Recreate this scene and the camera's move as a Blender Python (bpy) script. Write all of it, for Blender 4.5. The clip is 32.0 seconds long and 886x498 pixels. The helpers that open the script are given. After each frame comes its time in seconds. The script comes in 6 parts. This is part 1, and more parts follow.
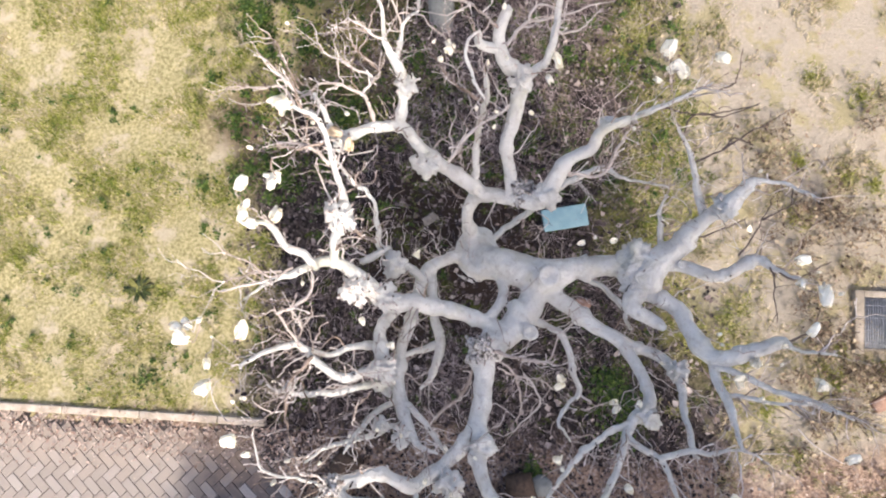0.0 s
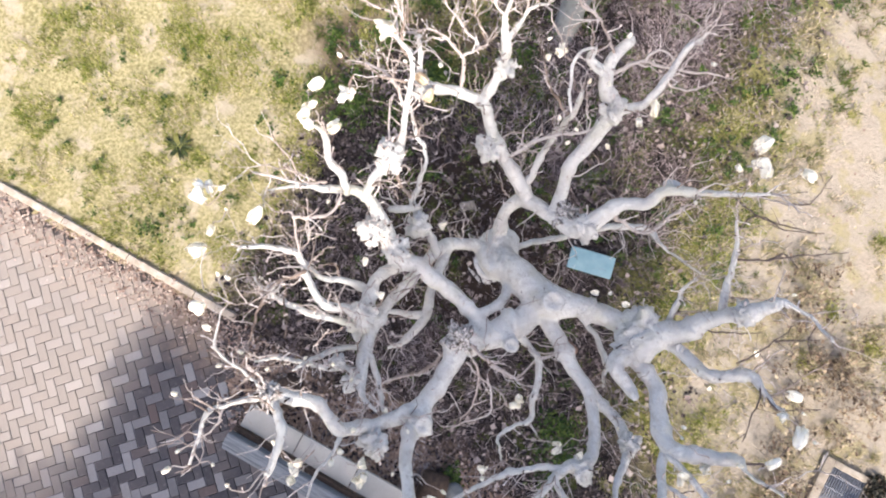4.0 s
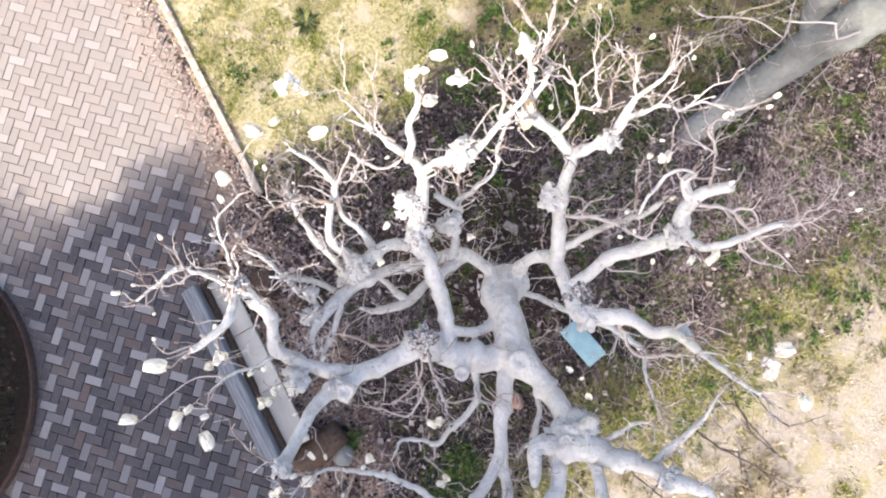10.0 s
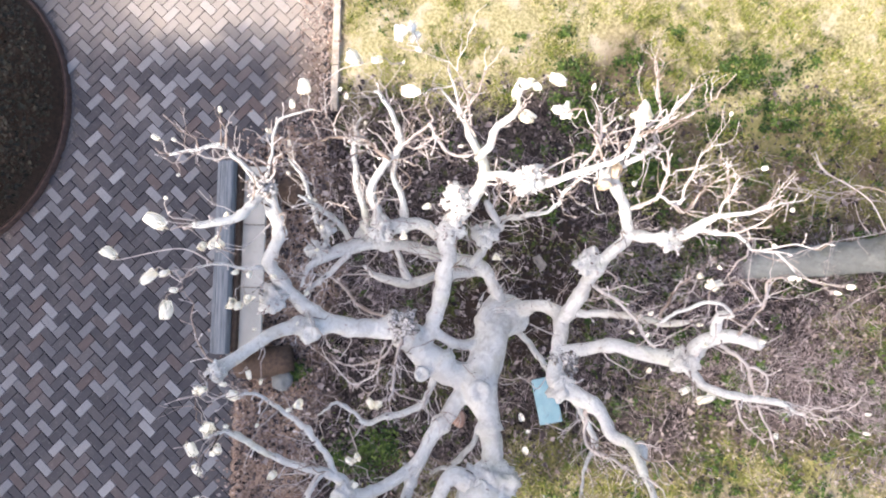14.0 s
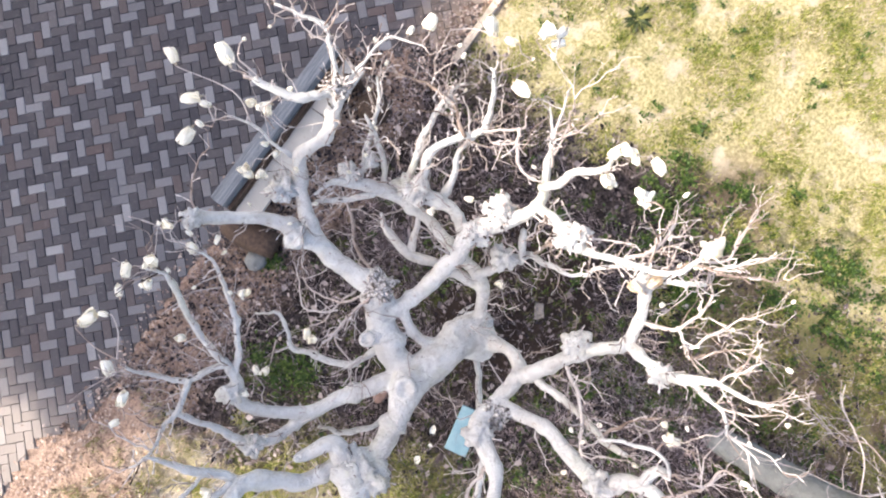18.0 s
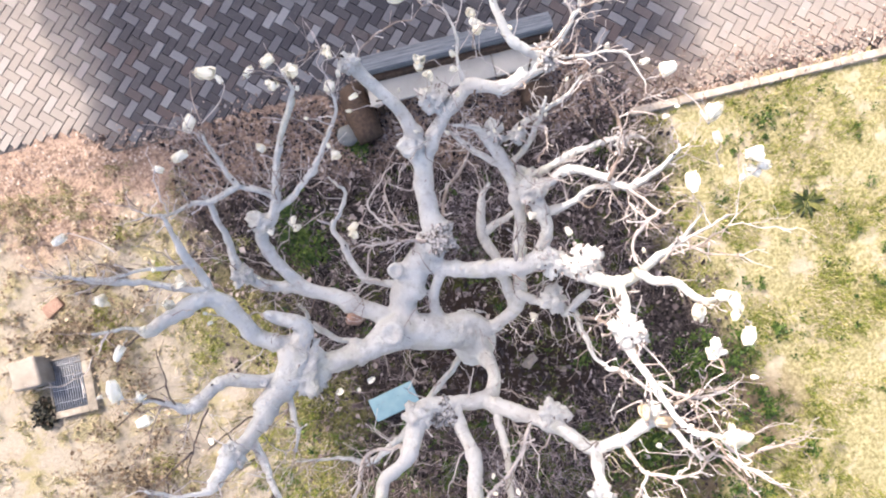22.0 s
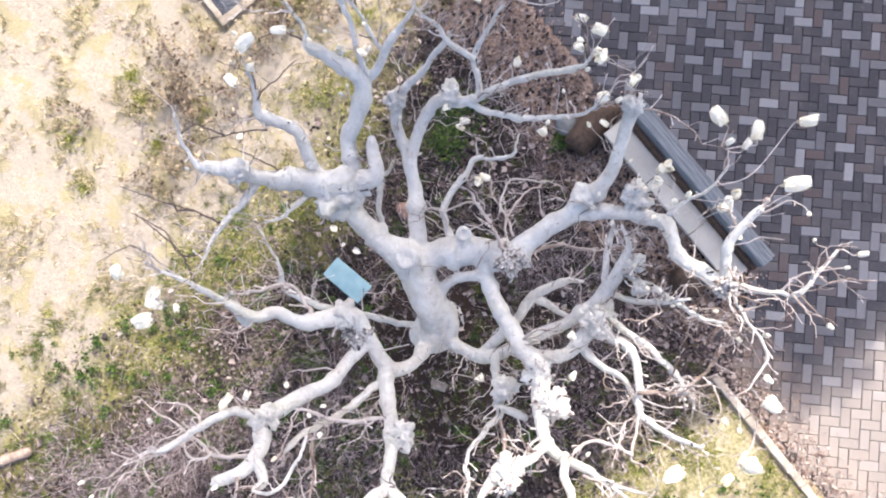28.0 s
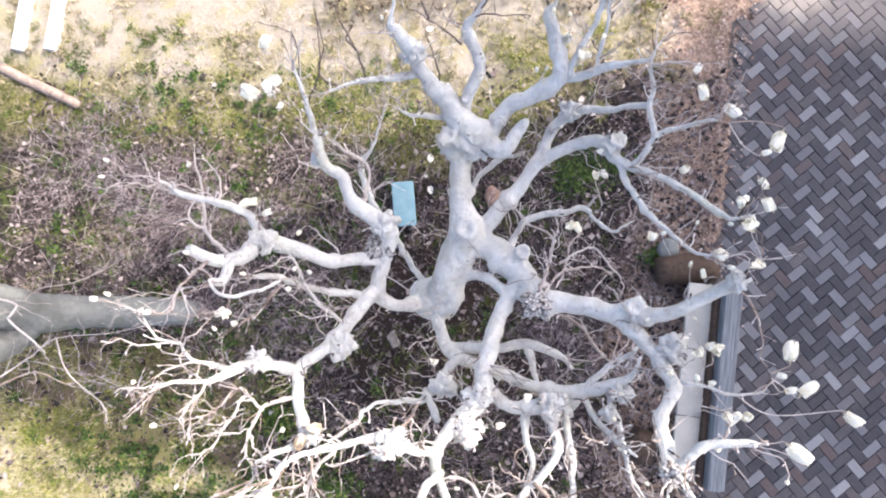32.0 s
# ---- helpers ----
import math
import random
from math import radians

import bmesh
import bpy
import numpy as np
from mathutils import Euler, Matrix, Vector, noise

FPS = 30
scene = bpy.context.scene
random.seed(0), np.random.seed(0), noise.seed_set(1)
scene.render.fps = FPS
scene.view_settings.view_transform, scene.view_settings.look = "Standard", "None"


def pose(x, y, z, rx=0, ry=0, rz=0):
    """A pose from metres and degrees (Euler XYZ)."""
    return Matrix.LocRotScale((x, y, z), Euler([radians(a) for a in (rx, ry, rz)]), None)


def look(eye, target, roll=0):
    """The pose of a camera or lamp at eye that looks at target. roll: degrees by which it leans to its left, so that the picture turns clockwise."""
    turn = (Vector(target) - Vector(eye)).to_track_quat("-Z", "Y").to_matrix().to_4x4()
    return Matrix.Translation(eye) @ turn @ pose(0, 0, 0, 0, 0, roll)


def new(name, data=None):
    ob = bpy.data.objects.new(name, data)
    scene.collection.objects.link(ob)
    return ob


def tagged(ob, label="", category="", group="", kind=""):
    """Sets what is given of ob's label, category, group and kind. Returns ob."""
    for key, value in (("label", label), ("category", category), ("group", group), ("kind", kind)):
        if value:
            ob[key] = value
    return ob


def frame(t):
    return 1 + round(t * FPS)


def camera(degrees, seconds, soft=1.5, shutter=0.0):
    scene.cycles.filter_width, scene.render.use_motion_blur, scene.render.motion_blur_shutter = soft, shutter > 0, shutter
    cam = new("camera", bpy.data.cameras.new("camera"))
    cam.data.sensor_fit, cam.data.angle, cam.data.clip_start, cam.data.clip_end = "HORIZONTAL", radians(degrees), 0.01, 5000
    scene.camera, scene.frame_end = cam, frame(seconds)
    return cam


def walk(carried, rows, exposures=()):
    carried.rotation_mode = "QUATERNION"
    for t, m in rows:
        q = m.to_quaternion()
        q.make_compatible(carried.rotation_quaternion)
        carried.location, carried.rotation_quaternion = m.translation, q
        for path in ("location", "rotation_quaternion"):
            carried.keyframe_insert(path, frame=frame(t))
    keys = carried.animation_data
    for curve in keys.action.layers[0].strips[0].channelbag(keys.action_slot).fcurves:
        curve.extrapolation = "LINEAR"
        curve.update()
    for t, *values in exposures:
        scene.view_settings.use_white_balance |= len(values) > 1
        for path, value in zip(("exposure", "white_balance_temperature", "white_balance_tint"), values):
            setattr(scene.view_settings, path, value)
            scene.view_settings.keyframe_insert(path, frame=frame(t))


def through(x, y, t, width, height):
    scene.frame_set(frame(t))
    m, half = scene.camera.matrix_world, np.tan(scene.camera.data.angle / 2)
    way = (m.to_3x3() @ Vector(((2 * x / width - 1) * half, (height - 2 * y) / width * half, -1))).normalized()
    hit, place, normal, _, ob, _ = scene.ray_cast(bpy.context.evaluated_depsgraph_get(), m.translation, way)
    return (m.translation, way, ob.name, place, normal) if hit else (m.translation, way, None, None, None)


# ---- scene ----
cam = camera(70.0, 32.0, soft=2.05)
# seconds, place in metres, tilt about x and y, heading
ROWS = [
    (0.0, -0.002, -0.014, 7.881, 4.51, 2.42, 3.04),
    (0.5, 0.007, 0.016, 7.869, 4.42, 2.47, 5.66),
    (1.0, 0.012, 0.028, 7.859, 4.53, 2.55, 8.19),
    (1.5, 0.019, 0.011, 7.853, 4.51, 2.57, 10.91),
    (2.0, 0.032, -0.028, 7.854, 4.52, 2.42, 13.73),
    (2.5, 0.038, -0.073, 7.859, 4.68, 2.45, 18.09),
    (3.0, 0.041, -0.106, 7.868, 4.96, 2.39, 22.59),
    (3.5, 0.043, -0.127, 7.876, 5.04, 2.22, 25.88),
    (4.0, 0.031, -0.140, 7.881, 5.07, 2.16, 28.57),
    (4.5, 0.002, -0.152, 7.883, 5.17, 2.11, 31.12),
    (6.5, -0.008, 0.021, 7.877, 4.67, 2.65, 40.70),
    (7.0, 0.002, 0.026, 7.882, 4.60, 2.60, 42.89),
    (7.5, 0.012, 0.034, 7.891, 4.54, 2.60, 45.08),
    (8.0, 0.019, 0.046, 7.905, 4.53, 2.44, 47.34),
    (8.5, 0.020, 0.054, 7.923, 4.48, 2.41, 50.26),
    (9.0, 0.014, 0.058, 7.937, 4.35, 2.41, 53.75),
    (9.5, 0.004, 0.064, 7.947, 4.40, 2.42, 57.66),
    (10.0, -0.010, 0.076, 7.954, 4.44, 2.39, 61.99),
    (10.5, -0.018, 0.093, 7.957, 4.38, 2.37, 66.12),
    (11.0, -0.022, 0.107, 7.955, 4.33, 2.36, 69.79),
    (11.5, -0.028, 0.117, 7.948, 4.23, 2.46, 72.87),
    (12.0, -0.036, 0.125, 7.936, 4.24, 2.43, 76.04),
    (12.5, -0.047, 0.129, 7.921, 4.21, 2.42, 79.42),
    (13.0, -0.064, 0.129, 7.903, 4.18, 2.46, 83.37),
    (13.5, -0.095, 0.124, 7.888, 4.09, 2.55, 87.21),
    (14.0, -0.131, 0.121, 7.874, 4.17, 2.59, 91.05),
    (14.5, -0.166, 0.121, 7.858, 4.15, 2.56, 94.99),
    (16.5, -0.225, 0.194, 7.741, 4.10, 2.73, 111.83),
    (17.0, -0.241, 0.195, 7.721, 4.05, 2.58, 116.56),
    (17.5, -0.250, 0.192, 7.702, 4.02, 2.63, 121.16),
    (18.0, -0.243, 0.183, 7.683, 4.08, 2.59, 125.65),
    (18.5, -0.217, 0.168, 7.669, 4.13, 2.59, 130.30),
    (19.0, -0.172, 0.147, 7.662, 4.28, 2.63, 135.33),
    (19.5, -0.122, 0.123, 7.661, 4.28, 2.57, 140.44),
    (20.0, -0.077, 0.101, 7.661, 4.42, 2.48, 145.65),
    (20.5, -0.043, 0.087, 7.658, 4.50, 2.36, 150.88),
    (21.0, -0.018, 0.079, 7.651, 4.47, 2.21, 156.11),
    (21.5, 0.003, 0.074, 7.639, 4.63, 2.11, 161.43),
    (22.0, 0.019, 0.077, 7.627, 4.58, 2.08, 166.71),
    (22.5, 0.024, 0.086, 7.615, 4.50, 2.04, 171.98),
    (23.0, 0.017, 0.093, 7.605, 4.55, 2.01, 177.15),
    (23.5, 0.007, 0.099, 7.592, 4.58, 1.91, 182.81),
    (24.0, 0.001, 0.107, 7.581, 4.52, 1.85, 188.41),
    (24.5, 0.003, 0.112, 7.577, 4.20, 1.80, 194.06),
    (25.0, 0.022, 0.106, 7.582, 4.14, 1.76, 199.64),
    (25.5, 0.057, 0.091, 7.592, 4.45, 1.90, 205.06),
    (27.5, 0.118, -0.010, 7.650, 4.15, 1.99, 226.51),
    (28.0, 0.117, -0.006, 7.668, 3.87, 2.21, 231.80),
    (28.5, 0.114, 0.006, 7.681, 3.87, 2.38, 237.31),
    (29.0, 0.104, 0.025, 7.689, 3.95, 2.46, 242.68),
    (29.5, 0.088, 0.049, 7.697, 4.09, 2.47, 248.18),
    (30.0, 0.076, 0.068, 7.709, 4.24, 2.43, 254.38),
    (30.5, 0.070, 0.080, 7.725, 4.39, 2.32, 260.40),
    (31.0, 0.070, 0.089, 7.743, 4.48, 2.28, 266.37),
    (31.5, 0.072, 0.097, 7.759, 4.39, 2.26, 272.61),
    (32.0, 0.078, 0.106, 7.774, 4.40, 2.36, 277.30),
]
walk(cam, [(t, pose(*p)) for t, *p in ROWS], [(0.0, 1.36, 6900, 12), (5.0, 1.57, 6750, 12), (12.0, 1.76, 6700, 12), (19.0, 1.84, 6900, 12), (23.0, 1.77, 6850, 14), (32.0, 1.84, 6480, 12)])

# ---- world, sun and exposure ----
SUN = Vector((0.50, -0.75, 1.0)).normalized()      # towards the sun
world = bpy.data.worlds.new("sky")
scene.world = world
world.use_nodes = True
sky = world.node_tree.nodes.new("ShaderNodeTexSky")
sky.sky_type, sky.sun_disc = "NISHITA", False
sky.sun_elevation, sky.sun_rotation = math.asin(SUN.z), math.atan2(SUN.x, SUN.y)
world.node_tree.links.new(sky.outputs[0], world.node_tree.nodes["Background"].inputs[0])
sky.air_density, sky.dust_density, sky.ozone_density = 0.75, 4.0, 0.6
world.node_tree.nodes["Background"].inputs[1].default_value = 0.15
lamp = bpy.data.lights.new("sun", "SUN")
lamp.energy, lamp.angle, lamp.color = 2.18, radians(0.6), (1.0, 0.94, 0.86)
sun = new("sun", lamp)
sun.matrix_world = look(SUN * 40, (0, 0, 0))


# ---- materials ----
def material(name, build):
    m = bpy.data.materials.new(name)
    m.use_nodes = True
    nt = m.node_tree
    nt.nodes.clear()
    out = nt.nodes.new("ShaderNodeOutputMaterial")
    sh = build(nt)
    nt.links.new(sh, out.inputs["Surface"])
    return m


def node(nt, kind, ins=None):
    n = nt.nodes.new(kind)
    for k, v in (ins or {}).items():
        if isinstance(v, bpy.types.NodeSocket):
            nt.links.new(v, n.inputs[k])
        else:
            n.inputs[k].default_value = v
    return n


def coords(nt):
    return nt.nodes.new("ShaderNodeTexCoord").outputs["Object"]


def world_coords(nt):
    return nt.nodes.new("ShaderNodeNewGeometry").outputs["Position"]


def noise_tex(nt, vec, scale, detail=4.0, rough=0.55):
    return node(nt, "ShaderNodeTexNoise", {"Vector": vec, "Scale": scale, "Detail": detail, "Roughness": rough}).outputs["Fac"]


def ramp(nt, fac, stops):
    r = nt.nodes.new("ShaderNodeValToRGB")
    e = r.color_ramp.elements
    while len(e) < len(stops):
        e.new(0.5)
    for el, (p, c) in zip(e, stops):
        el.position, el.color = p, (*c, 1)
    nt.links.new(fac, r.inputs[0])
    return r.outputs[0]


def mix(nt, fac, a, b, mode="MIX"):
    n = nt.nodes.new("ShaderNodeMix")
    n.data_type, n.blend_type = "RGBA", mode
    for sock, v in ((n.inputs[0], fac), (n.inputs[6], a), (n.inputs[7], b)):
        if isinstance(v, bpy.types.NodeSocket):
            nt.links.new(v, sock)
        elif isinstance(v, tuple):
            sock.default_value = (*v, 1)
        else:
            sock.default_value = v
    return n.outputs[2]


def math_node(nt, op, a, b=0.0, clamp=False):
    n = nt.nodes.new("ShaderNodeMath")
    n.operation, n.use_clamp = op, clamp
    for i, v in enumerate((a, b)):
        if isinstance(v, bpy.types.NodeSocket):
            nt.links.new(v, n.inputs[i])
        else:
            n.inputs[i].default_value = v
    return n.outputs[0]


def smooth(nt, v, lo, hi):
    n = nt.nodes.new("ShaderNodeMapRange")
    n.interpolation_type = "SMOOTHSTEP"
    nt.links.new(v, n.inputs[0])
    n.inputs[1].default_value, n.inputs[2].default_value = lo, hi
    return n.outputs[0]


def surface(nt, colour, rough=0.8, bump=None, strength=0.4, dist=0.01, metal=0.0, spec=0.3):
    b = nt.nodes.new("ShaderNodeBsdfPrincipled")
    for k, v in (("Base Color", colour), ("Roughness", rough), ("Metallic", metal), ("Specular IOR Level", spec)):
        if isinstance(v, bpy.types.NodeSocket):
            nt.links.new(v, b.inputs[k])
        elif isinstance(v, tuple):
            b.inputs[k].default_value = (*v, 1)
        else:
            b.inputs[k].default_value = v
    if bump is not None:
        bn = node(nt, "ShaderNodeBump", {"Height": bump, "Strength": strength, "Distance": dist})
        nt.links.new(bn.outputs[0], b.inputs["Normal"])
    return b.outputs[0]


def bark(nt, tint=(0.935, 0.965, 0.935)):
    p = world_coords(nt)
    big, mid, fine = noise_tex(nt, p, 4.0, 5, 0.6), noise_tex(nt, p, 22.0, 6, 0.65), noise_tex(nt, p, 90.0, 4, 0.6)
    c = ramp(nt, big, [(0.30, (0.53, 0.505, 0.50)), (0.48, (0.65, 0.63, 0.63)), (0.68, (0.74, 0.725, 0.725))])
    c = mix(nt, math_node(nt, "MULTIPLY", smooth(nt, mid, 0.50, 0.72), 0.45), c, (0.36, 0.32, 0.29))
    c = mix(nt, math_node(nt, "MULTIPLY", smooth(nt, noise_tex(nt, p, 9.0, 6, 0.7), 0.55, 0.66), 0.6), c, (0.82, 0.80, 0.785))
    c = mix(nt, math_node(nt, "MULTIPLY", smooth(nt, noise_tex(nt, p, 2.6, 3), 0.55, 0.66), 0.5), c, (0.54, 0.52, 0.43))
    c = mix(nt, math_node(nt, "MULTIPLY", smooth(nt, noise_tex(nt, p, 38.0, 5, 0.7), 0.60, 0.70), 0.5), c, (0.25, 0.23, 0.22))
    c = mix(nt, 1.0, c, tint, "MULTIPLY")
    h = math_node(nt, "ADD", mid, math_node(nt, "MULTIPLY", fine, 0.45))
    return surface(nt, c, 0.85, h, 1.0, 0.028, spec=0.12)


# grey-green bark, darkened in its colour for shade the leaning trunk doesn't receive
def dimmed_bark(nt):
    return bark(nt, (0.31, 0.335, 0.325))


def burl_bark(nt):
    p = world_coords(nt)
    v = nt.nodes.new("ShaderNodeTexVoronoi")
    v.inputs["Scale"].default_value = 45
    nt.links.new(p, v.inputs["Vector"])
    c = ramp(nt, v.outputs["Distance"], [(0.0, (0.66, 0.64, 0.62)), (0.45, (0.46, 0.44, 0.42)), (0.85, (0.07, 0.06, 0.055))])
    return surface(nt, c, 0.9, v.outputs["Distance"], 0.8, 0.02, spec=0.15)


def twig_bark(nt):
    p = world_coords(nt)
    f = math_node(nt, "ADD", math_node(nt, "MULTIPLY", nt.nodes.new("ShaderNodeObjectInfo").outputs["Random"], 0.45), math_node(nt, "MULTIPLY", noise_tex(nt, p, 9.0), 0.6))
    c = ramp(nt, f, [(0.22, (0.10, 0.072, 0.058)), (0.34, (0.25, 0.195, 0.165)), (0.52, (0.41, 0.36, 0.335)), (0.78, (0.54, 0.505, 0.485))])
    return surface(nt, c, 0.8, noise_tex(nt, p, 90.0), 0.4, 0.004, spec=0.2)


def spur_bark(nt):
    r = nt.nodes.new("ShaderNodeNewGeometry").outputs["Random Per Island"]
    c = ramp(nt, r, [(0.0, (0.045, 0.032, 0.027)), (0.16, (0.09, 0.065, 0.055)), (0.26, (0.34, 0.285, 0.26)), (0.6, (0.54, 0.485, 0.46)), (1.0, (0.68, 0.64, 0.62))])
    return surface(nt, c, 0.8, noise_tex(nt, world_coords(nt), 90.0), 0.4, 0.004, spec=0.2)


def thin_leaf(nt, colour, through, rough=0.6):
    s = surface(nt, colour, rough, spec=0.25)
    t = nt.nodes.new("ShaderNodeBsdfTranslucent")
    nt.links.new(colour, t.inputs[0])
    m = nt.nodes.new("ShaderNodeMixShader")
    m.inputs[0].default_value = through
    nt.links.new(s, m.inputs[1])
    nt.links.new(t.outputs[0], m.inputs[2])
    return m.outputs[0]


def petal(nt, a=(0.95, 0.905, 0.77), b=(0.96, 0.945, 0.87)):
    p = coords(nt)
    c = ramp(nt, noise_tex(nt, p, 14.0), [(0.3, a), (0.7, b)])
    r = nt.nodes.new("ShaderNodeObjectInfo").outputs["Random"]
    c = mix(nt, math_node(nt, "MULTIPLY", math_node(nt, "POWER", r, 3.0), 0.35), c, (0.88, 0.80, 0.56))
    return thin_leaf(nt, c, 0.2, 0.5)


def faded_petal(nt):
    p = coords(nt)
    return thin_leaf(nt, ramp(nt, noise_tex(nt, p, 16.0), [(0.38, (0.80, 0.72, 0.58)), (0.6, (0.68, 0.50, 0.32)), (0.74, (0.38, 0.21, 0.12))]), 0.25)


def bud_skin(nt):
    p = world_coords(nt)
    return surface(nt, ramp(nt, noise_tex(nt, p, 40.0), [(0.3, (0.30, 0.24, 0.17)), (0.7, (0.50, 0.45, 0.36))]), 0.9)


def ground_soil(nt):
    p = world_coords(nt)
    sep = nt.nodes.new("ShaderNodeSeparateXYZ")
    nt.links.new(p, sep.inputs[0])
    x, y = sep.outputs[0], sep.outputs[1]
    w1, w2 = noise_tex(nt, p, 0.7, 5, 0.6), noise_tex(nt, p, 2.6, 6, 0.65)
    fine, grit = noise_tex(nt, p, 24.0, 6, 0.7), noise_tex(nt, p, 110.0, 3, 0.7)
    wob = math_node(nt, "MULTIPLY", math_node(nt, "SUBTRACT", w1, 0.5), 2.4)
    xw, yw = math_node(nt, "ADD", x, wob), math_node(nt, "ADD", y, wob)
    # pale dry sand, lawn, dark leaf mould
    sand = mix(nt, fine, (0.24, 0.205, 0.163), (0.42, 0.378, 0.318))
    sand = mix(nt, math_node(nt, "MULTIPLY", smooth(nt, grit, 0.58, 0.72), 0.6), sand, (0.24, 0.20, 0.145))
    mould = mix(nt, smooth(nt, fine, 0.36, 0.66), (0.006, 0.005, 0.005), (0.082, 0.066, 0.062))
    mould = mix(nt, smooth(nt, grit, 0.57, 0.70), mould, (0.23, 0.185, 0.168))
    blot = noise_tex(nt, p, 6.5, 6, 0.75)
    mould = mix(nt, math_node(nt, "MULTIPLY", smooth(nt, blot, 0.50, 0.40), 0.8), mould, (0.010, 0.008, 0.008))
    mould = mix(nt, math_node(nt, "MULTIPLY", smooth(nt, blot, 0.56, 0.64), 0.55), mould, (0.26, 0.205, 0.185))
    moss = mix(nt, smooth(nt, fine, 0.32, 0.68), (0.016, 0.024, 0.007), (0.10, 0.115, 0.033))
    meadow = math_node(nt, "MULTIPLY", smooth(nt, xw, -0.6, -1.5), smooth(nt, yw, 2.1, 3.0))
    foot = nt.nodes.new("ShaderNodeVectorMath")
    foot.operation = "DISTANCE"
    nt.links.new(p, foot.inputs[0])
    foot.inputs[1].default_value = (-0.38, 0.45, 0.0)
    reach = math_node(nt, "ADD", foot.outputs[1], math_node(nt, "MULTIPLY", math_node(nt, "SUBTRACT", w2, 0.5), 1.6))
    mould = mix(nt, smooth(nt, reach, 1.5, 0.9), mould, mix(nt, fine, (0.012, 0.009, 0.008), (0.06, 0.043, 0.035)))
    lawn = mix(nt, smooth(nt, fine, 0.3, 0.7), (0.165, 0.153, 0.065), (0.43, 0.378, 0.222))
    lawn = mix(nt, smooth(nt, w2, 0.50, 0.62), lawn, mix(nt, fine, (0.295, 0.25, 0.17), (0.50, 0.437, 0.33)))
    c = mix(nt, math_node(nt, "MULTIPLY", smooth(nt, w2, 0.53, 0.62), 0.85), mould, moss)
    c = mix(nt, math_node(nt, "MULTIPLY", meadow, 0.8), c, mix(nt, smooth(nt, w2, 0.42, 0.58), mix(nt, fine, (0.075, 0.06, 0.035), (0.27, 0.21, 0.135)), mix(nt, fine, (0.12, 0.12, 0.035), (0.40, 0.35, 0.17))))
    north = math_node(nt, "MULTIPLY", math_node(nt, "MAXIMUM", math_node(nt, "SUBTRACT", y, 1.4), 0.0), 0.24)
    north = math_node(nt, "SUBTRACT", north, math_node(nt, "MULTIPLY", smooth(nt, y, 0.6, 1.2), 0.42))
    c = mix(nt, smooth(nt, math_node(nt, "SUBTRACT", xw, north), -2.35, -2.85), c, lawn)
    worn = nt.nodes.new("ShaderNodeVectorMath")
    worn.operation = "DISTANCE"
    nt.links.new(p, worn.inputs[0])
    worn.inputs[1].default_value = (-3.0, 2.05, 0.0)
    bare = smooth(nt, math_node(nt, "ADD", worn.outputs[1], math_node(nt, "MULTIPLY", math_node(nt, "SUBTRACT", w2, 0.5), 0.9)), 0.75, 0.25)
    c = mix(nt, math_node(nt, "MULTIPLY", bare, 0.8), c, mix(nt, fine, (0.075, 0.055, 0.035), (0.25, 0.19, 0.135)))
    east = math_node(nt, "SUBTRACT", xw, math_node(nt, "MULTIPLY", smooth(nt, y, 0.7, -0.3), 0.75))
    sand = mix(nt, math_node(nt, "MULTIPLY", smooth(nt, noise_tex(nt, p, 1.1, 6, 0.7), 0.50, 0.66), 0.40), sand, mix(nt, smooth(nt, fine, 0.35, 0.65), (0.14, 0.11, 0.08), (0.46, 0.39, 0.31)))
    dry = mix(nt, smooth(nt, w2, 0.50, 0.60), sand, mix(nt, fine, (0.22, 0.195, 0.115), (0.38, 0.335, 0.215)))
    band = math_node(nt, "MULTIPLY", smooth(nt, east, 1.3, 2.0), smooth(nt, yw, -1.2, -0.5))
    c = mix(nt, math_node(nt, "MULTIPLY", band, 0.7), c, mix(nt, smooth(nt, fine, 0.3, 0.7), (0.06, 0.065, 0.02), (0.30, 0.28, 0.10)))
    c = mix(nt, smooth(nt, east, 2.0, 2.75), c, dry)
    litter = mix(nt, smooth(nt, fine, 0.30, 0.68), (0.165, 0.112, 0.088), (0.44, 0.325, 0.255))
    c = mix(nt, math_node(nt, "MULTIPLY", smooth(nt, yw, -1.55, -2.1), smooth(nt, y, -8.2, -7.2)), c, litter)
    h = math_node(nt, "ADD", fine, math_node(nt, "MULTIPLY", grit, 0.5))
    return surface(nt, c, 0.95, h, 0.8, 0.03, spec=0.1)


def blade_green(nt):
    r = nt.nodes.new("ShaderNodeNewGeometry").outputs["Random Per Island"]
    w = noise_tex(nt, world_coords(nt), 2.1, 4, 0.6)
    r = math_node(nt, "ADD", r, math_node(nt, "MULTIPLY", math_node(nt, "SUBTRACT", w, 0.5), 2.2), True)
    c = ramp(nt, r, [(0.0, (0.095, 0.13, 0.024)), (0.35, (0.24, 0.262, 0.05)), (0.62, (0.375, 0.345, 0.14)), (0.82, (0.45, 0.395, 0.235)), (1.0, (0.51, 0.445, 0.33))])
    return thin_leaf(nt, c, 0.3, 0.7)


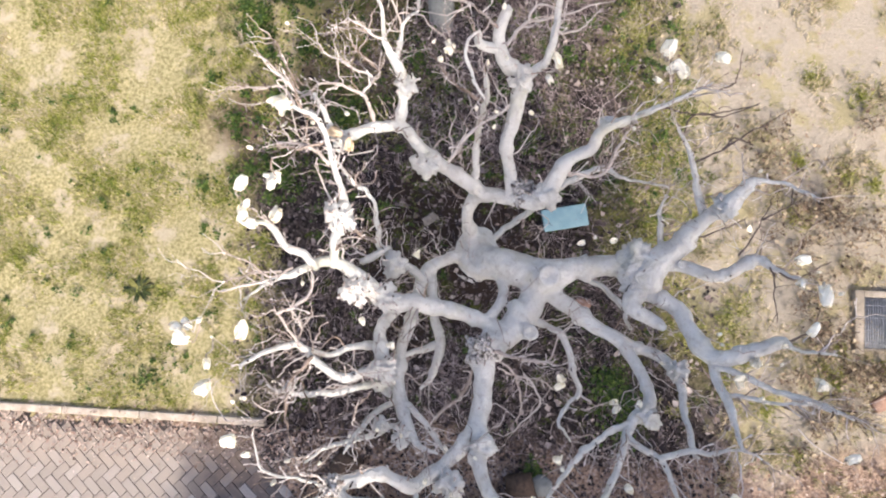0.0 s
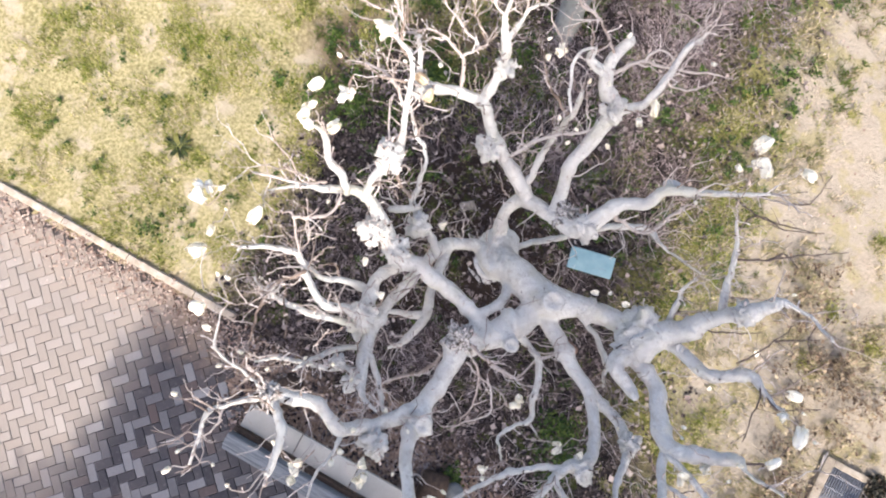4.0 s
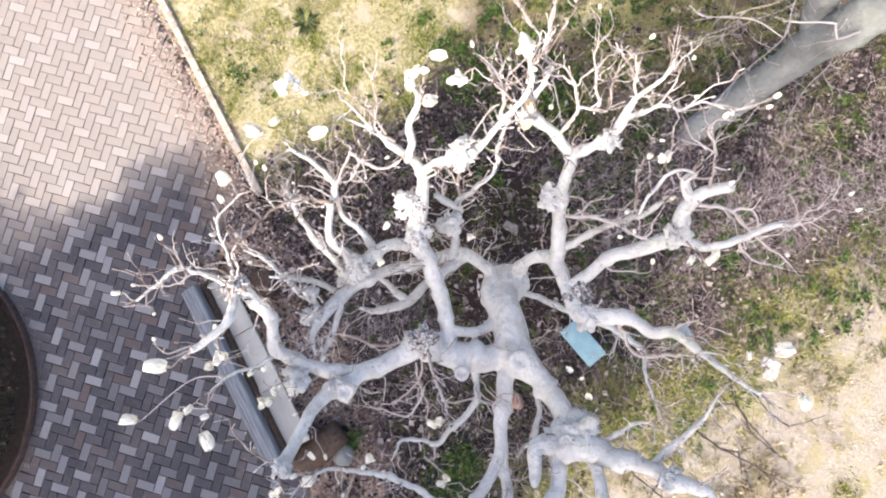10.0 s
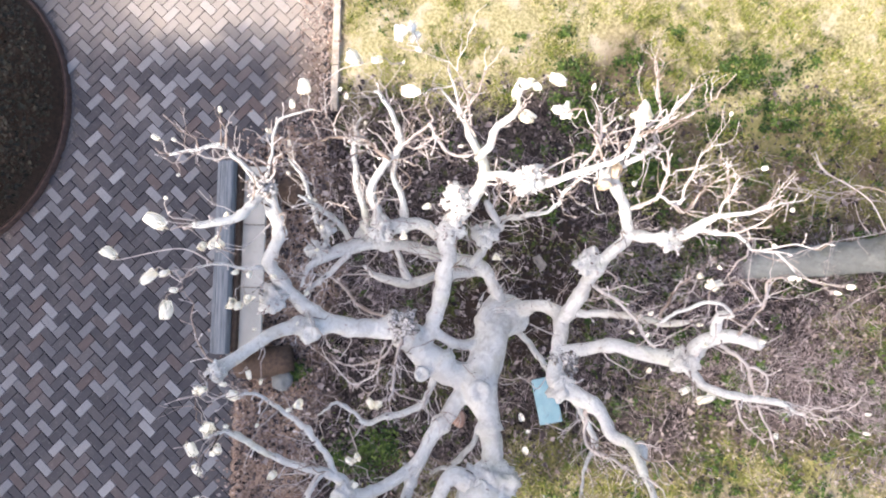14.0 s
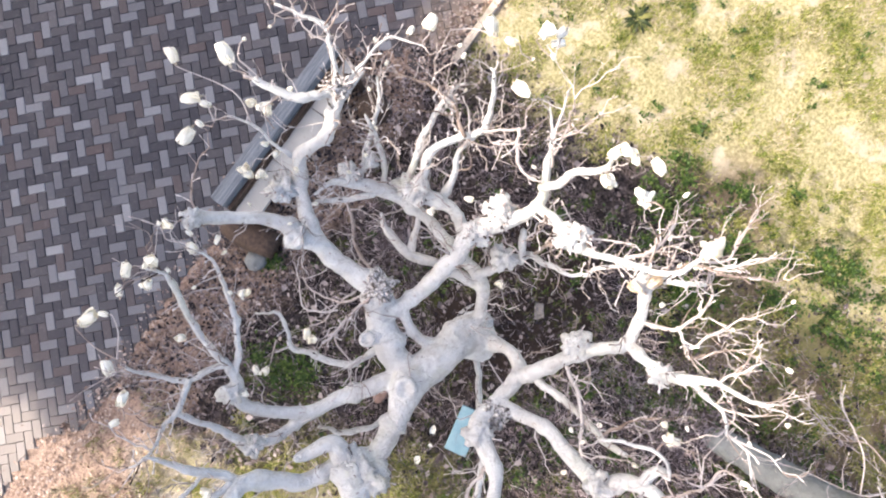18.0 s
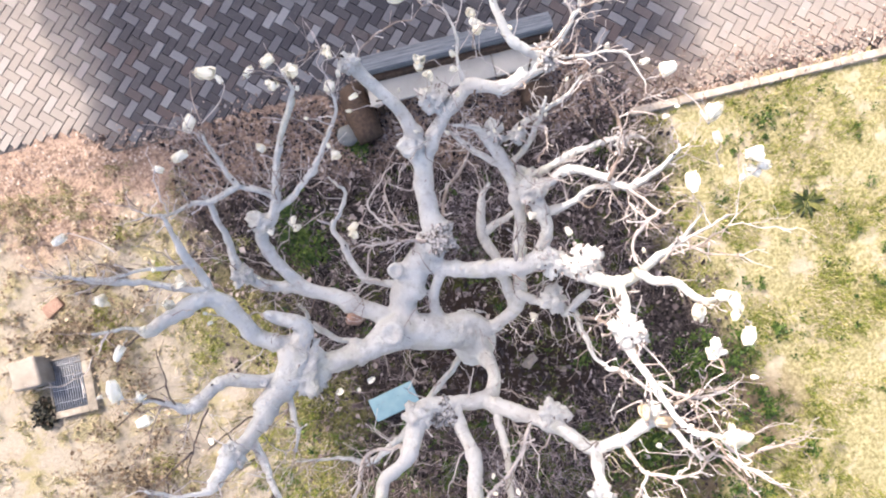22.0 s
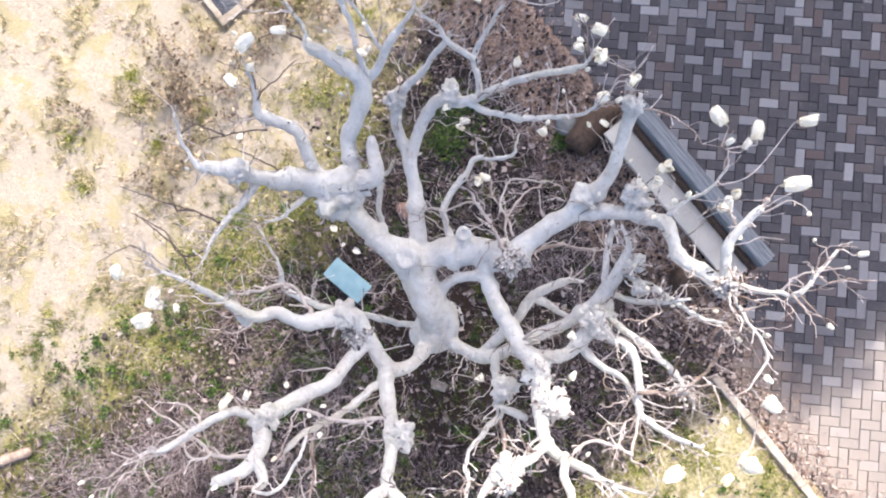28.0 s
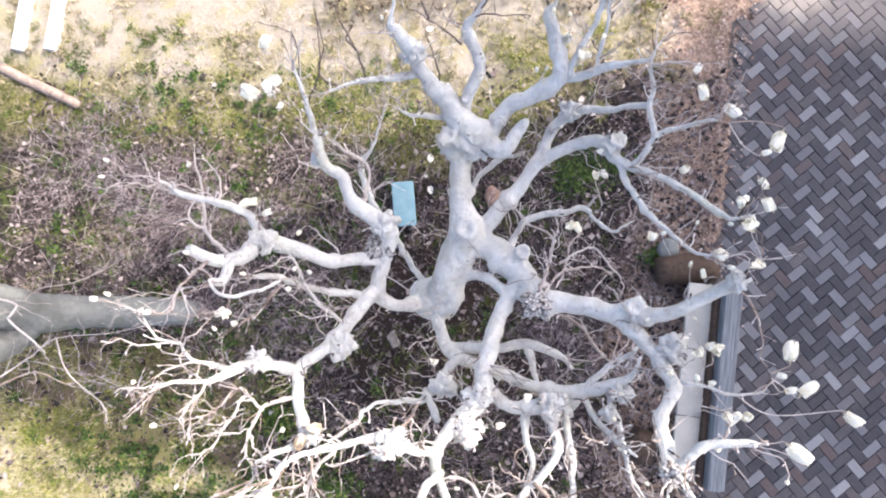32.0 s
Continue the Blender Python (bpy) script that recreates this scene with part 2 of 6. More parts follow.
# grass darkened in its colour for tree shade, with fresher greens and browns
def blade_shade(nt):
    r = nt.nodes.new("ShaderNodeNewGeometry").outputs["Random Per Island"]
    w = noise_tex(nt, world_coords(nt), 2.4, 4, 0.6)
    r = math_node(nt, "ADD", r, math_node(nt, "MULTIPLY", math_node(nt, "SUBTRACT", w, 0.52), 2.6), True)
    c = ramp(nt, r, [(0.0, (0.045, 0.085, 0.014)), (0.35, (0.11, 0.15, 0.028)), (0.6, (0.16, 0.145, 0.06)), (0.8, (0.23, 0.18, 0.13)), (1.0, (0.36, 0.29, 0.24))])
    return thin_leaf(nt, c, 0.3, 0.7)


def blade_tuft(nt):
    r = nt.nodes.new("ShaderNodeNewGeometry").outputs["Random Per Island"]
    c = ramp(nt, r, [(0.0, (0.08, 0.10, 0.02)), (0.4, (0.21, 0.235, 0.042)), (0.75, (0.33, 0.325, 0.09)), (1.0, (0.44, 0.39, 0.22))])
    return thin_leaf(nt, c, 0.3, 0.7)


def blade_dry(nt):
    r = nt.nodes.new("ShaderNodeNewGeometry").outputs["Random Per Island"]
    c = ramp(nt, r, [(0.0, (0.13, 0.145, 0.04)), (0.3, (0.28, 0.25, 0.12)), (0.6, (0.44, 0.37, 0.25)), (1.0, (0.56, 0.48, 0.37))])
    return thin_leaf(nt, c, 0.3, 0.7)


def fallen_leaf(nt):
    r = nt.nodes.new("ShaderNodeNewGeometry").outputs["Random Per Island"]
    c = ramp(nt, r, [(0.0, (0.014, 0.010, 0.010)), (0.45, (0.045, 0.035, 0.035)), (0.74, (0.135, 0.105, 0.101)), (0.92, (0.285, 0.238, 0.228)), (1.0, (0.44, 0.385, 0.36))])
    return thin_leaf(nt, c, 0.15, 0.75)


def dry_leaf(nt):
    r = nt.nodes.new("ShaderNodeNewGeometry").outputs["Random Per Island"]
    c = ramp(nt, r, [(0.0, (0.15, 0.095, 0.073)), (0.3, (0.27, 0.195, 0.162)), (0.7, (0.39, 0.31, 0.265)), (1.0, (0.52, 0.44, 0.385))])
    return thin_leaf(nt, c, 0.15, 0.75)


def dry_stem(nt):
    r = nt.nodes.new("ShaderNodeNewGeometry").outputs["Random Per Island"]
    c = ramp(nt, r, [(0.0, (0.045, 0.033, 0.034)), (0.45, (0.18, 0.138, 0.14)), (0.8, (0.40, 0.325, 0.33)), (1.0, (0.62, 0.54, 0.55))])
    return surface(nt, c, 0.85)


def weed_straw(nt):
    r = nt.nodes.new("ShaderNodeNewGeometry").outputs["Random Per Island"]
    c = ramp(nt, r, [(0.0, (0.05, 0.035, 0.026)), (0.4, (0.15, 0.105, 0.075)), (0.7, (0.29, 0.225, 0.155)), (1.0, (0.45, 0.38, 0.27))])
    return thin_leaf(nt, c, 0.15, 0.75)


def mossy_concrete(nt):
    p = world_coords(nt)
    c = ramp(nt, noise_tex(nt, p, 7.0, 6, 0.65), [(0.3, (0.13, 0.11, 0.085)), (0.5, (0.23, 0.20, 0.165)), (0.72, (0.34, 0.305, 0.265))])
    return surface(nt, c, 0.9, noise_tex(nt, p, 90.0), 0.5, 0.006, spec=0.2)


def green_leaf(nt):
    r = nt.nodes.new("ShaderNodeNewGeometry").outputs["Random Per Island"]
    c = ramp(nt, r, [(0.0, (0.018, 0.040, 0.010)), (0.5, (0.045, 0.085, 0.016)), (1.0, (0.13, 0.18, 0.04))])
    return thin_leaf(nt, c, 0.25, 0.5)


def evergreen(nt):
    r = nt.nodes.new("ShaderNodeNewGeometry").outputs["Random Per Island"]
    c = ramp(nt, r, [(0.0, (0.006, 0.007, 0.004)), (0.7, (0.011, 0.012, 0.006)), (1.0, (0.032, 0.018, 0.011))])
    return surface(nt, c, 0.55)


def paver(nt, island=False, pale=False):
    p = world_coords(nt)
    r = nt.nodes.new("ShaderNodeNewGeometry").outputs["Random Per Island"] if island else nt.nodes.new("ShaderNodeObjectInfo").outputs["Random"]
    if pale:
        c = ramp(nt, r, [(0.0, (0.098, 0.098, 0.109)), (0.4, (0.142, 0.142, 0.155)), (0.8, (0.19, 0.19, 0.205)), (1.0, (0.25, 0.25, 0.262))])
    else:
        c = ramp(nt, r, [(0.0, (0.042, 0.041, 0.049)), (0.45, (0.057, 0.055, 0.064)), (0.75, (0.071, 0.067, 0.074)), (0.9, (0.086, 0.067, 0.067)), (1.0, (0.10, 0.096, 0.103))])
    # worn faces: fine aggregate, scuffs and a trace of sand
    c = mix(nt, math_node(nt, "MULTIPLY", smooth(nt, noise_tex(nt, p, 75.0, 5, 0.7), 0.45, 0.7), 0.4), c, (0.05, 0.047, 0.047))
    c = mix(nt, math_node(nt, "MULTIPLY", smooth(nt, noise_tex(nt, p, 17.0, 5, 0.65), 0.54, 0.72), 0.30), c, (0.21, 0.195, 0.185))
    c = mix(nt, math_node(nt, "MULTIPLY", smooth(nt, noise_tex(nt, p, 1.3, 5), 0.5, 0.78), 0.35), c, (0.17, 0.145, 0.135))
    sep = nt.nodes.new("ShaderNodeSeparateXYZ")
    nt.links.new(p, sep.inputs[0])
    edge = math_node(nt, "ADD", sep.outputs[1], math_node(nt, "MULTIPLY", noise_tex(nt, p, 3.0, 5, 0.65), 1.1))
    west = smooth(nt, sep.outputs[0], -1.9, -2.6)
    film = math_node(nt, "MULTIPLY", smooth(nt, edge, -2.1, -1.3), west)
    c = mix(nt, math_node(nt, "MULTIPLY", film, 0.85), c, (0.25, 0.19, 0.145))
    # dust tint, spread and paled to paint sunlight on the lit paving ends
    sunlit_dust = math_node(nt, "MULTIPLY", smooth(nt, edge, -6.2, -3.4), math_node(nt, "ADD", smooth(nt, sep.outputs[0], -2.9, -3.7), smooth(nt, sep.outputs[0], 3.5, 4.3)))
    c = mix(nt, math_node(nt, "MULTIPLY", sunlit_dust, 0.68, True), c, (0.30, 0.262, 0.232))
    return surface(nt, c, 0.85, noise_tex(nt, p, 140.0, 4), 0.35, 0.003, spec=0.25)


def paver_island(nt):
    return paver(nt, True)


def paver_pale(nt):
    return paver(nt, False, True)


def paver_pale_island(nt):
    return paver(nt, True, True)


def dark_twig(nt):
    p = world_coords(nt)
    return surface(nt, ramp(nt, noise_tex(nt, p, 30.0), [(0.3, (0.055, 0.042, 0.038)), (0.7, (0.15, 0.115, 0.105))]), 0.85)


def lavender_stem(nt):
    r = nt.nodes.new("ShaderNodeNewGeometry").outputs["Random Per Island"]
    c = ramp(nt, r, [(0.0, (0.05, 0.04, 0.043)), (0.3, (0.16, 0.13, 0.14)), (0.65, (0.36, 0.31, 0.33)), (1.0, (0.60, 0.54, 0.56))])
    return surface(nt, c, 0.85)


def strap_leaf(nt):
    r = nt.nodes.new("ShaderNodeObjectInfo").outputs["Random"]
    c = ramp(nt, r, [(0.0, (0.010, 0.018, 0.006)), (0.55, (0.028, 0.042, 0.012)), (0.8, (0.10, 0.11, 0.03)), (1.0, (0.26, 0.24, 0.08))])
    return thin_leaf(nt, c, 0.15, 0.55)


def joint_sand(nt):
    p = world_coords(nt)
    return surface(nt, ramp(nt, noise_tex(nt, p, 40.0), [(0.35, (0.085, 0.077, 0.077)), (0.7, (0.20, 0.175, 0.16))]), 0.95)


def concrete(nt):
    p = world_coords(nt)
    c = ramp(nt, noise_tex(nt, p, 6.0, 6, 0.65), [(0.3, (0.24, 0.20, 0.155)), (0.5, (0.36, 0.31, 0.255)), (0.72, (0.49, 0.44, 0.38))])
    return surface(nt, c, 0.9, noise_tex(nt, p, 90.0), 0.5, 0.006, spec=0.2)


def pale_slab(nt):
    p = world_coords(nt)
    c = ramp(nt, noise_tex(nt, p, 3.5, 6, 0.6), [(0.3, (0.36, 0.342, 0.305)), (0.7, (0.475, 0.455, 0.41))])
    c = mix(nt, smooth(nt, noise_tex(nt, p, 14.0, 6), 0.6, 0.75), c, (0.38, 0.34, 0.29))
    return surface(nt, c, 0.7, noise_tex(nt, p, 60.0), 0.2, 0.003)


def grey_wood(nt):
    p = world_coords(nt)
    m = node(nt, "ShaderNodeMapping", {"Vector": p, "Scale": (2.0, 34.0, 34.0)}).outputs[0]
    g = noise_tex(nt, m, 1.2, 6, 0.7)
    c = ramp(nt, g, [(0.30, (0.075, 0.083, 0.095)), (0.5, (0.155, 0.17, 0.188)), (0.72, (0.25, 0.268, 0.29))])
    return surface(nt, c, 0.8, g, 0.5, 0.006)


def brown_wood(nt):
    p = world_coords(nt)
    g = noise_tex(nt, node(nt, "ShaderNodeMapping", {"Vector": p, "Scale": (14.0, 14.0, 2.5)}).outputs[0], 1.6, 6, 0.7)
    return surface(nt, ramp(nt, g, [(0.3, (0.028, 0.018, 0.013)), (0.7, (0.10, 0.064, 0.045))]), 0.75, g, 0.4, 0.006)


def blue_lid(nt):
    p = coords(nt)
    c = ramp(nt, noise_tex(nt, p, 7.0, 5, 0.6), [(0.3, (0.16, 0.29, 0.325)), (0.7, (0.24, 0.37, 0.40))])
    c = mix(nt, smooth(nt, noise_tex(nt, p, 40.0, 5), 0.62, 0.75), c, (0.30, 0.33, 0.31))
    return surface(nt, c, 0.5, noise_tex(nt, p, 80.0), 0.15, 0.002)


def dark_plastic(nt):
    p = coords(nt)
    return surface(nt, ramp(nt, noise_tex(nt, p, 12.0), [(0.3, (0.02, 0.04, 0.045)), (0.7, (0.05, 0.09, 0.10))]), 0.6)


def galvanised(nt):
    p = coords(nt)
    return surface(nt, ramp(nt, noise_tex(nt, p, 30.0), [(0.3, (0.17, 0.18, 0.21)), (0.7, (0.36, 0.38, 0.42))]), 0.5, metal=0.4)


def rust(nt):
    p = world_coords(nt)
    return surface(nt, ramp(nt, noise_tex(nt, p, 18.0, 6), [(0.3, (0.035, 0.022, 0.018)), (0.7, (0.09, 0.055, 0.045))]), 0.85, noise_tex(nt, p, 70.0), 0.4, 0.004)


def white_stone(nt):
    p = coords(nt)
    c = ramp(nt, noise_tex(nt, p, 5.0, 6), [(0.3, (0.20, 0.17, 0.14)), (0.7, (0.34, 0.30, 0.26))])
    return surface(nt, c, 0.85, noise_tex(nt, p, 50.0), 0.4, 0.006)


def grey_stone(nt):
    p = world_coords(nt)
    return surface(nt, ramp(nt, noise_tex(nt, p, 9.0, 6), [(0.3, (0.09, 0.095, 0.098)), (0.7, (0.19, 0.20, 0.195))]), 0.8, noise_tex(nt, p, 60.0), 0.4, 0.005)


def dark_soil(nt):
    p = world_coords(nt)
    return surface(nt, ramp(nt, noise_tex(nt, p, 20.0, 6), [(0.3, (0.012, 0.008, 0.006)), (0.7, (0.04, 0.026, 0.018))]), 0.95, noise_tex(nt, p, 60.0), 0.6, 0.02)


def white_paint(nt):
    p = world_coords(nt)
    return surface(nt, ramp(nt, noise_tex(nt, p, 4.0, 5), [(0.3, (0.70, 0.69, 0.66)), (0.7, (0.82, 0.81, 0.79))]), 0.6, noise_tex(nt, p, 60.0), 0.1, 0.002)


def tan_timber(nt):
    p = world_coords(nt)
    g = noise_tex(nt, p, 12.0, 6, 0.7)
    return surface(nt, ramp(nt, g, [(0.3, (0.15, 0.11, 0.09)), (0.7, (0.34, 0.27, 0.225))]), 0.8, g, 0.4, 0.006)


MAT = {n: material(n, f) for n, f in (
    ("bark", bark), ("dimmed_bark", dimmed_bark), ("burl_bark", burl_bark), ("twig_bark", twig_bark), ("spur_bark", spur_bark), ("petal", petal),
    ("faded_petal", faded_petal), ("bud_skin", bud_skin), ("ground_soil", ground_soil), ("blade_green", blade_green), ("blade_dry", blade_dry), ("blade_shade", blade_shade),
    ("fallen_leaf", fallen_leaf), ("dry_stem", dry_stem), ("dry_leaf", dry_leaf), ("green_leaf", green_leaf), ("evergreen", evergreen), ("paver", paver),
    ("blade_tuft", blade_tuft), ("paver_island", paver_island), ("paver_pale", paver_pale), ("paver_pale_island", paver_pale_island), ("dark_twig", dark_twig), ("weed_straw", weed_straw), ("mossy_concrete", mossy_concrete), ("lavender_stem", lavender_stem), ("strap_leaf", strap_leaf), ("joint_sand", joint_sand), ("concrete", concrete), ("pale_slab", pale_slab), ("grey_wood", grey_wood),
    ("brown_wood", brown_wood), ("blue_lid", blue_lid), ("dark_plastic", dark_plastic), ("galvanised", galvanised), ("rust", rust),
    ("white_stone", white_stone), ("grey_stone", grey_stone), ("dark_soil", dark_soil), ("white_paint", white_paint), ("tan_timber", tan_timber))}


# ---- builders ----
def mesh_object(name, bm, mat, parent=None, label="", flat=False):
    me = bpy.data.meshes.new(name)
    bm.normal_update()
    bm.to_mesh(me)
    bm.free()
    return data_object(name, me, mat, parent, label, flat)


def data_object(name, me, mat, parent=None, label="", flat=False):
    if not me.materials:
        me.materials.append(MAT[mat])
        me.polygons.foreach_set("use_smooth", [not flat] * len(me.polygons))
    ob = new(name, me)
    if parent is not None:
        ob.parent = parent
        ob.matrix_parent_inverse = parent.matrix_world.inverted() if parent.type != "EMPTY" else Matrix.Translation(-parent.location)
    if label:
        tagged(ob, label)
    return ob


part = mesh_object


def raw_mesh(name, verts, faces):
    me = bpy.data.meshes.new(name)
    me.from_pydata(verts, [], faces)
    me.update()
    return me


def thing(name, at, label, category, group="", kind=""):
    ob = new(name)
    ob.location = at
    ob.empty_display_size = 0.1
    return tagged(ob, label, category, group, kind)


def box(bm, x0, x1, y0, y1, z0, z1, bevel=0.008, segs=2, m=None):
    r = bmesh.ops.create_cube(bm, size=1.0)
    vs = r["verts"]
    for v in vs:
        v.co = Vector(((x0 + x1) / 2 + v.co.x * (x1 - x0), (y0 + y1) / 2 + v.co.y * (y1 - y0), (z0 + z1) / 2 + v.co.z * (z1 - z0)))
    if bevel:
        es = list({e for v in vs for e in v.link_edges})
        vs = list({v for f in bmesh.ops.bevel(bm, geom=es, offset=bevel, segments=segs, affect="EDGES", profile=0.6)["faces"] for v in f.verts} | {v for v in vs if v.is_valid})
    if m is not None:
        bmesh.ops.transform(bm, matrix=m, verts=vs)
    return vs


def catmull(pts, step):
    """Even samples along a smooth curve through rows (x, y, z, r)."""
    p = [np.array(q, float) for q in pts]
    p = [2 * p[0] - p[1]] + p + [2 * p[-1] - p[-2]]
    out = []
    for a, b, c, d in zip(p, p[1:], p[2:], p[3:]):
        n = max(2, int(np.linalg.norm((c - b)[:3]) / step))
        for i in range(n):
            t = i / n
            q = 0.5 * (2 * b + (c - a) * t + (2 * a - 5 * b + 4 * c - d) * t * t + (3 * b - a - 3 * c + d) * t ** 3)
            lo, hi = min(b[3], c[3]), max(b[3], c[3])
            q[3] = min(max(q[3], lo * 0.95), hi * 1.05)
            out.append(q)
    out.append(p[-2])
    return out


def tube(rows, sides, rough=0.1, seed=0.0, cap=0.7):
    """Vertices and faces of a round, knobbly stem along rows (x, y, z, r)."""
    verts, faces = [], []
    n = len(rows)
    up = Vector((0.31, 0.17, 0.93))
    for i, q in enumerate(rows):
        a, b = rows[max(i - 1, 0)], rows[min(i + 1, n - 1)]
        d = Vector((b - a)[:3])
        d = d.normalized() if d.length > 1e-6 else Vector((0, 0, 1))
        u = d.cross(up)
        if u.length < 1e-3:
            u = d.cross(Vector((1, 0, 0)))
        u.normalize()
        w = d.cross(u)
        c = Vector(q[:3])
        for k in range(sides):
            th = 2 * math.pi * k / sides
            o = u * math.cos(th) + w * math.sin(th)
            pt = c + o * q[3]
            f = 1 + rough * (noise.noise(pt * 6.5 + Vector((seed, 0, 0))) * 1.4 + noise.noise(pt * 17.0) * 0.9)
            verts.append(c + o * q[3] * f)
    for i in range(n - 1):
        for k in range(sides):
            a, b = i * sides + k, i * sides + (k + 1) % sides
            faces.append((a, b, b + sides, a + sides))
    for i, s in ((0, -1), (n - 1, 1)):
        q = rows[i]
        a, b = rows[max(i - 1, 0)], rows[min(i + 1, n - 1)]
        d = Vector((b - a)[:3]).normalized()
        verts.append(Vector(q[:3]) + d * s * q[3] * cap)
        t = len(verts) - 1
        for k in range(sides):
            e, f = i * sides + k, i * sides + (k + 1) % sides
            faces.append((f, e, t) if s < 0 else (e, f, t))
    return verts, faces


def join_pieces(name, pieces):
    verts, faces = [], []
    for v, f in pieces:
        o = len(verts)
        verts.extend(v)
        faces.extend(tuple(i + o for i in q) for q in f)
    return raw_mesh(name, verts, faces)


# ---- ground ----
def ground_height(x, y):
    v = Vector((x, y, 0))
    return 0.035 * noise.noise(v * 0.9) + 0.018 * noise.noise(v * 3.1) + 0.006 * noise.noise(v * 11.0)


def paved(x, y):
    """How far inside the paving a place lies (positive: on the bricks)."""
    edge = -1.74 if x < -2.7 else (-1.74 - 1.01 * min(1.0, (x + 2.7) / 0.9) if x < 3.9 else -2.75 - 0.35 * min(1.0, (x - 3.9) / 0.4))
    return edge - y


def build_ground():
    n, half = 170, 8.0
    xs = [-half + 2 * half * i / n for i in range(n + 1)]
    verts, faces = [], []
    for y in xs:
        for x in xs:
            z = ground_height(x, y)
            if y < -1.5:
                d = paved(x, y)
                z = z * 0.5 - 0.02 - (0.07 if d > 0.12 else 0.0)
            if max(abs(x), abs(y)) > half - 0.01:
                z = -0.06
            verts.append((x, y, z))
    for j in range(n):
        for i in range(n):
            a = j * (n + 1) + i
            faces.append((a, a + 1, a + n + 2, a + n + 1))
    o = len(verts)
    far = 900.0
    ring = [(-far, -far), (far, -far), (far, far), (-far, far)]
    verts += [(x, y, -0.06) for x, y in ring]
    c = [0, n, (n + 1) * (n + 1) - 1, (n + 1) * n]
    sides = ([j for j in range(n + 1)], [j * (n + 1) + n for j in range(n + 1)], [(n + 1) * n + n - j for j in range(n + 1)], [(n - j) * (n + 1) for j in range(n + 1)])
    for k, s in enumerate(sides):
        faces.append(tuple([o + k, o + (k + 1) % 4] + s[::-1]))
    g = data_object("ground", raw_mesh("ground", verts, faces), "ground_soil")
    return tagged(g, "uneven garden ground of lawn, leaf mould and pale dry soil", "ground", kind="structure")


build_ground()


# ---- magnolia ----
TREE = thing("magnolia_tree", (0.02, 0.46, 0.0), "bare pale-barked magnolia with a few cream flowers", "tree")
SAMPLES = []          # every stretch of wood, for shoots and flower stalks
SERIAL = [0]
WOOD = []             # the sampled limbs
SHOOTS = []           # small spur shoots, joined at the end


def limb(kind, *rows):
    """One limb, branch or twig through rows of place and radius, with its short shoots."""
    SERIAL[0] += 1
    r0 = rows[0][3]
    s = catmull(rows, 0.025 if r0 > 0.03 else 0.022)
    for i, q in enumerate(s):
        p = Vector(q[:3])
        swell = noise.noise(p * 5.2 + Vector((0, SERIAL[0], 0)))
        knot = max(0.0, noise.noise(p * 13.0 + Vector((SERIAL[0], 3, 0))) - 0.22)
        q[3] *= (0.80 if q[3] > 0.05 else 0.84 if q[3] > 0.022 else 0.77) * (1 + 0.10 * swell + 0.85 * knot)
        if 1 < i < len(s) - 1:
            k = 0.16 * q[3] + (0.007 if q[3] > 0.03 else 0.013)
            if q[3] < 0.03:
                q[:3] += np.array([noise.noise(p * 16.0 + Vector((2, 0, 7))), noise.noise(p * 16.0 + Vector((0, 4, 0))), noise.noise(p * 16.0)]) * 0.011
            q[:3] += np.array([noise.noise(p * 7.0 + Vector((5, 0, 0))), noise.noise(p * 7.0 + Vector((0, 9, 0))), noise.noise(p * 7.0)]) * k
    sides = 16 if r0 > 0.08 else 11 if r0 > 0.03 else 7 if r0 > 0.012 else 5
    v, f = tube(s, sides, 0.11 if r0 > 0.02 else 0.10, SERIAL[0] * 1.7)
    ob = data_object(kind, raw_mesh(kind, v, f), "bark" if kind != "twig" and r0 > 0.016 else "twig_bark", TREE)
    SAMPLES.extend((Vector(q[:3]), q[3]) for q in s)
    WOOD.append((s, kind))
    rnd = random.Random(SERIAL[0] * 31 + 5)
    for i in range(3, len(s), 1):
        q = s[i]
        if rnd.random() < (0.34 if q[3] < 0.02 else 0.24 if q[3] < 0.035 else 0.08):
            d = Vector((s[i] - s[i - 1])[:3]).normalized()
            o = Vector((rnd.uniform(-1, 1), rnd.uniform(-1, 1), rnd.uniform(-0.2, 1.0))).normalized()
            o = (o + d * rnd.uniform(0.0, 0.9)).normalized()
            SHOOTS.extend(shoot(rnd, Vector(q[:3]) + o * q[3] * 0.7, o, rnd.choice((0.025, 0.03, 0.04, 0.05, 0.07, 0.10)), min(0.0065, q[3] * 0.6)))
    return ob


def shoot(rnd, at, way, length, r):
    """A thin bent shoot with a swollen bud at its tip."""
    rows, p, d = [], Vector(at), Vector(way)
    n = 3 if length < 0.08 else 5
    for i in range(n + 1):
        t = i / n
        rows.append(np.array((*p, r * (1 - 0.55 * t))))
        d = (d + Vector((rnd.uniform(-1, 1), rnd.uniform(-1, 1), rnd.uniform(-0.5, 0.9))) * 0.28).normalized()
        p = p + d * (length / n)
    rows.append(np.array((*p, r * 1.05)))
    rows.append(np.array((*(p + d * 0.014), r * 0.9)))
    out = [tube(rows, 4, 0.0)]
    if length > 0.12:
        for k in range(rnd.randint(1, 2)):
            q = rows[rnd.randint(1, n - 1)]
            o = (d + Vector((rnd.uniform(-1, 1), rnd.uniform(-1, 1), rnd.uniform(-0.3, 0.6)))).normalized()
            out += shoot(rnd, Vector(q[:3]), o, length * rnd.uniform(0.25, 0.5), r * 0.7)
    return out


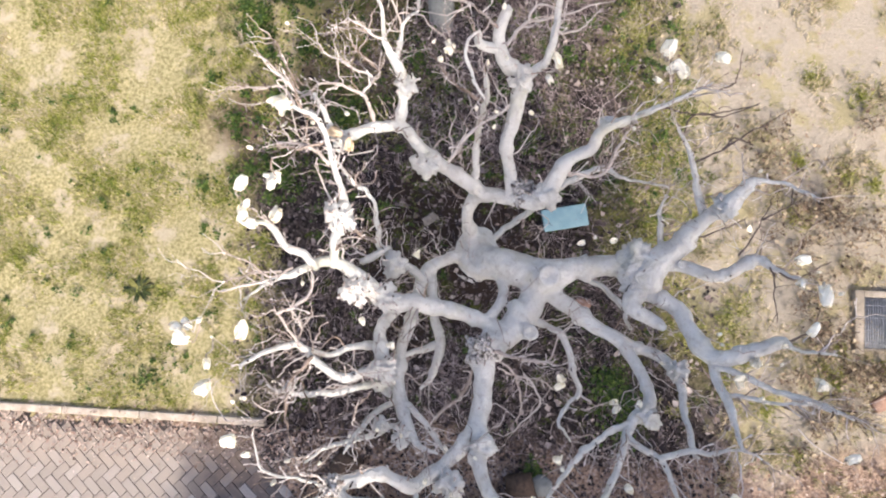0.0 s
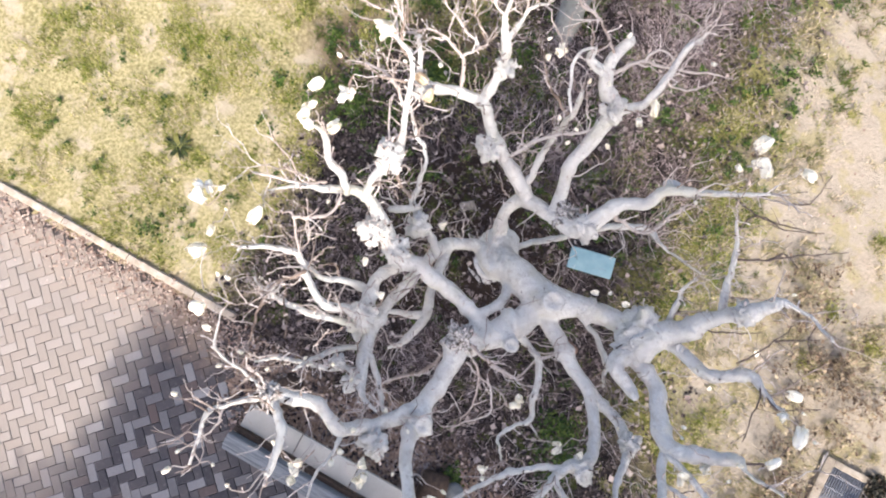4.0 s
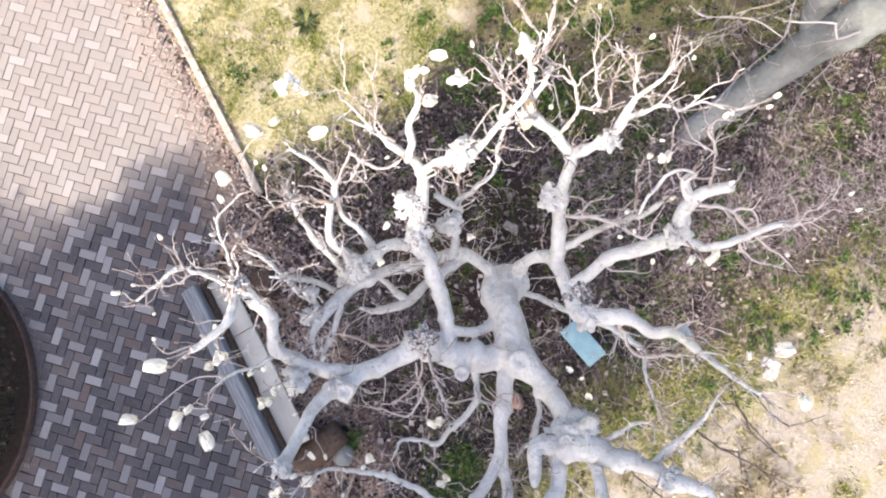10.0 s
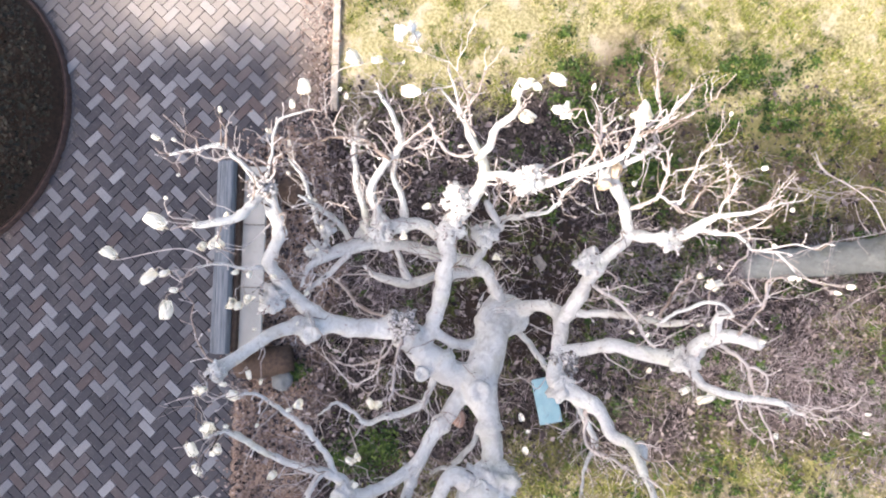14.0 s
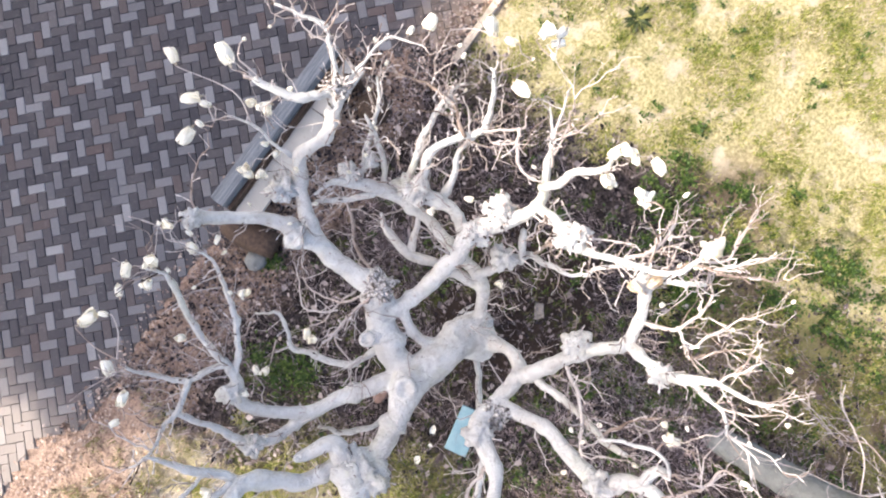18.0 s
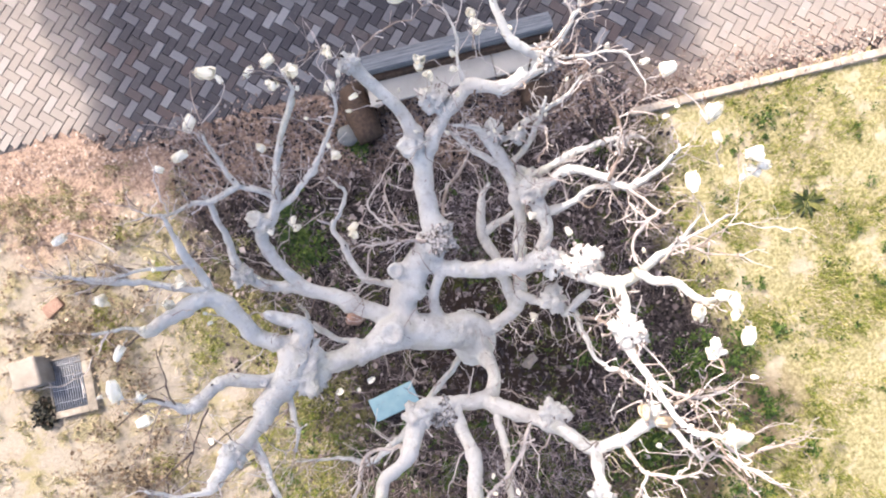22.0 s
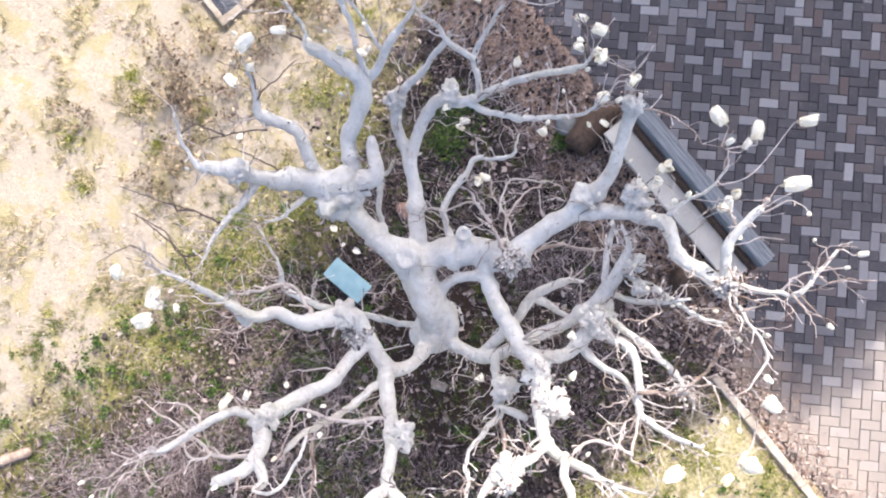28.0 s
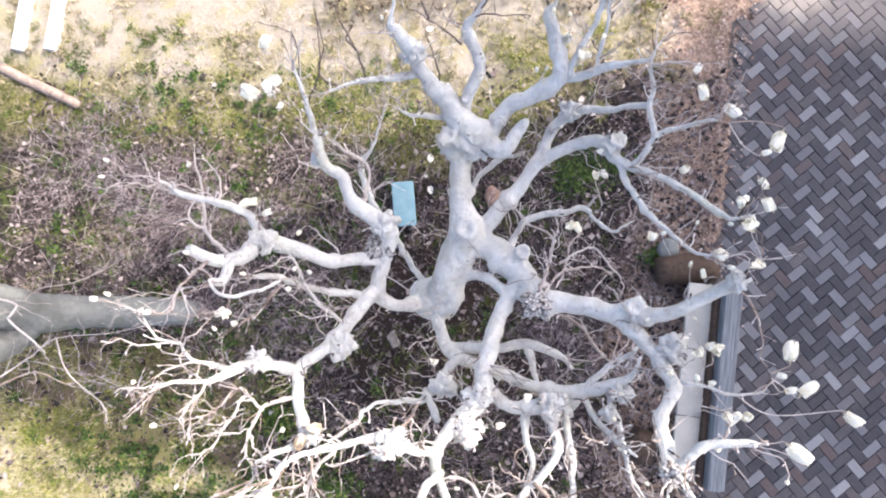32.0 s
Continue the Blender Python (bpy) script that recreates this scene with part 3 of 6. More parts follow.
def burl(x, y, z, r, spikes=14, mat="burl_bark", name="burl"):
    """A swollen, warty old cut with a brush of shoots."""
    bm = bmesh.new()
    bmesh.ops.create_icosphere(bm, subdivisions=4, radius=r)
    for v in bm.verts:
        f = 0.86 + 0.6 * noise.noise(v.co * (1.6 / r) + Vector((x * 9, y * 9, 0))) + 0.30 * noise.noise(v.co * (4.5 / r)) + 0.12 * noise.noise(v.co * (10.0 / r))
        v.co = Vector((v.co.x * f + x, v.co.y * f + y, v.co.z * f * 0.8 + z))
    ob = part(name, bm, mat, TREE, "warty swollen burl round an old cut")
    rnd = random.Random(int((x * 37 + y * 91) * 100))
    for k in range(int(spikes * 0.55)):
        o = Vector((rnd.uniform(-1, 1), rnd.uniform(-1, 1), rnd.uniform(0.0, 1.1))).normalized()
        SHOOTS.extend(shoot(rnd, Vector((x, y, z)) + o * r * rnd.uniform(0.7, 1.0), o, rnd.choice((0.006, 0.008, 0.012, 0.018, 0.04)), rnd.uniform(0.005, 0.010)))
    return ob


def scar(x, y, z, r, way=(0, 0, 1)):
    """A healed ring round a pruning cut with a small dark heart."""
    bm = bmesh.new()
    q = Vector(way).to_track_quat("Z", "Y").to_matrix().to_4x4()
    rings = ((1.0, -0.5), (0.98, 0.0), (0.86, 0.16), (0.66, 0.2), (0.5, 0.1), (0.42, 0.02), (0.2, 0.04), (0.12, -0.1))
    prev = None
    for k, (a, h) in enumerate(rings):
        vs = [bm.verts.new((r * a * math.cos(t) * (1 + 0.06 * math.sin(3 * t)), r * a * math.sin(t), r * h)) for t in (2 * math.pi * i / 18 for i in range(18))]
        if prev:
            for i in range(18):
                bm.faces.new((prev[i], prev[(i + 1) % 18], vs[(i + 1) % 18], vs[i]))
        prev = vs
    bm.faces.new(prev)
    bmesh.ops.transform(bm, matrix=Matrix.Translation((x, y, z)) @ q, verts=bm.verts)
    return part("pruning_scar", bm, "bark", TREE, "healed ring of a pruning cut")


# trunk, flared at the foot, with its old cut top
limb("trunk", (0.02, 0.46, -0.08, 0.27), (0.03, 0.45, 0.08, 0.225), (0.04, 0.45, 0.45, 0.19), (0.05, 0.45, 1.1, 0.175), (0.04, 0.44, 1.7, 0.175), (0.04, 0.44, 2.2, 0.18), (0.03, 0.43, 2.5, 0.17), (0.02, 0.42, 2.62, 0.10))
limb("limb", (-0.03, 0.41, 2.40, 0.172), (0.13, 0.32, 2.65, 0.155), (0.32, 0.25, 2.82, 0.150), (0.58, 0.19, 2.95, 0.162), (0.72, 0.23, 2.98, 0.120), (0.86, 0.27, 3.00, 0.103), (1.10, 0.30, 3.05, 0.102), (1.25, 0.21, 3.10, 0.133), (1.38, 0.35, 3.20, 0.114), (1.51, 0.48, 3.30, 0.085), (1.59, 0.64, 3.50, 0.070), (1.68, 0.69, 3.60, 0.079), (1.79, 0.83, 3.72, 0.045), (1.85, 0.85, 3.75, 0.021), (2.00, 0.82, 3.80, 0.015), (2.10, 0.73, 3.90, 0.010))
limb("branch", (1.58, 0.64, 3.48, 0.037), (1.54, 0.78, 3.50, 0.031), (1.46, 0.98, 3.60, 0.023), (1.32, 1.19, 3.70, 0.012))
limb("branch", (1.43, 0.40, 3.24, 0.031), (1.39, 0.46, 3.20, 0.028), (1.33, 0.68, 3.30, 0.019), (1.36, 0.80, 3.35, 0.010))
limb("branch", (1.32, 0.31, 3.15, 0.068), (1.52, 0.30, 3.25, 0.058), (1.72, 0.23, 3.40, 0.049), (1.92, 0.35, 3.50, 0.044), (2.01, 0.29, 3.58, 0.025), (2.11, 0.24, 3.65, 0.016), (2.17, 0.20, 3.70, 0.009))
limb("branch", (1.25, 0.17, 3.10, 0.121), (1.20, 0.03, 3.15, 0.092), (1.23, -0.04, 3.18, 0.071), (1.33, -0.10, 3.20, 0.055), (1.40, -0.15, 3.25, 0.031))
limb("limb", (1.28, 0.11, 3.12, 0.080), (1.49, 0.01, 3.20, 0.071), (1.56, -0.14, 3.30, 0.073), (1.63, -0.27, 3.40, 0.079), (1.72, -0.33, 3.50, 0.077), (1.91, -0.24, 3.60, 0.057), (2.02, -0.19, 3.70, 0.045), (2.07, -0.22, 3.74, 0.017), (2.16, -0.24, 3.80, 0.014), (2.27, -0.24, 3.85, 0.008))
limb("branch", (1.69, -0.29, 3.40, 0.053), (1.68, -0.46, 3.50, 0.040), (1.71, -0.62, 3.65, 0.035), (1.71, -0.74, 3.75, 0.022), (1.71, -0.85, 3.85, 0.010))
limb("branch", (1.68, -0.38, 3.50, 0.027), (1.87, -0.45, 3.60, 0.023), (2.07, -0.51, 3.70, 0.024), (2.21, -0.56, 3.80, 0.025), (2.35, -0.62, 3.90, 0.007))
limb("branch", (1.70, -0.56, 3.59, 0.022), (1.73, -0.55, 3.60, 0.020), (1.96, -0.57, 3.70, 0.016), (2.21, -0.55, 3.78, 0.012))
limb("limb", (0.58, 0.11, 2.90, 0.092), (0.78, -0.04, 2.95, 0.075), (0.97, -0.18, 3.00, 0.070), (1.14, -0.28, 3.05, 0.065), (1.22, -0.41, 3.12, 0.056), (1.29, -0.55, 3.20, 0.049), (1.29, -0.69, 3.30, 0.058), (1.19, -0.77, 3.35, 0.049), (1.10, -0.89, 3.45, 0.039), (1.00, -1.11, 3.60, 0.027), (0.84, -1.33, 3.75, 0.024), (0.77, -1.42, 3.85, 0.017), (0.78, -1.50, 3.95, 0.010))
limb("branch", (1.13, -0.81, 3.40, 0.028), (0.97, -0.88, 3.45, 0.026), (0.79, -1.00, 3.55, 0.024), (0.61, -1.17, 3.70, 0.019), (0.52, -1.26, 3.80, 0.015), (0.52, -1.36, 3.90, 0.008))
limb("branch", (1.11, -0.89, 3.45, 0.028), (1.20, -0.96, 3.50, 0.027), (1.32, -1.01, 3.52, 0.027), (1.36, -1.10, 3.58, 0.022), (1.39, -1.21, 3.65, 0.018), (1.38, -1.30, 3.80, 0.010))
limb("branch", (1.29, -1.01, 3.52, 0.026), (1.48, -0.93, 3.60, 0.023), (1.61, -0.92, 3.65, 0.018), (1.75, -0.87, 3.75, 0.012), (1.85, -0.91, 3.80, 0.008))
limb("limb", (1.03, -0.21, 3.00, 0.058), (1.20, -0.29, 3.05, 0.053), (1.35, -0.34, 3.10, 0.052), (1.50, -0.45, 3.20, 0.053), (1.52, -0.61, 3.30, 0.031), (1.51, -0.78, 3.45, 0.026), (1.51, -0.94, 3.55, 0.022), (1.54, -0.97, 3.60, 0.013))
limb("branch", (0.14, 0.43, 2.30, 0.036), (0.54, 0.35, 2.35, 0.033), (1.04, 0.18, 2.50, 0.027), (1.24, -0.01, 2.60, 0.027), (1.30, -0.19, 2.70, 0.015))
limb("limb", (0.56, 0.24, 2.84, 0.112), (0.51, 0.08, 2.88, 0.118), (0.44, -0.07, 2.95, 0.120), (0.34, -0.20, 3.01, 0.116), (0.22, -0.34, 3.10, 0.112), (0.11, -0.43, 3.15, 0.119), (0.13, -0.64, 3.22, 0.084), (0.10, -0.88, 3.30, 0.085), (0.12, -1.02, 3.38, 0.087), (0.11, -1.14, 3.45, 0.067), (0.21, -1.31, 3.60, 0.050), (0.32, -1.43, 3.75, 0.048), (0.38, -1.51, 3.85, 0.060))
limb("branch", (0.35, -0.17, 3.00, 0.082), (0.41, -0.23, 3.05, 0.081), (0.45, -0.26, 3.08, 0.061))
limb("twig", (0.34, -1.51, 3.85, 0.010), (0.17, -1.58, 4.00, 0.008), (0.01, -1.57, 4.10, 0.006))
limb("branch", (0.43, -0.12, 2.95, 0.042), (0.64, -0.21, 2.95, 0.031), (0.73, -0.27, 2.95, 0.033), (0.81, -0.53, 3.00, 0.025), (0.85, -0.68, 3.00, 0.029), (0.77, -0.75, 3.05, 0.018), (0.69, -0.88, 3.10, 0.016), (0.71, -0.93, 3.15, 0.012), (0.78, -1.01, 3.15, 0.008))
limb("twig", (0.85, -0.68, 3.00, 0.014), (0.93, -0.73, 3.10, 0.008))
limb("twig", (0.11, -0.35, 3.20, 0.020), (0.24, -0.39, 3.25, 0.018), (0.35, -0.42, 3.30, 0.015), (0.60, -0.43, 3.35, 0.011))
limb("limb", (0.08, -0.91, 3.28, 0.077), (-0.05, -1.09, 3.40, 0.068), (-0.15, -1.18, 3.45, 0.056), (-0.30, -1.28, 3.55, 0.060), (-0.41, -1.24, 3.60, 0.054), (-0.54, -1.18, 3.67, 0.053), (-0.68, -1.20, 3.77, 0.055), (-0.79, -1.23, 3.87, 0.060), (-0.88, -1.29, 3.95, 0.024), (-1.00, -1.40, 4.10, 0.017), (-0.99, -1.51, 4.15, 0.009))
limb("twig", (-1.00, -1.40, 4.10, 0.011), (-1.08, -1.39, 4.15, 0.006))
limb("branch", (-0.80, -1.22, 3.88, 0.020), (-0.99, -1.16, 3.98, 0.011), (-1.19, -1.10, 4.05, 0.010), (-1.25, -0.87, 4.10, 0.006))
limb("branch", (-0.76, -1.25, 3.86, 0.040), (-0.59, -1.37, 4.00, 0.032), (-0.52, -1.56, 4.15, 0.023))
limb("branch", (-0.30, -1.29, 3.55, 0.018), (-0.29, -1.45, 3.65, 0.014), (-0.31, -1.59, 3.75, 0.012), (-0.26, -1.73, 3.80, 0.007))
limb("limb", (0.26, -0.29, 3.08, 0.080), (0.16, -0.21, 3.05, 0.073), (0.02, -0.15, 3.08, 0.069), (-0.18, -0.10, 3.12, 0.072), (-0.41, -0.06, 3.20, 0.079), (-0.56, -0.08, 3.25, 0.086), (-0.70, 0.01, 3.30, 0.077), (-0.82, 0.12, 3.40, 0.068), (-1.00, 0.19, 3.50, 0.044), (-1.21, 0.10, 3.60, 0.029), (-1.37, 0.01, 3.70, 0.017), (-1.48, -0.10, 3.80, 0.007))
limb("limb", (0.02, 0.36, 2.50, 0.091), (-0.18, 0.31, 2.65, 0.062), (-0.35, 0.20, 2.75, 0.065), (-0.42, 0.03, 2.80, 0.064), (-0.47, -0.26, 2.90, 0.057), (-0.51, -0.46, 3.00, 0.056), (-0.50, -0.71, 3.10, 0.064), (-0.42, -0.91, 3.25, 0.053), (-0.31, -1.04, 3.35, 0.027), (-0.17, -1.09, 3.42, 0.013))
limb("branch", (-0.33, 0.18, 2.72, 0.057), (-0.28, -0.17, 2.82, 0.047), (-0.21, -0.40, 2.92, 0.046), (-0.28, -0.64, 3.00, 0.029), (-0.34, -0.71, 3.05, 0.016))
limb("branch", (-0.45, -0.83, 3.19, 0.031), (-0.41, -0.80, 3.20, 0.028), (-0.21, -1.00, 3.25, 0.025), (-0.13, -1.09, 3.30, 0.015))
limb("branch", (-0.50, -0.77, 3.15, 0.026), (-0.68, -0.92, 3.30, 0.023), (-0.78, -1.05, 3.45, 0.019), (-0.81, -1.11, 3.50, 0.009))
limb("branch", (-0.42, -0.91, 3.25, 0.025), (-0.52, -0.97, 3.25, 0.023), (-0.73, -1.05, 3.30, 0.023), (-0.92, -1.08, 3.50, 0.018), (-1.05, -1.16, 3.60, 0.011))
limb("limb", (-0.56, -0.08, 3.25, 0.076), (-0.57, -0.12, 3.05, 0.069), (-0.67, -0.29, 3.10, 0.060), (-0.62, -0.54, 3.20, 0.071), (-0.74, -0.59, 3.25, 0.039), (-0.88, -0.63, 3.30, 0.038), (-1.06, -0.53, 3.40, 0.030), (-1.18, -0.39, 3.50, 0.029), (-1.36, -0.45, 3.60, 0.023), (-1.46, -0.51, 3.70, 0.017), (-1.48, -0.55, 3.75, 0.009))
limb("branch", (-0.66, -0.39, 3.10, 0.036), (-0.87, -0.42, 3.15, 0.028), (-1.04, -0.47, 3.30, 0.023), (-1.18, -0.39, 3.45, 0.017))
limb("branch", (-0.53, -0.66, 3.12, 0.032), (-0.72, -0.68, 3.20, 0.031), (-0.94, -0.73, 3.30, 0.031), (-1.22, -0.75, 3.40, 0.017), (-1.37, -0.68, 3.50, 0.007))
limb("branch", (-0.38, 0.13, 2.77, 0.042), (-0.41, 0.15, 2.85, 0.038), (-0.64, 0.30, 2.95, 0.037), (-0.73, 0.38, 3.00, 0.031), (-0.74, 0.58, 3.10, 0.022), (-0.80, 0.75, 3.20, 0.020), (-0.89, 0.78, 3.30, 0.017), (-1.00, 0.92, 3.40, 0.009))
limb("twig", (-0.73, 0.38, 3.00, 0.019), (-0.89, 0.45, 3.15, 0.016), (-0.94, 0.52, 3.25, 0.008))
limb("limb", (-0.97, 0.17, 3.48, 0.048), (-0.94, 0.35, 3.60, 0.043), (-0.88, 0.51, 3.70, 0.059), (-0.88, 0.67, 3.80, 0.025), (-0.93, 0.81, 3.90, 0.025), (-0.96, 0.95, 4.00, 0.021), (-1.01, 1.05, 4.10, 0.022), (-1.14, 1.09, 4.20, 0.014))
limb("branch", (-0.95, 0.80, 3.90, 0.015), (-1.05, 0.90, 3.95, 0.015), (-1.25, 0.89, 4.05, 0.008))
limb("twig", (-1.05, 0.90, 3.95, 0.010), (-1.14, 0.97, 4.00, 0.006))
limb("limb", (-0.00, 0.48, 2.50, 0.091), (-0.05, 0.60, 2.65, 0.060), (-0.05, 0.71, 2.75, 0.059), (0.03, 0.82, 2.85, 0.076), (0.27, 0.80, 2.95, 0.075), (0.46, 0.76, 3.05, 0.081), (0.58, 0.89, 3.15, 0.080), (0.67, 1.04, 3.30, 0.063), (0.81, 1.10, 3.40, 0.053), (0.85, 1.20, 3.50, 0.044), (1.03, 1.27, 3.58, 0.031))
limb("branch", (0.89, 1.21, 3.52, 0.037), (0.88, 1.30, 3.40, 0.044), (1.03, 1.28, 3.50, 0.031), (1.22, 1.36, 3.60, 0.023), (1.36, 1.41, 3.70, 0.015), (1.53, 1.49, 3.75, 0.006))
limb("limb", (0.07, 0.82, 2.88, 0.076), (-0.17, 0.95, 3.02, 0.066), (-0.35, 1.04, 3.12, 0.068), (-0.48, 1.15, 3.22, 0.055), (-0.58, 1.23, 3.30, 0.054), (-0.78, 1.16, 3.45, 0.041), (-0.93, 1.06, 3.60, 0.050), (-1.00, 1.07, 3.65, 0.028), (-1.03, 1.15, 3.70, 0.024), (-1.12, 1.31, 3.75, 0.017))
limb("limb", (0.27, 0.80, 2.95, 0.063), (0.27, 0.96, 3.00, 0.057), (0.22, 1.17, 3.15, 0.059), (0.29, 1.49, 3.30, 0.070), (0.30, 1.61, 3.35, 0.073), (0.16, 1.71, 3.45, 0.067), (0.11, 1.85, 3.55, 0.054), (0.16, 2.01, 3.62, 0.042))
limb("branch", (0.29, 1.61, 3.35, 0.040), (0.46, 1.71, 3.45, 0.036), (0.50, 1.88, 3.60, 0.029), (0.52, 2.06, 3.70, 0.024), (0.57, 2.18, 3.80, 0.009))
limb("branch", (-0.05, 0.88, 2.95, 0.034), (-0.01, 0.96, 2.95, 0.031), (-0.01, 1.24, 3.10, 0.028), (0.05, 1.51, 3.20, 0.027), (0.03, 1.66, 3.30, 0.016))
limb("twig", (-0.24, 0.99, 3.06, 0.021), (-0.22, 1.04, 3.05, 0.019), (-0.07, 1.24, 3.15, 0.017), (0.14, 1.37, 3.25, 0.014), (0.28, 1.45, 3.30, 0.008))
limb("branch", (0.12, 0.48, 2.20, 0.033), (0.50, 0.79, 2.35, 0.030), (0.82, 1.05, 2.50, 0.031), (1.08, 1.14, 2.55, 0.029), (1.22, 1.06, 2.60, 0.017), (1.57, 0.98, 2.70, 0.009))
limb("branch", (0.23, 0.19, 2.75, 0.056), (0.25, 0.03, 2.90, 0.042), (0.16, -0.14, 3.05, 0.049))
limb("branch", (0.19, 0.22, 2.74, 0.065), (0.04, 0.22, 2.70, 0.066), (-0.09, 0.33, 2.60, 0.080))
limb("twig", (-1.18, -0.39, 3.50, 0.016), (-1.14, -0.39, 3.60, 0.015), (-1.23, -0.25, 3.65, 0.011), (-1.30, -0.16, 3.70, 0.009), (-1.37, -0.20, 3.75, 0.007))
limb("branch", (-1.28, -0.18, 3.70, 0.015), (-1.17, -0.12, 3.65, 0.017), (-1.08, -0.01, 3.60, 0.013), (-1.09, 0.09, 3.60, 0.010))
limb("twig", (-1.34, 0.03, 3.68, 0.014), (-1.32, 0.04, 3.82, 0.013), (-1.49, -0.02, 3.90, 0.009), (-1.57, -0.05, 3.95, 0.006))
limb("branch", (-1.08, 0.15, 3.54, 0.034), (-1.10, 0.21, 3.70, 0.034), (-1.20, 0.26, 3.80, 0.026), (-1.31, 0.39, 3.90, 0.021), (-1.45, 0.40, 3.95, 0.014))
limb("twig", (-1.10, -0.49, 3.43, 0.018), (-1.08, -0.49, 3.50, 0.016), (-1.16, -0.59, 3.55, 0.016), (-1.19, -0.70, 3.60, 0.013), (-1.20, -0.85, 3.60, 0.012), (-1.15, -1.02, 3.65, 0.009), (-1.11, -1.11, 3.70, 0.006))
limb("twig", (-0.25, -0.96, 3.24, 0.016), (-0.26, -0.98, 3.10, 0.016), (-0.27, -1.00, 2.95, 0.015), (-0.15, -0.87, 2.90, 0.018), (-0.02, -0.75, 2.88, 0.018), (0.04, -0.57, 2.90, 0.016), (0.01, -0.47, 2.95, 0.011))
limb("branch", (-0.58, 1.23, 3.30, 0.043), (-0.56, 1.33, 3.40, 0.043), (-0.55, 1.44, 3.50, 0.039), (-0.58, 1.58, 3.60, 0.046), (-0.67, 1.71, 3.70, 0.023), (-0.68, 1.89, 3.78, 0.017), (-0.74, 1.99, 3.85, 0.009))
limb("branch", (-0.61, 1.62, 3.63, 0.030), (-0.58, 1.65, 3.62, 0.027), (-0.56, 1.82, 3.68, 0.017), (-0.46, 1.92, 3.72, 0.013), (-0.43, 2.06, 3.75, 0.011), (-0.29, 2.18, 3.80, 0.007))
limb("twig", (-0.68, 1.72, 3.70, 0.013), (-0.80, 1.75, 3.80, 0.009), (-0.90, 1.80, 3.85, 0.006))
limb("twig", (-0.56, 1.82, 3.68, 0.011), (-0.62, 1.96, 3.75, 0.009), (-0.66, 2.00, 3.80, 0.006))
limb("twig", (-0.74, 1.17, 3.42, 0.020), (-0.80, 1.36, 3.50, 0.018), (-0.95, 1.43, 3.60, 0.013), (-1.07, 1.40, 3.70, 0.011), (-1.18, 1.29, 3.75, 0.007))
limb("twig", (-0.84, 1.38, 3.53, 0.015), (-0.79, 1.54, 3.45, 0.014), (-0.97, 1.61, 3.50, 0.010), (-1.13, 1.68, 3.55, 0.006))
limb("twig", (-0.79, 1.54, 3.45, 0.013), (-0.75, 1.61, 3.40, 0.014), (-0.89, 1.72, 3.45, 0.010), (-0.95, 1.79, 3.50, 0.008))
limb("twig", (-1.23, 1.30, 4.00, 0.008), (-1.25, 1.27, 4.00, 0.009), (-1.40, 1.22, 4.10, 0.007), (-1.51, 1.19, 4.15, 0.006))
limb("twig", (-1.18, 1.29, 3.75, 0.006), (-1.21, 1.29, 3.88, 0.006), (-1.23, 1.30, 4.00, 0.009), (-1.34, 1.38, 4.10, 0.007), (-1.38, 1.43, 4.12, 0.006))
limb("branch", (0.10, 1.76, 3.50, 0.035), (-0.02, 1.76, 3.60, 0.038), (-0.03, 1.82, 3.65, 0.019), (-0.10, 1.73, 3.70, 0.015), (-0.11, 1.62, 3.68, 0.015), (-0.03, 1.47, 3.65, 0.015), (0.03, 1.37, 3.60, 0.012))
limb("twig", (0.14, 1.78, 3.50, 0.022), (0.18, 1.80, 3.50, 0.020), (0.30, 2.00, 3.40, 0.016), (0.52, 2.10, 3.30, 0.012), (0.87, 2.27, 3.20, 0.008))
limb("twig", (0.34, 2.02, 3.38, 0.014), (0.33, 2.05, 3.40, 0.014), (0.40, 2.15, 3.40, 0.010), (0.54, 2.13, 3.35, 0.008))
limb("twig", (0.50, 1.90, 3.61, 0.013), (0.55, 1.94, 3.40, 0.012), (0.70, 2.01, 3.30, 0.010), (0.87, 2.19, 3.25, 0.008))
limb("twig", (0.02, 1.48, 3.20, 0.017), (-0.16, 1.54, 3.30, 0.012), (-0.26, 1.62, 3.40, 0.010), (-0.34, 1.70, 3.50, 0.006))
limb("twig", (0.12, 1.88, 3.56, 0.016), (0.09, 1.88, 3.60, 0.015), (-0.12, 2.00, 3.70, 0.013), (-0.26, 2.02, 3.75, 0.009), (-0.28, 2.18, 3.80, 0.007))
limb("twig", (0.62, 0.97, 3.22, 0.022), (0.69, 0.98, 3.11, 0.022), (0.76, 0.99, 3.00, 0.020), (0.98, 1.01, 2.95, 0.018), (1.07, 1.18, 3.00, 0.018), (1.13, 1.32, 3.10, 0.011))
limb("branch", (-0.67, 0.32, 2.96, 0.032), (-0.65, 0.33, 3.05, 0.030), (-0.84, 0.22, 3.10, 0.027))
limb("branch", (-0.20, -0.36, 2.90, 0.044), (-0.38, -0.44, 2.95, 0.026), (-0.53, -0.49, 3.00, 0.017))

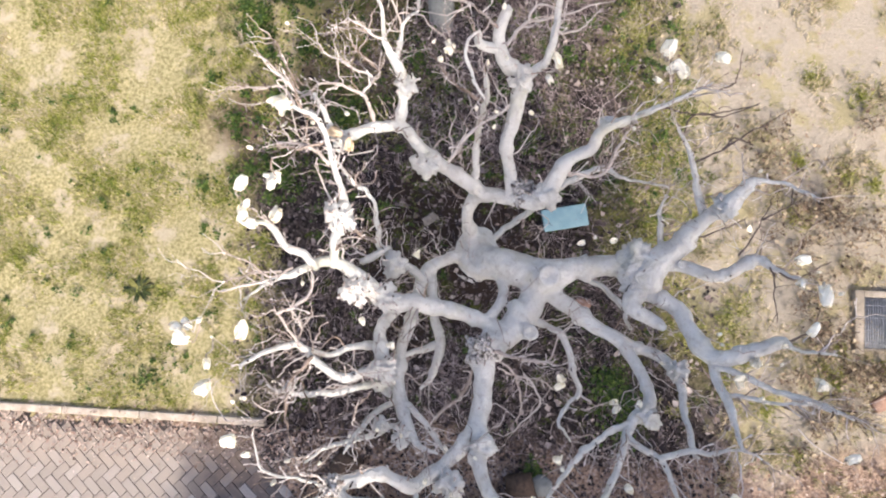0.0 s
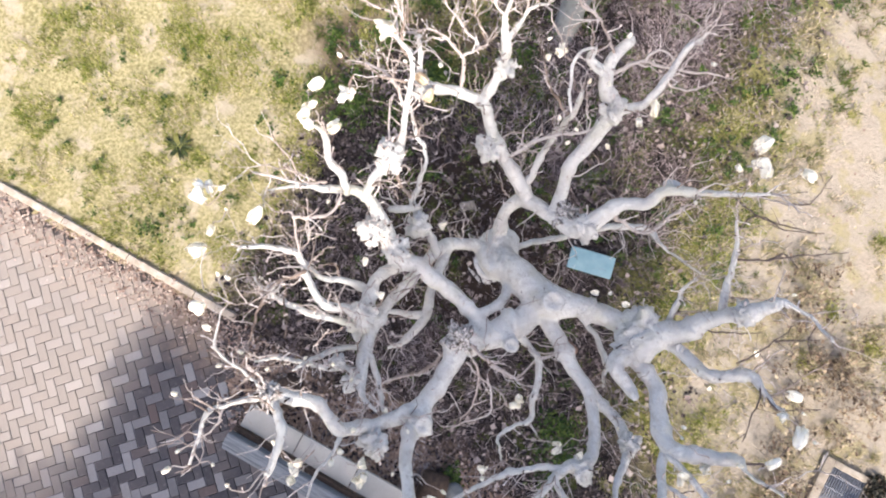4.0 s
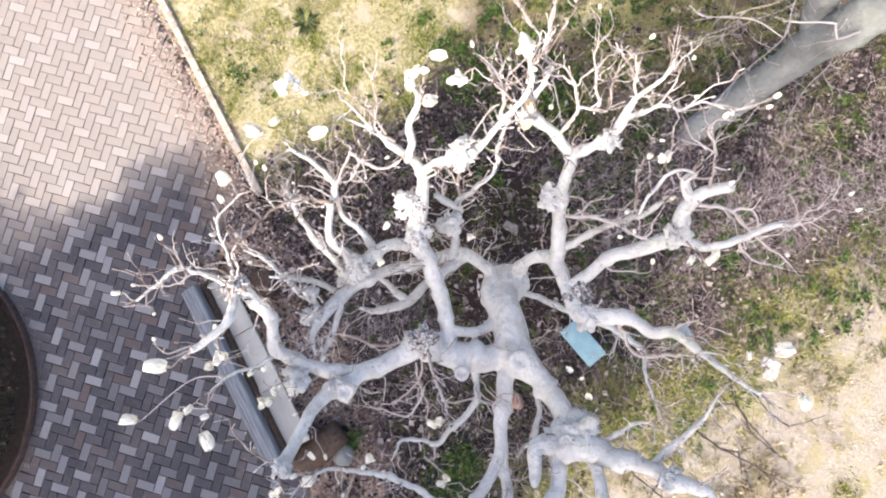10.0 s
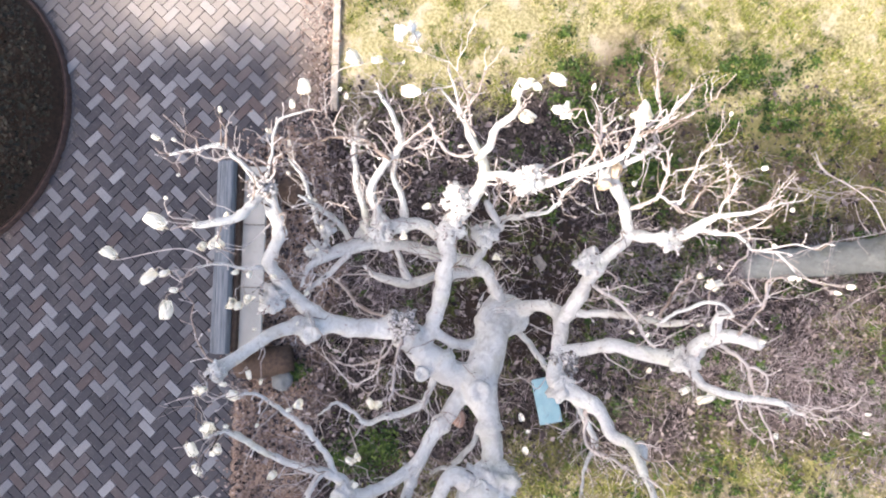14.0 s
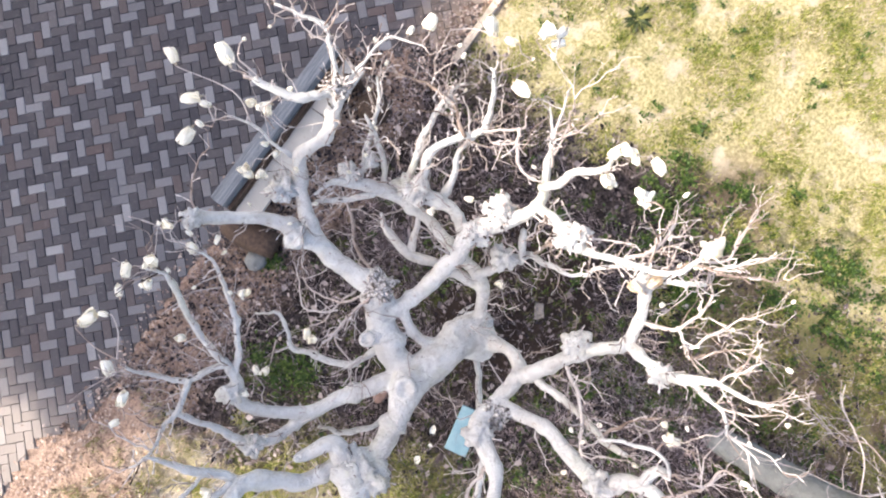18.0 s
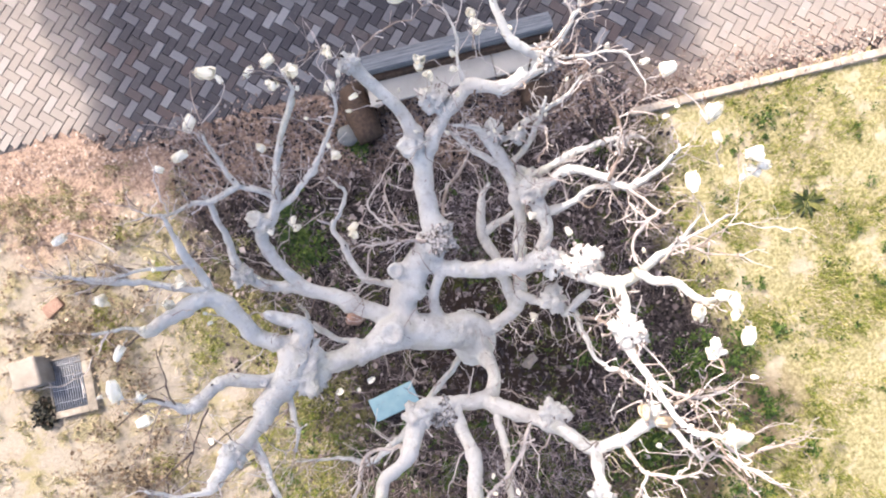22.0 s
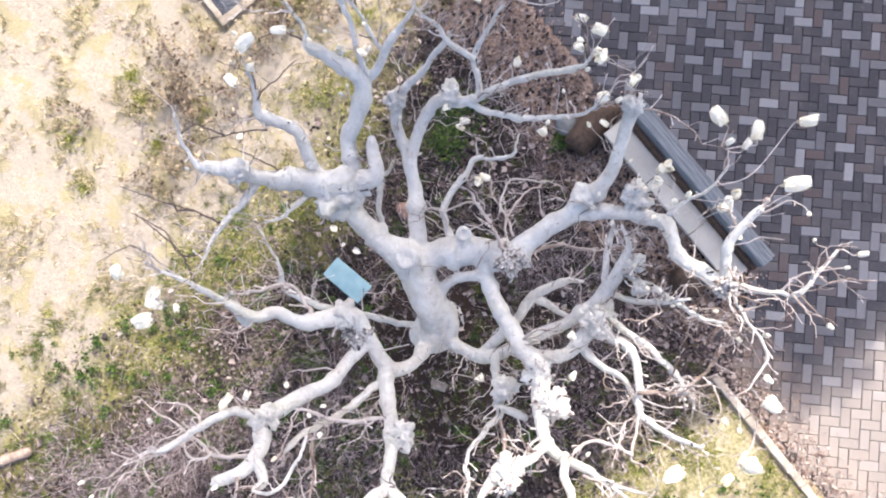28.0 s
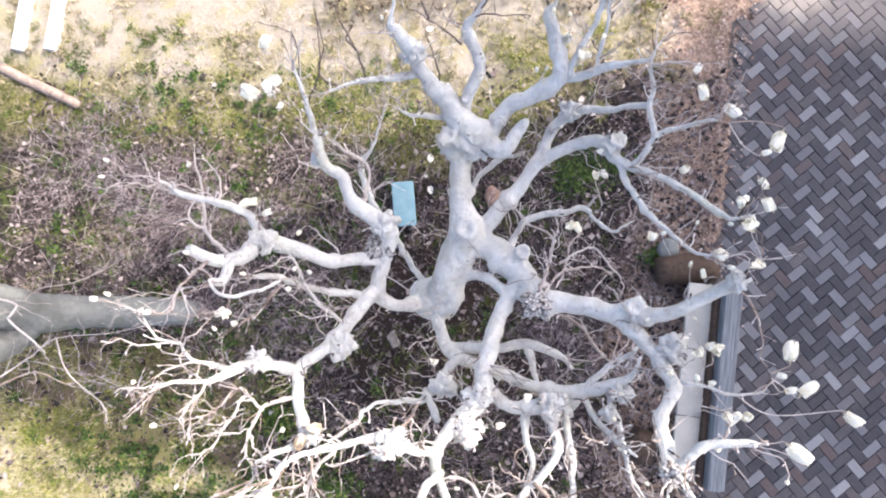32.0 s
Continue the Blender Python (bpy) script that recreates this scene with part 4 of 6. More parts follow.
# fine branchlets below the great burl and bright western tips
limb("twig", (0.16, -0.37, 3.20, 0.013), (0.37, -0.44, 3.10, 0.012), (0.60, -0.46, 3.00, 0.010), (0.69, -0.30, 2.95, 0.008), (0.74, -0.27, 2.90, 0.006))
limb("twig", (0.26, -0.47, 3.15, 0.012), (0.36, -0.57, 3.10, 0.011), (0.43, -0.79, 3.00, 0.008), (0.40, -0.93, 2.96, 0.006))
limb("twig", (0.43, -0.55, 3.05, 0.010), (0.56, -0.74, 3.00, 0.009), (0.51, -0.85, 2.98, 0.008), (0.43, -0.94, 2.95, 0.007), (0.39, -1.01, 2.90, 0.005))
limb("twig", (0.23, -0.51, 3.15, 0.011), (0.40, -0.58, 3.05, 0.010), (0.57, -0.60, 2.95, 0.008), (0.67, -0.68, 2.90, 0.005))
limb("branch", (-1.00, -1.40, 4.10, 0.019), (-1.03, -1.47, 4.05, 0.018), (-0.99, -1.59, 4.12, 0.014), (-0.95, -1.73, 4.15, 0.010))
limb("twig", (-1.18, 0.13, 3.75, 0.012), (-1.29, 0.06, 3.85, 0.010), (-1.41, 0.15, 3.95, 0.008), (-1.52, 0.18, 4.05, 0.006))
limb("twig", (-1.24, 0.10, 3.80, 0.011), (-1.38, 0.08, 3.92, 0.008), (-1.53, 0.01, 4.00, 0.006))
limb("twig", (-1.12, 1.10, 4.18, 0.012), (-1.21, 1.21, 4.15, 0.010), (-1.33, 1.18, 4.20, 0.008), (-1.49, 1.17, 4.25, 0.006))
limb("twig", (-1.14, 1.20, 4.12, 0.010), (-1.28, 1.33, 4.20, 0.007), (-1.34, 1.38, 4.22, 0.006))
limb("twig", (-1.12, 1.22, 4.12, 0.010), (-1.24, 1.44, 4.20, 0.007), (-1.28, 1.49, 4.22, 0.005))
limb("twig", (-0.98, 0.92, 3.97, 0.012), (-1.11, 0.86, 4.05, 0.009), (-1.25, 0.87, 4.10, 0.006))


def build_hub():
    """The old head of the trunk, where the great limbs run into one another."""
    bm_pieces = []
    for s, kind in WOOD:
        if kind in ("twig",):
            continue
        run = []
        for q in s:
            near = math.hypot(q[0] - 0.22, q[1] - 0.18)
            if q[2] > 2.25 and near < 0.60 and q[3] > 0.035:
                run.append(np.array((q[0], q[1], q[2], q[3] * 1.04 * min(1.0, (0.62 - near) / 0.06 + 0.86))))
            else:
                if len(run) > 4:
                    bm_pieces.append(tube(run, 14, 0.05))
                run = []
        if len(run) > 4:
            bm_pieces.append(tube(run, 14, 0.05))
    for a, b, r in (((0.10, 0.30, 2.62), (0.28, 0.20, 2.78), 0.095), ((0.20, 0.30, 2.72), (0.54, 0.22, 2.84), 0.100), ((-0.02, 0.38, 2.52), (0.10, 0.20, 2.70), 0.085)):
        rows = [np.array((*(Vector(a).lerp(Vector(b), k / 7)), r)) for k in range(8)]
        bm_pieces.append(tube(rows, 12, 0.05))
    ob = data_object("limb_head", join_pieces("limb_head", bm_pieces), "bark", TREE, "broad pale head where the limbs fork")
    m = ob.modifiers.new("merge", "REMESH")
    m.mode, m.voxel_size, m.use_smooth_shade = "VOXEL", 0.016, True
    m = ob.modifiers.new("heal", "SMOOTH")
    m.factor, m.iterations = 0.5, 7


build_hub()

# swollen cuts
burl(0.10, -0.38, 3.20, 0.118, 26)
burl(0.14, -1.02, 3.42, 0.086, 0, "bark")
burl(1.24, 0.21, 3.12, 0.140, 6, "bark")
burl(1.67, 0.68, 3.62, 0.082, 2, "bark")
burl(0.39, -1.49, 3.88, 0.067, 5, "bark")
burl(-0.08, -1.26, 3.50, 0.110, 26, "bark")
burl(1.26, -0.76, 3.36, 0.087, 8, "bark")
burl(0.39, 0.82, 3.00, 0.123, 6)
burl(0.54, 0.80, 3.10, 0.113, 8, "bark")
burl(-0.61, -0.03, 3.30, 0.104, 40, "bark")
burl(-0.79, 0.04, 3.40, 0.094, 40, "bark")
burl(-0.88, 0.45, 3.68, 0.084, 40, "bark")
burl(-0.61, -0.54, 3.22, 0.098, 14, "bark")
burl(-0.37, 0.97, 3.15, 0.088, 8, "bark")
burl(-0.93, 1.01, 3.65, 0.071, 14, "bark")
burl(-0.80, -1.21, 3.90, 0.073, 30)
burl(1.51, -0.45, 3.25, 0.082, 6, "bark")
burl(-0.44, -1.01, 3.30, 0.088, 20, "bark")
burl(1.25, 0.36, 3.12, 0.149, 10, "bark")
burl(-0.53, 1.47, 3.50, 0.086, 26, "bark")
burl(-0.90, 0.50, 3.78, 0.081, 40, "bark")
burl(0.29, 1.59, 3.40, 0.100, 8, "bark")
burl(-0.40, 1.01, 3.15, 0.093, 8, "bark")
burl(-0.81, -0.00, 3.40, 0.108, 40, "bark")
burl(-0.59, -0.67, 3.08, 0.107, 14, "bark")
burl(-0.59, 0.22, 3.05, 0.099, 4, "bark")
burl(-1.21, -0.68, 3.55, 0.047, 22, "bark")
burl(-0.59, -0.94, 3.30, 0.058, 14, "bark")
scar(0.585, 0.19, 3.125, 0.088, (0.1, 0.0, 1))
scar(0.16, -1.00, 3.49, 0.063)
scar(1.23, 0.21, 3.23, 0.047)
scar(1.49, 0.31, 3.31, 0.031)
scar(0.46, -0.24, 3.13, 0.060)


# ---- crooked side twigs ----
TIPS = []


def crooked_twig(rnd, at, way, length, r, level=0):
    rows, p, d = [], Vector(at), Vector(way)
    n = max(5, int(length / 0.034))
    side = rnd.choice((-1, 1))
    for i in range(n + 1):
        t = i / n
        rows.append(np.array((*p, r * (1 - 0.62 * t) * (1.22 if rnd.random() < 0.25 else 1.0))))
        if rnd.random() < 0.42:
            # a sharp bend at a node, to either side in turn
            d = Matrix.Rotation(side * rnd.uniform(0.35, 1.0), 3, "Z") @ d
            d.z += rnd.uniform(-0.25, 0.30)
            side = -side if rnd.random() < 0.8 else side
        d = (d + Vector((rnd.uniform(-1, 1), rnd.uniform(-1, 1), rnd.uniform(-0.5, 0.7))) * 0.10).normalized()
        d.z = max(-0.35, min(d.z, 0.75))
        p = p + d * (length / n)
    rows.append(np.array((*(p + d * 0.012), r * 0.62)))
    TIPS.append((p + d * 0.012, d.copy()))
    v, f = tube(rows, 6, 0.12, length * 9)
    data_object("twig", raw_mesh("twig", v, f), "twig_bark", TREE)
    SAMPLES.extend((Vector(q[:3]), q[3]) for q in rows)
    for i in range(2, n):
        if rnd.random() < 0.28:
            o = (d + Vector((rnd.uniform(-1, 1), rnd.uniform(-1, 1), rnd.uniform(-0.2, 0.9)))).normalized()
            SHOOTS.extend(shoot(rnd, Vector(rows[i][:3]), o, rnd.choice((0.025, 0.04, 0.06, 0.12)), r * 0.5))
        elif level < 1 and rnd.random() < 0.13 and length > 0.22:
            o = (d * 0.7 + Vector((rnd.uniform(-1, 1), rnd.uniform(-1, 1), rnd.uniform(-0.1, 0.7)))).normalized()
            crooked_twig(rnd, Vector(rows[i][:3]), o, length * rnd.uniform(0.35, 0.65), r * 0.7, level + 1)


def tip_twigs():
    """Every limb runs out into two or three fine crooked twigs."""
    rnd = random.Random(51)
    for s, kind in WOOD:
        if kind == "trunk" or s[-1][3] > 0.022:
            continue
        d = Vector((s[-1] - s[-3])[:3]).normalized()
        for k in range(rnd.choice((1, 2, 2, 3))):
            o = (d + Vector((rnd.uniform(-1, 1), rnd.uniform(-1, 1), rnd.uniform(-0.2, 0.6))) * 0.7).normalized()
            q = s[-1 - rnd.choice((0, 0, 2, 4))]
            crooked_twig(rnd, Vector(q[:3]), o, rnd.choice((0.12, 0.16, 0.22, 0.3)), rnd.uniform(0.003, 0.0048))


def side_twigs(count):
    rnd = random.Random(77)
    heart = Vector((0.1, 0.1, 2.6))
    spots = [(s[i], s[i - 1]) for s, kind in WOOD if kind not in ("trunk",) for i in range(4, len(s)) if 0.009 < s[i][3] < 0.075]
    for k in range(count):
        q, b = spots[rnd.randrange(len(spots))]
        at = Vector(q[:3])
        d = Vector((q - b)[:3]).normalized()
        out = (at - heart)
        out.z = 0
        o = (d * 0.5 + out.normalized() * 0.45 + Vector((rnd.uniform(-1, 1), rnd.uniform(-1, 1), rnd.uniform(-0.3, 0.7)))).normalized()
        crooked_twig(rnd, at, o, rnd.choice((0.12, 0.18, 0.25, 0.32, 0.42)), rnd.uniform(0.003, 0.0068))


tip_twigs()
side_twigs(520)


def dead_twig(*rows):
    """A thin dark dead twig with a few stubs."""
    rnd = random.Random(int(rows[0][0] * 1000))
    s = catmull([(*p, 0.0075 - 0.0045 * i / (len(rows) - 1)) for i, p in enumerate(rows)], 0.03)
    for i, q in enumerate(s):
        if i:
            q[:3] += np.array([rnd.uniform(-1, 1), rnd.uniform(-1, 1), rnd.uniform(-1, 1)]) * 0.006
    pieces = [tube(s, 6, 0.1, rows[0][0])]
    for i in range(3, len(s) - 1):
        if rnd.random() < 0.22:
            o = Vector((rnd.uniform(-1, 1), rnd.uniform(-1, 1), rnd.uniform(-0.2, 0.5))).normalized()
            pieces += shoot(rnd, Vector(s[i][:3]), o, rnd.choice((0.03, 0.05, 0.10)), 0.003)
    data_object("dead_twig", join_pieces("dead_twig", pieces), "dark_twig", TREE, "thin dark dead twig")


def west_twigs(count):
    """Stouter crooked branchlets on the sunny western limbs."""
    rnd = random.Random(23)
    spots = [(s[i], s[i - 1]) for s, kind in WOOD if kind != "trunk" for i in range(4, len(s)) if 0.012 < s[i][3] < 0.07 and s[i][0] < -0.25]
    for k in range(count):
        q, b = spots[rnd.randrange(len(spots))]
        o = (Vector((q - b)[:3]).normalized() * 0.6 + Vector((rnd.uniform(-1.2, 0.5), rnd.uniform(-0.9, 0.9), rnd.uniform(-0.2, 0.7)))).normalized()
        crooked_twig(rnd, Vector(q[:3]), o, rnd.uniform(0.2, 0.5), rnd.uniform(0.005, 0.009))


west_twigs(40)
dead_twig((1.46, 0.98, 3.60), (1.62, 1.06, 3.68), (1.75, 1.15, 3.74), (2.00, 1.31, 3.78))
dead_twig((1.62, 1.06, 3.68), (1.68, 1.13, 3.72), (1.79, 1.08, 3.75))
dead_twig((1.36, 1.13, 3.66), (1.42, 1.28, 3.70), (1.61, 1.27, 3.74), (1.80, 1.34, 3.78))
dead_twig((1.36, 1.41, 3.70), (1.49, 1.42, 3.71), (1.67, 1.50, 3.74), (1.70, 1.72, 3.78))
dead_twig((1.22, 1.36, 3.60), (1.44, 1.29, 3.68), (1.64, 1.31, 3.72), (1.83, 1.36, 3.74))
dead_twig((1.77, 0.37, 3.60), (1.85, 0.53, 3.68), (1.93, 0.75, 3.74))
dead_twig((1.88, 0.60, 3.70), (1.95, 0.65, 3.72), (2.10, 0.73, 3.76))
dead_twig((1.92, 0.35, 3.50), (1.99, 0.28, 3.60), (1.97, 0.11, 3.68), (1.97, -0.07, 3.72))
dead_twig((1.51, 0.48, 3.30), (1.65, 0.53, 3.50), (1.81, 0.62, 3.64))
dead_twig((2.01, 0.29, 3.58), (2.10, 0.23, 3.66), (2.31, 0.35, 3.70))
dead_twig((2.02, -0.19, 3.70), (2.16, -0.10, 3.76), (2.20, 0.04, 3.80))


# ---- flowers ----
def tepal(length, width, cup, flare):
    """One spoon-shaped petal that starts at the origin and rises along z, leaning to x."""
    nu, nv = 4, 7
    verts, faces = [], []
    for j in range(nv + 1):
        t = j / nv
        w = width * math.sin(math.pi * min(1.0, 0.14 + 0.82 * t ** 0.9)) ** 0.6
        out = 0.012 + cup * math.sin(t * 2.55) * length * 0.44 + flare * t ** 2.2 * length
        z = length * (t - 0.35 * flare * t * t)
        for i in range(nu + 1):
            s = i / nu * 2 - 1
            verts.append(Vector((out - 0.30 * width * s * s, w * s * 0.5, z)))
    for j in range(nv):
        for i in range(nu):
            a = j * (nu + 1) + i
            faces.append((a, a + 1, a + nu + 2, a + nu + 1))
    return verts, faces


def flower_mesh(name, seed, openness):
    rnd = random.Random(seed)
    pieces = []
    for ring, count in ((0, 3), (1, 3), (2, 3)):
        for k in range(count):
            ln = rnd.uniform(0.85, 1.08) * (1.0 - 0.05 * (2 - ring))
            v, f = tepal(ln, rnd.uniform(0.50, 0.68), 0.5 + 0.55 * openness, openness * (0.12 + 0.34 * ring) * rnd.uniform(0.5, 1.3))
            a = 2 * math.pi * (k + 0.5 * ring) / count + rnd.uniform(-0.25, 0.25)
            m = Matrix.Rotation(a, 3, "Z") @ Matrix.Rotation(rnd.uniform(-0.12, 0.12), 3, "X")
            pieces.append(([m @ p for p in v], f))
    me = join_pieces(name, pieces)
    return me


def base_mesh():
    rows = [np.array((0, 0, z, r)) for z, r in ((-0.16, 0.05), (-0.06, 0.075), (0.02, 0.12), (0.12, 0.10), (0.2, 0.02))]
    v, f = tube(rows, 7, 0.05)
    return raw_mesh("bud_scale", v, f)


FLOWERS = [flower_mesh("flower", 11 + i, o) for i, o in enumerate((0.0, 0.06, 0.12, 0.2, 0.35, 0.6))]
BUD_BASE = base_mesh()


def flower(x, y, z, r, faded=False):
    """A cream flower at the end of its own stalk from the nearest wood."""
    rnd = random.Random(int(x * 1000) * 7 + int(y * 1000))
    at = Vector((x, y, z))
    near, rad = min(((p, q) for p, q in SAMPLES if p.z < z + 0.15), key=lambda s: (s[0] - at).length + 0.35 * s[1])
    gap = (at - near).length
    way = (at - near).normalized() if gap > 1e-3 else Vector((0, 0, 1))
    way = (way * 0.7 + Vector((rnd.uniform(-0.9, 0.9), rnd.uniform(-0.9, 0.9), rnd.uniform(0.15, 0.7)))).normalized()
    size = r * 1.6
    m = way.to_track_quat("Z", "X").to_matrix().to_4x4() @ Matrix.Rotation(rnd.uniform(0, 6.28), 4, "Z")
    me = FLOWERS[rnd.choice((0, 1, 2, 2, 3, 4, 5))].copy() if faded else FLOWERS[rnd.choice((0, 1, 2, 2, 3, 4, 5))]
    if faded:
        me.materials.clear()
    ob = data_object("flower", me, "faded_petal" if faded else "petal")
    ob.parent = TREE
    ob.matrix_parent_inverse = Matrix.Translation(-TREE.location)
    ob.matrix_basis = Matrix.Translation(at - way * size * 0.5) @ m @ Matrix.Scale(size, 4)
    b = data_object("bud_scale", BUD_BASE, "bud_skin")
    b.parent = ob
    if faded:
        tagged(ob, "withered flower gone orange-brown")
    if gap > 0.04:
        start, end = near, at - way * size * 0.62
        mid = (start + end) / 2 + Vector((rnd.uniform(-0.12, 0.12), rnd.uniform(-0.12, 0.12), -0.05)) * gap
        rows = catmull([(*start, 0.0048), (*mid, 0.004), (*(end - way * 0.02), 0.0035), (*end, 0.0045)], 0.04)
        v, f = tube(rows, 5, 0.03)
        data_object("stalk", raw_mesh("stalk", v, f), "twig_bark", TREE)
    return ob


flower(1.32, -1.73, 3.70, 0.077)
flower(1.24, -1.67, 3.70, 0.038)
flower(0.98, -1.56, 3.95, 0.046)
flower(0.84, -1.57, 4.00, 0.055)
flower(0.71, -1.48, 4.00, 0.055)
flower(0.86, -1.46, 3.90, 0.050)
flower(0.48, -1.53, 4.00, 0.045)
flower(0.52, -1.37, 3.90, 0.050)
flower(1.45, -1.39, 3.80, 0.068)
flower(1.57, -1.22, 3.75, 0.062)
flower(1.72, -1.17, 3.75, 0.041)
flower(1.08, -1.18, 3.65, 0.049)
flower(0.66, -1.10, 3.30, 0.046)
flower(2.52, -0.91, 3.60, 0.061)
flower(1.14, -0.75, 2.90, 0.042)
flower(0.69, -0.56, 3.10, 0.048)
flower(1.75, -0.43, 3.70, 0.049)
flower(1.89, -0.33, 3.60, 0.054)
flower(2.24, -0.44, 3.75, 0.059)
flower(2.16, -0.09, 3.80, 0.061)
flower(2.23, 0.12, 3.80, 0.088)
flower(2.13, 0.20, 3.70, 0.045)
flower(2.19, 0.36, 3.60, 0.072)
flower(-0.43, -1.50, 3.90, 0.053)
flower(-0.03, -1.44, 3.70, 0.059)
flower(-0.08, -1.37, 3.70, 0.042)
flower(-0.24, -1.37, 3.70, 0.042)
flower(-1.40, -0.92, 4.10, 0.056)
flower(-1.32, -1.03, 4.00, 0.042)
flower(-1.61, -0.65, 4.00, 0.074)
flower(-1.60, -0.50, 4.00, 0.048)
flower(-1.40, -0.27, 4.00, 0.084)
flower(-1.75, -0.26, 4.00, 0.055)
flower(-0.77, -0.22, 3.30, 0.042)
flower(-0.42, 0.30, 3.10, 0.036)
flower(-0.54, -0.37, 3.40, 0.038)
flower(-1.23, 0.44, 4.00, 0.058)
flower(-1.43, 0.51, 4.00, 0.052)
flower(-1.29, 0.70, 3.90, 0.053)
flower(-1.50, 0.66, 3.90, 0.060)
flower(-1.45, 0.42, 4.00, 0.055)
flower(-1.18, 1.09, 4.20, 0.061)
flower(0.41, -1.31, 3.80, 0.037)
flower(1.20, -0.67, 3.40, 0.030)
flower(-1.48, 0.64, 4.00, 0.066)
flower(-1.45, 0.45, 4.00, 0.062)
flower(-1.30, 0.65, 3.95, 0.046)
flower(-1.26, 0.46, 3.95, 0.056)
flower(-1.74, -0.34, 4.10, 0.068)
flower(-1.59, -0.63, 4.10, 0.084)
flower(-0.28, 1.60, 3.70, 0.041)
flower(-0.22, 1.67, 3.70, 0.049)
flower(1.26, 1.73, 3.70, 0.078)
flower(1.33, 1.59, 3.70, 0.082)
flower(0.48, 1.56, 3.50, 0.043)
flower(0.54, 1.69, 3.50, 0.063)
flower(-0.41, -1.61, 3.90, 0.053)
flower(-0.25, -1.43, 3.80, 0.036)
flower(1.09, -0.75, 3.20, 0.046)
flower(0.69, -0.62, 3.10, 0.056)
flower(1.18, 1.51, 3.70, 0.034)
flower(1.57, 1.64, 3.80, 0.066)
flower(-0.05, -1.47, 3.70, 0.049)
flower(1.83, -0.48, 3.50, 0.051)
flower(-1.27, 1.16, 4.00, 0.076)
flower(-0.38, -2.40, 3.60, 0.069)
flower(-0.21, -2.06, 3.70, 0.079)
flower(-0.24, -1.95, 3.70, 0.045)
flower(0.01, -1.93, 3.70, 0.083)
flower(-0.55, -1.83, 4.10, 0.085)
flower(-0.44, -1.58, 3.80, 0.062)
flower(-0.03, -1.49, 3.70, 0.049)
flower(0.70, -0.57, 3.10, 0.047)
flower(0.50, -1.60, 3.90, 0.043)
flower(0.55, -1.42, 3.80, 0.048)
flower(0.63, -1.04, 3.60, 0.038)
flower(0.74, -1.53, 3.90, 0.050)
flower(0.87, -1.63, 3.90, 0.054)
flower(0.88, -1.50, 3.85, 0.051)
flower(-1.81, -0.28, 4.00, 0.059)
flower(-1.40, 0.39, 4.00, 0.063)
flower(-1.33, 0.70, 3.90, 0.043)
flower(-1.39, -0.94, 4.10, 0.051)
flower(0.54, 1.76, 3.40, 0.056)
flower(-0.23, 1.74, 3.60, 0.046)
flower(1.23, 1.74, 3.70, 0.064)
flower(1.29, 1.61, 3.70, 0.068)
flower(-1.07, -1.85, 4.10, 0.034)
flower(1.09, -0.73, 3.20, 0.042)
flower(-0.95, 1.05, 3.74, 0.075, True)
flower(-0.86, 0.98, 3.74, 0.06, True)

# closed white buds on the twig ends
rnd_bud = random.Random(19)
rnd_bud.shuffle(TIPS)
for at, way in TIPS[:115]:
    if math.hypot(at.x, at.y - 0.1) < 1.15 or (at.x > 0.9 and rnd_bud.random() < 0.5):
        continue
    size = rnd_bud.uniform(0.030, 0.055)
    up = (way + Vector((0, 0, 0.6))).normalized()
    ob = data_object("bud", FLOWERS[rnd_bud.choice((0, 0, 1, 2))], "petal")
    ob.parent = TREE
    ob.matrix_parent_inverse = Matrix.Translation(-TREE.location)
    ob.matrix_basis = Matrix.Translation(at - up * 0.008) @ up.to_track_quat("Z", "X").to_matrix().to_4x4() @ Matrix.Scale(size, 4)


tagged(data_object("spur_growth", join_pieces("spur_growth", SHOOTS), "spur_bark", TREE, "short pale spur shoots with swollen buds"), kind="stuff")


# ---- kerb ----
def build_kerb():
    t = thing("kerb", (-4.6, -1.66, 0.0), "weathered concrete kerb edging the lawn", "kerb", kind="structure")
    x = -8.0
    while x < -2.5:
        bm = bmesh.new()
        ln = 0.98
        box(bm, x, min(x + ln, -2.45), -1.715, -1.62, -0.12, 0.045, 0.014)
        for v in bm.verts:
            v.co += Vector((0, 0, 1)) * 0.006 * noise.noise(v.co * 3) + Vector((0, 1, 0)) * 0.006 * noise.noise(v.co * 2)
        part("kerbstone", bm, "concrete", t)
        x += ln + 0.012


build_kerb()


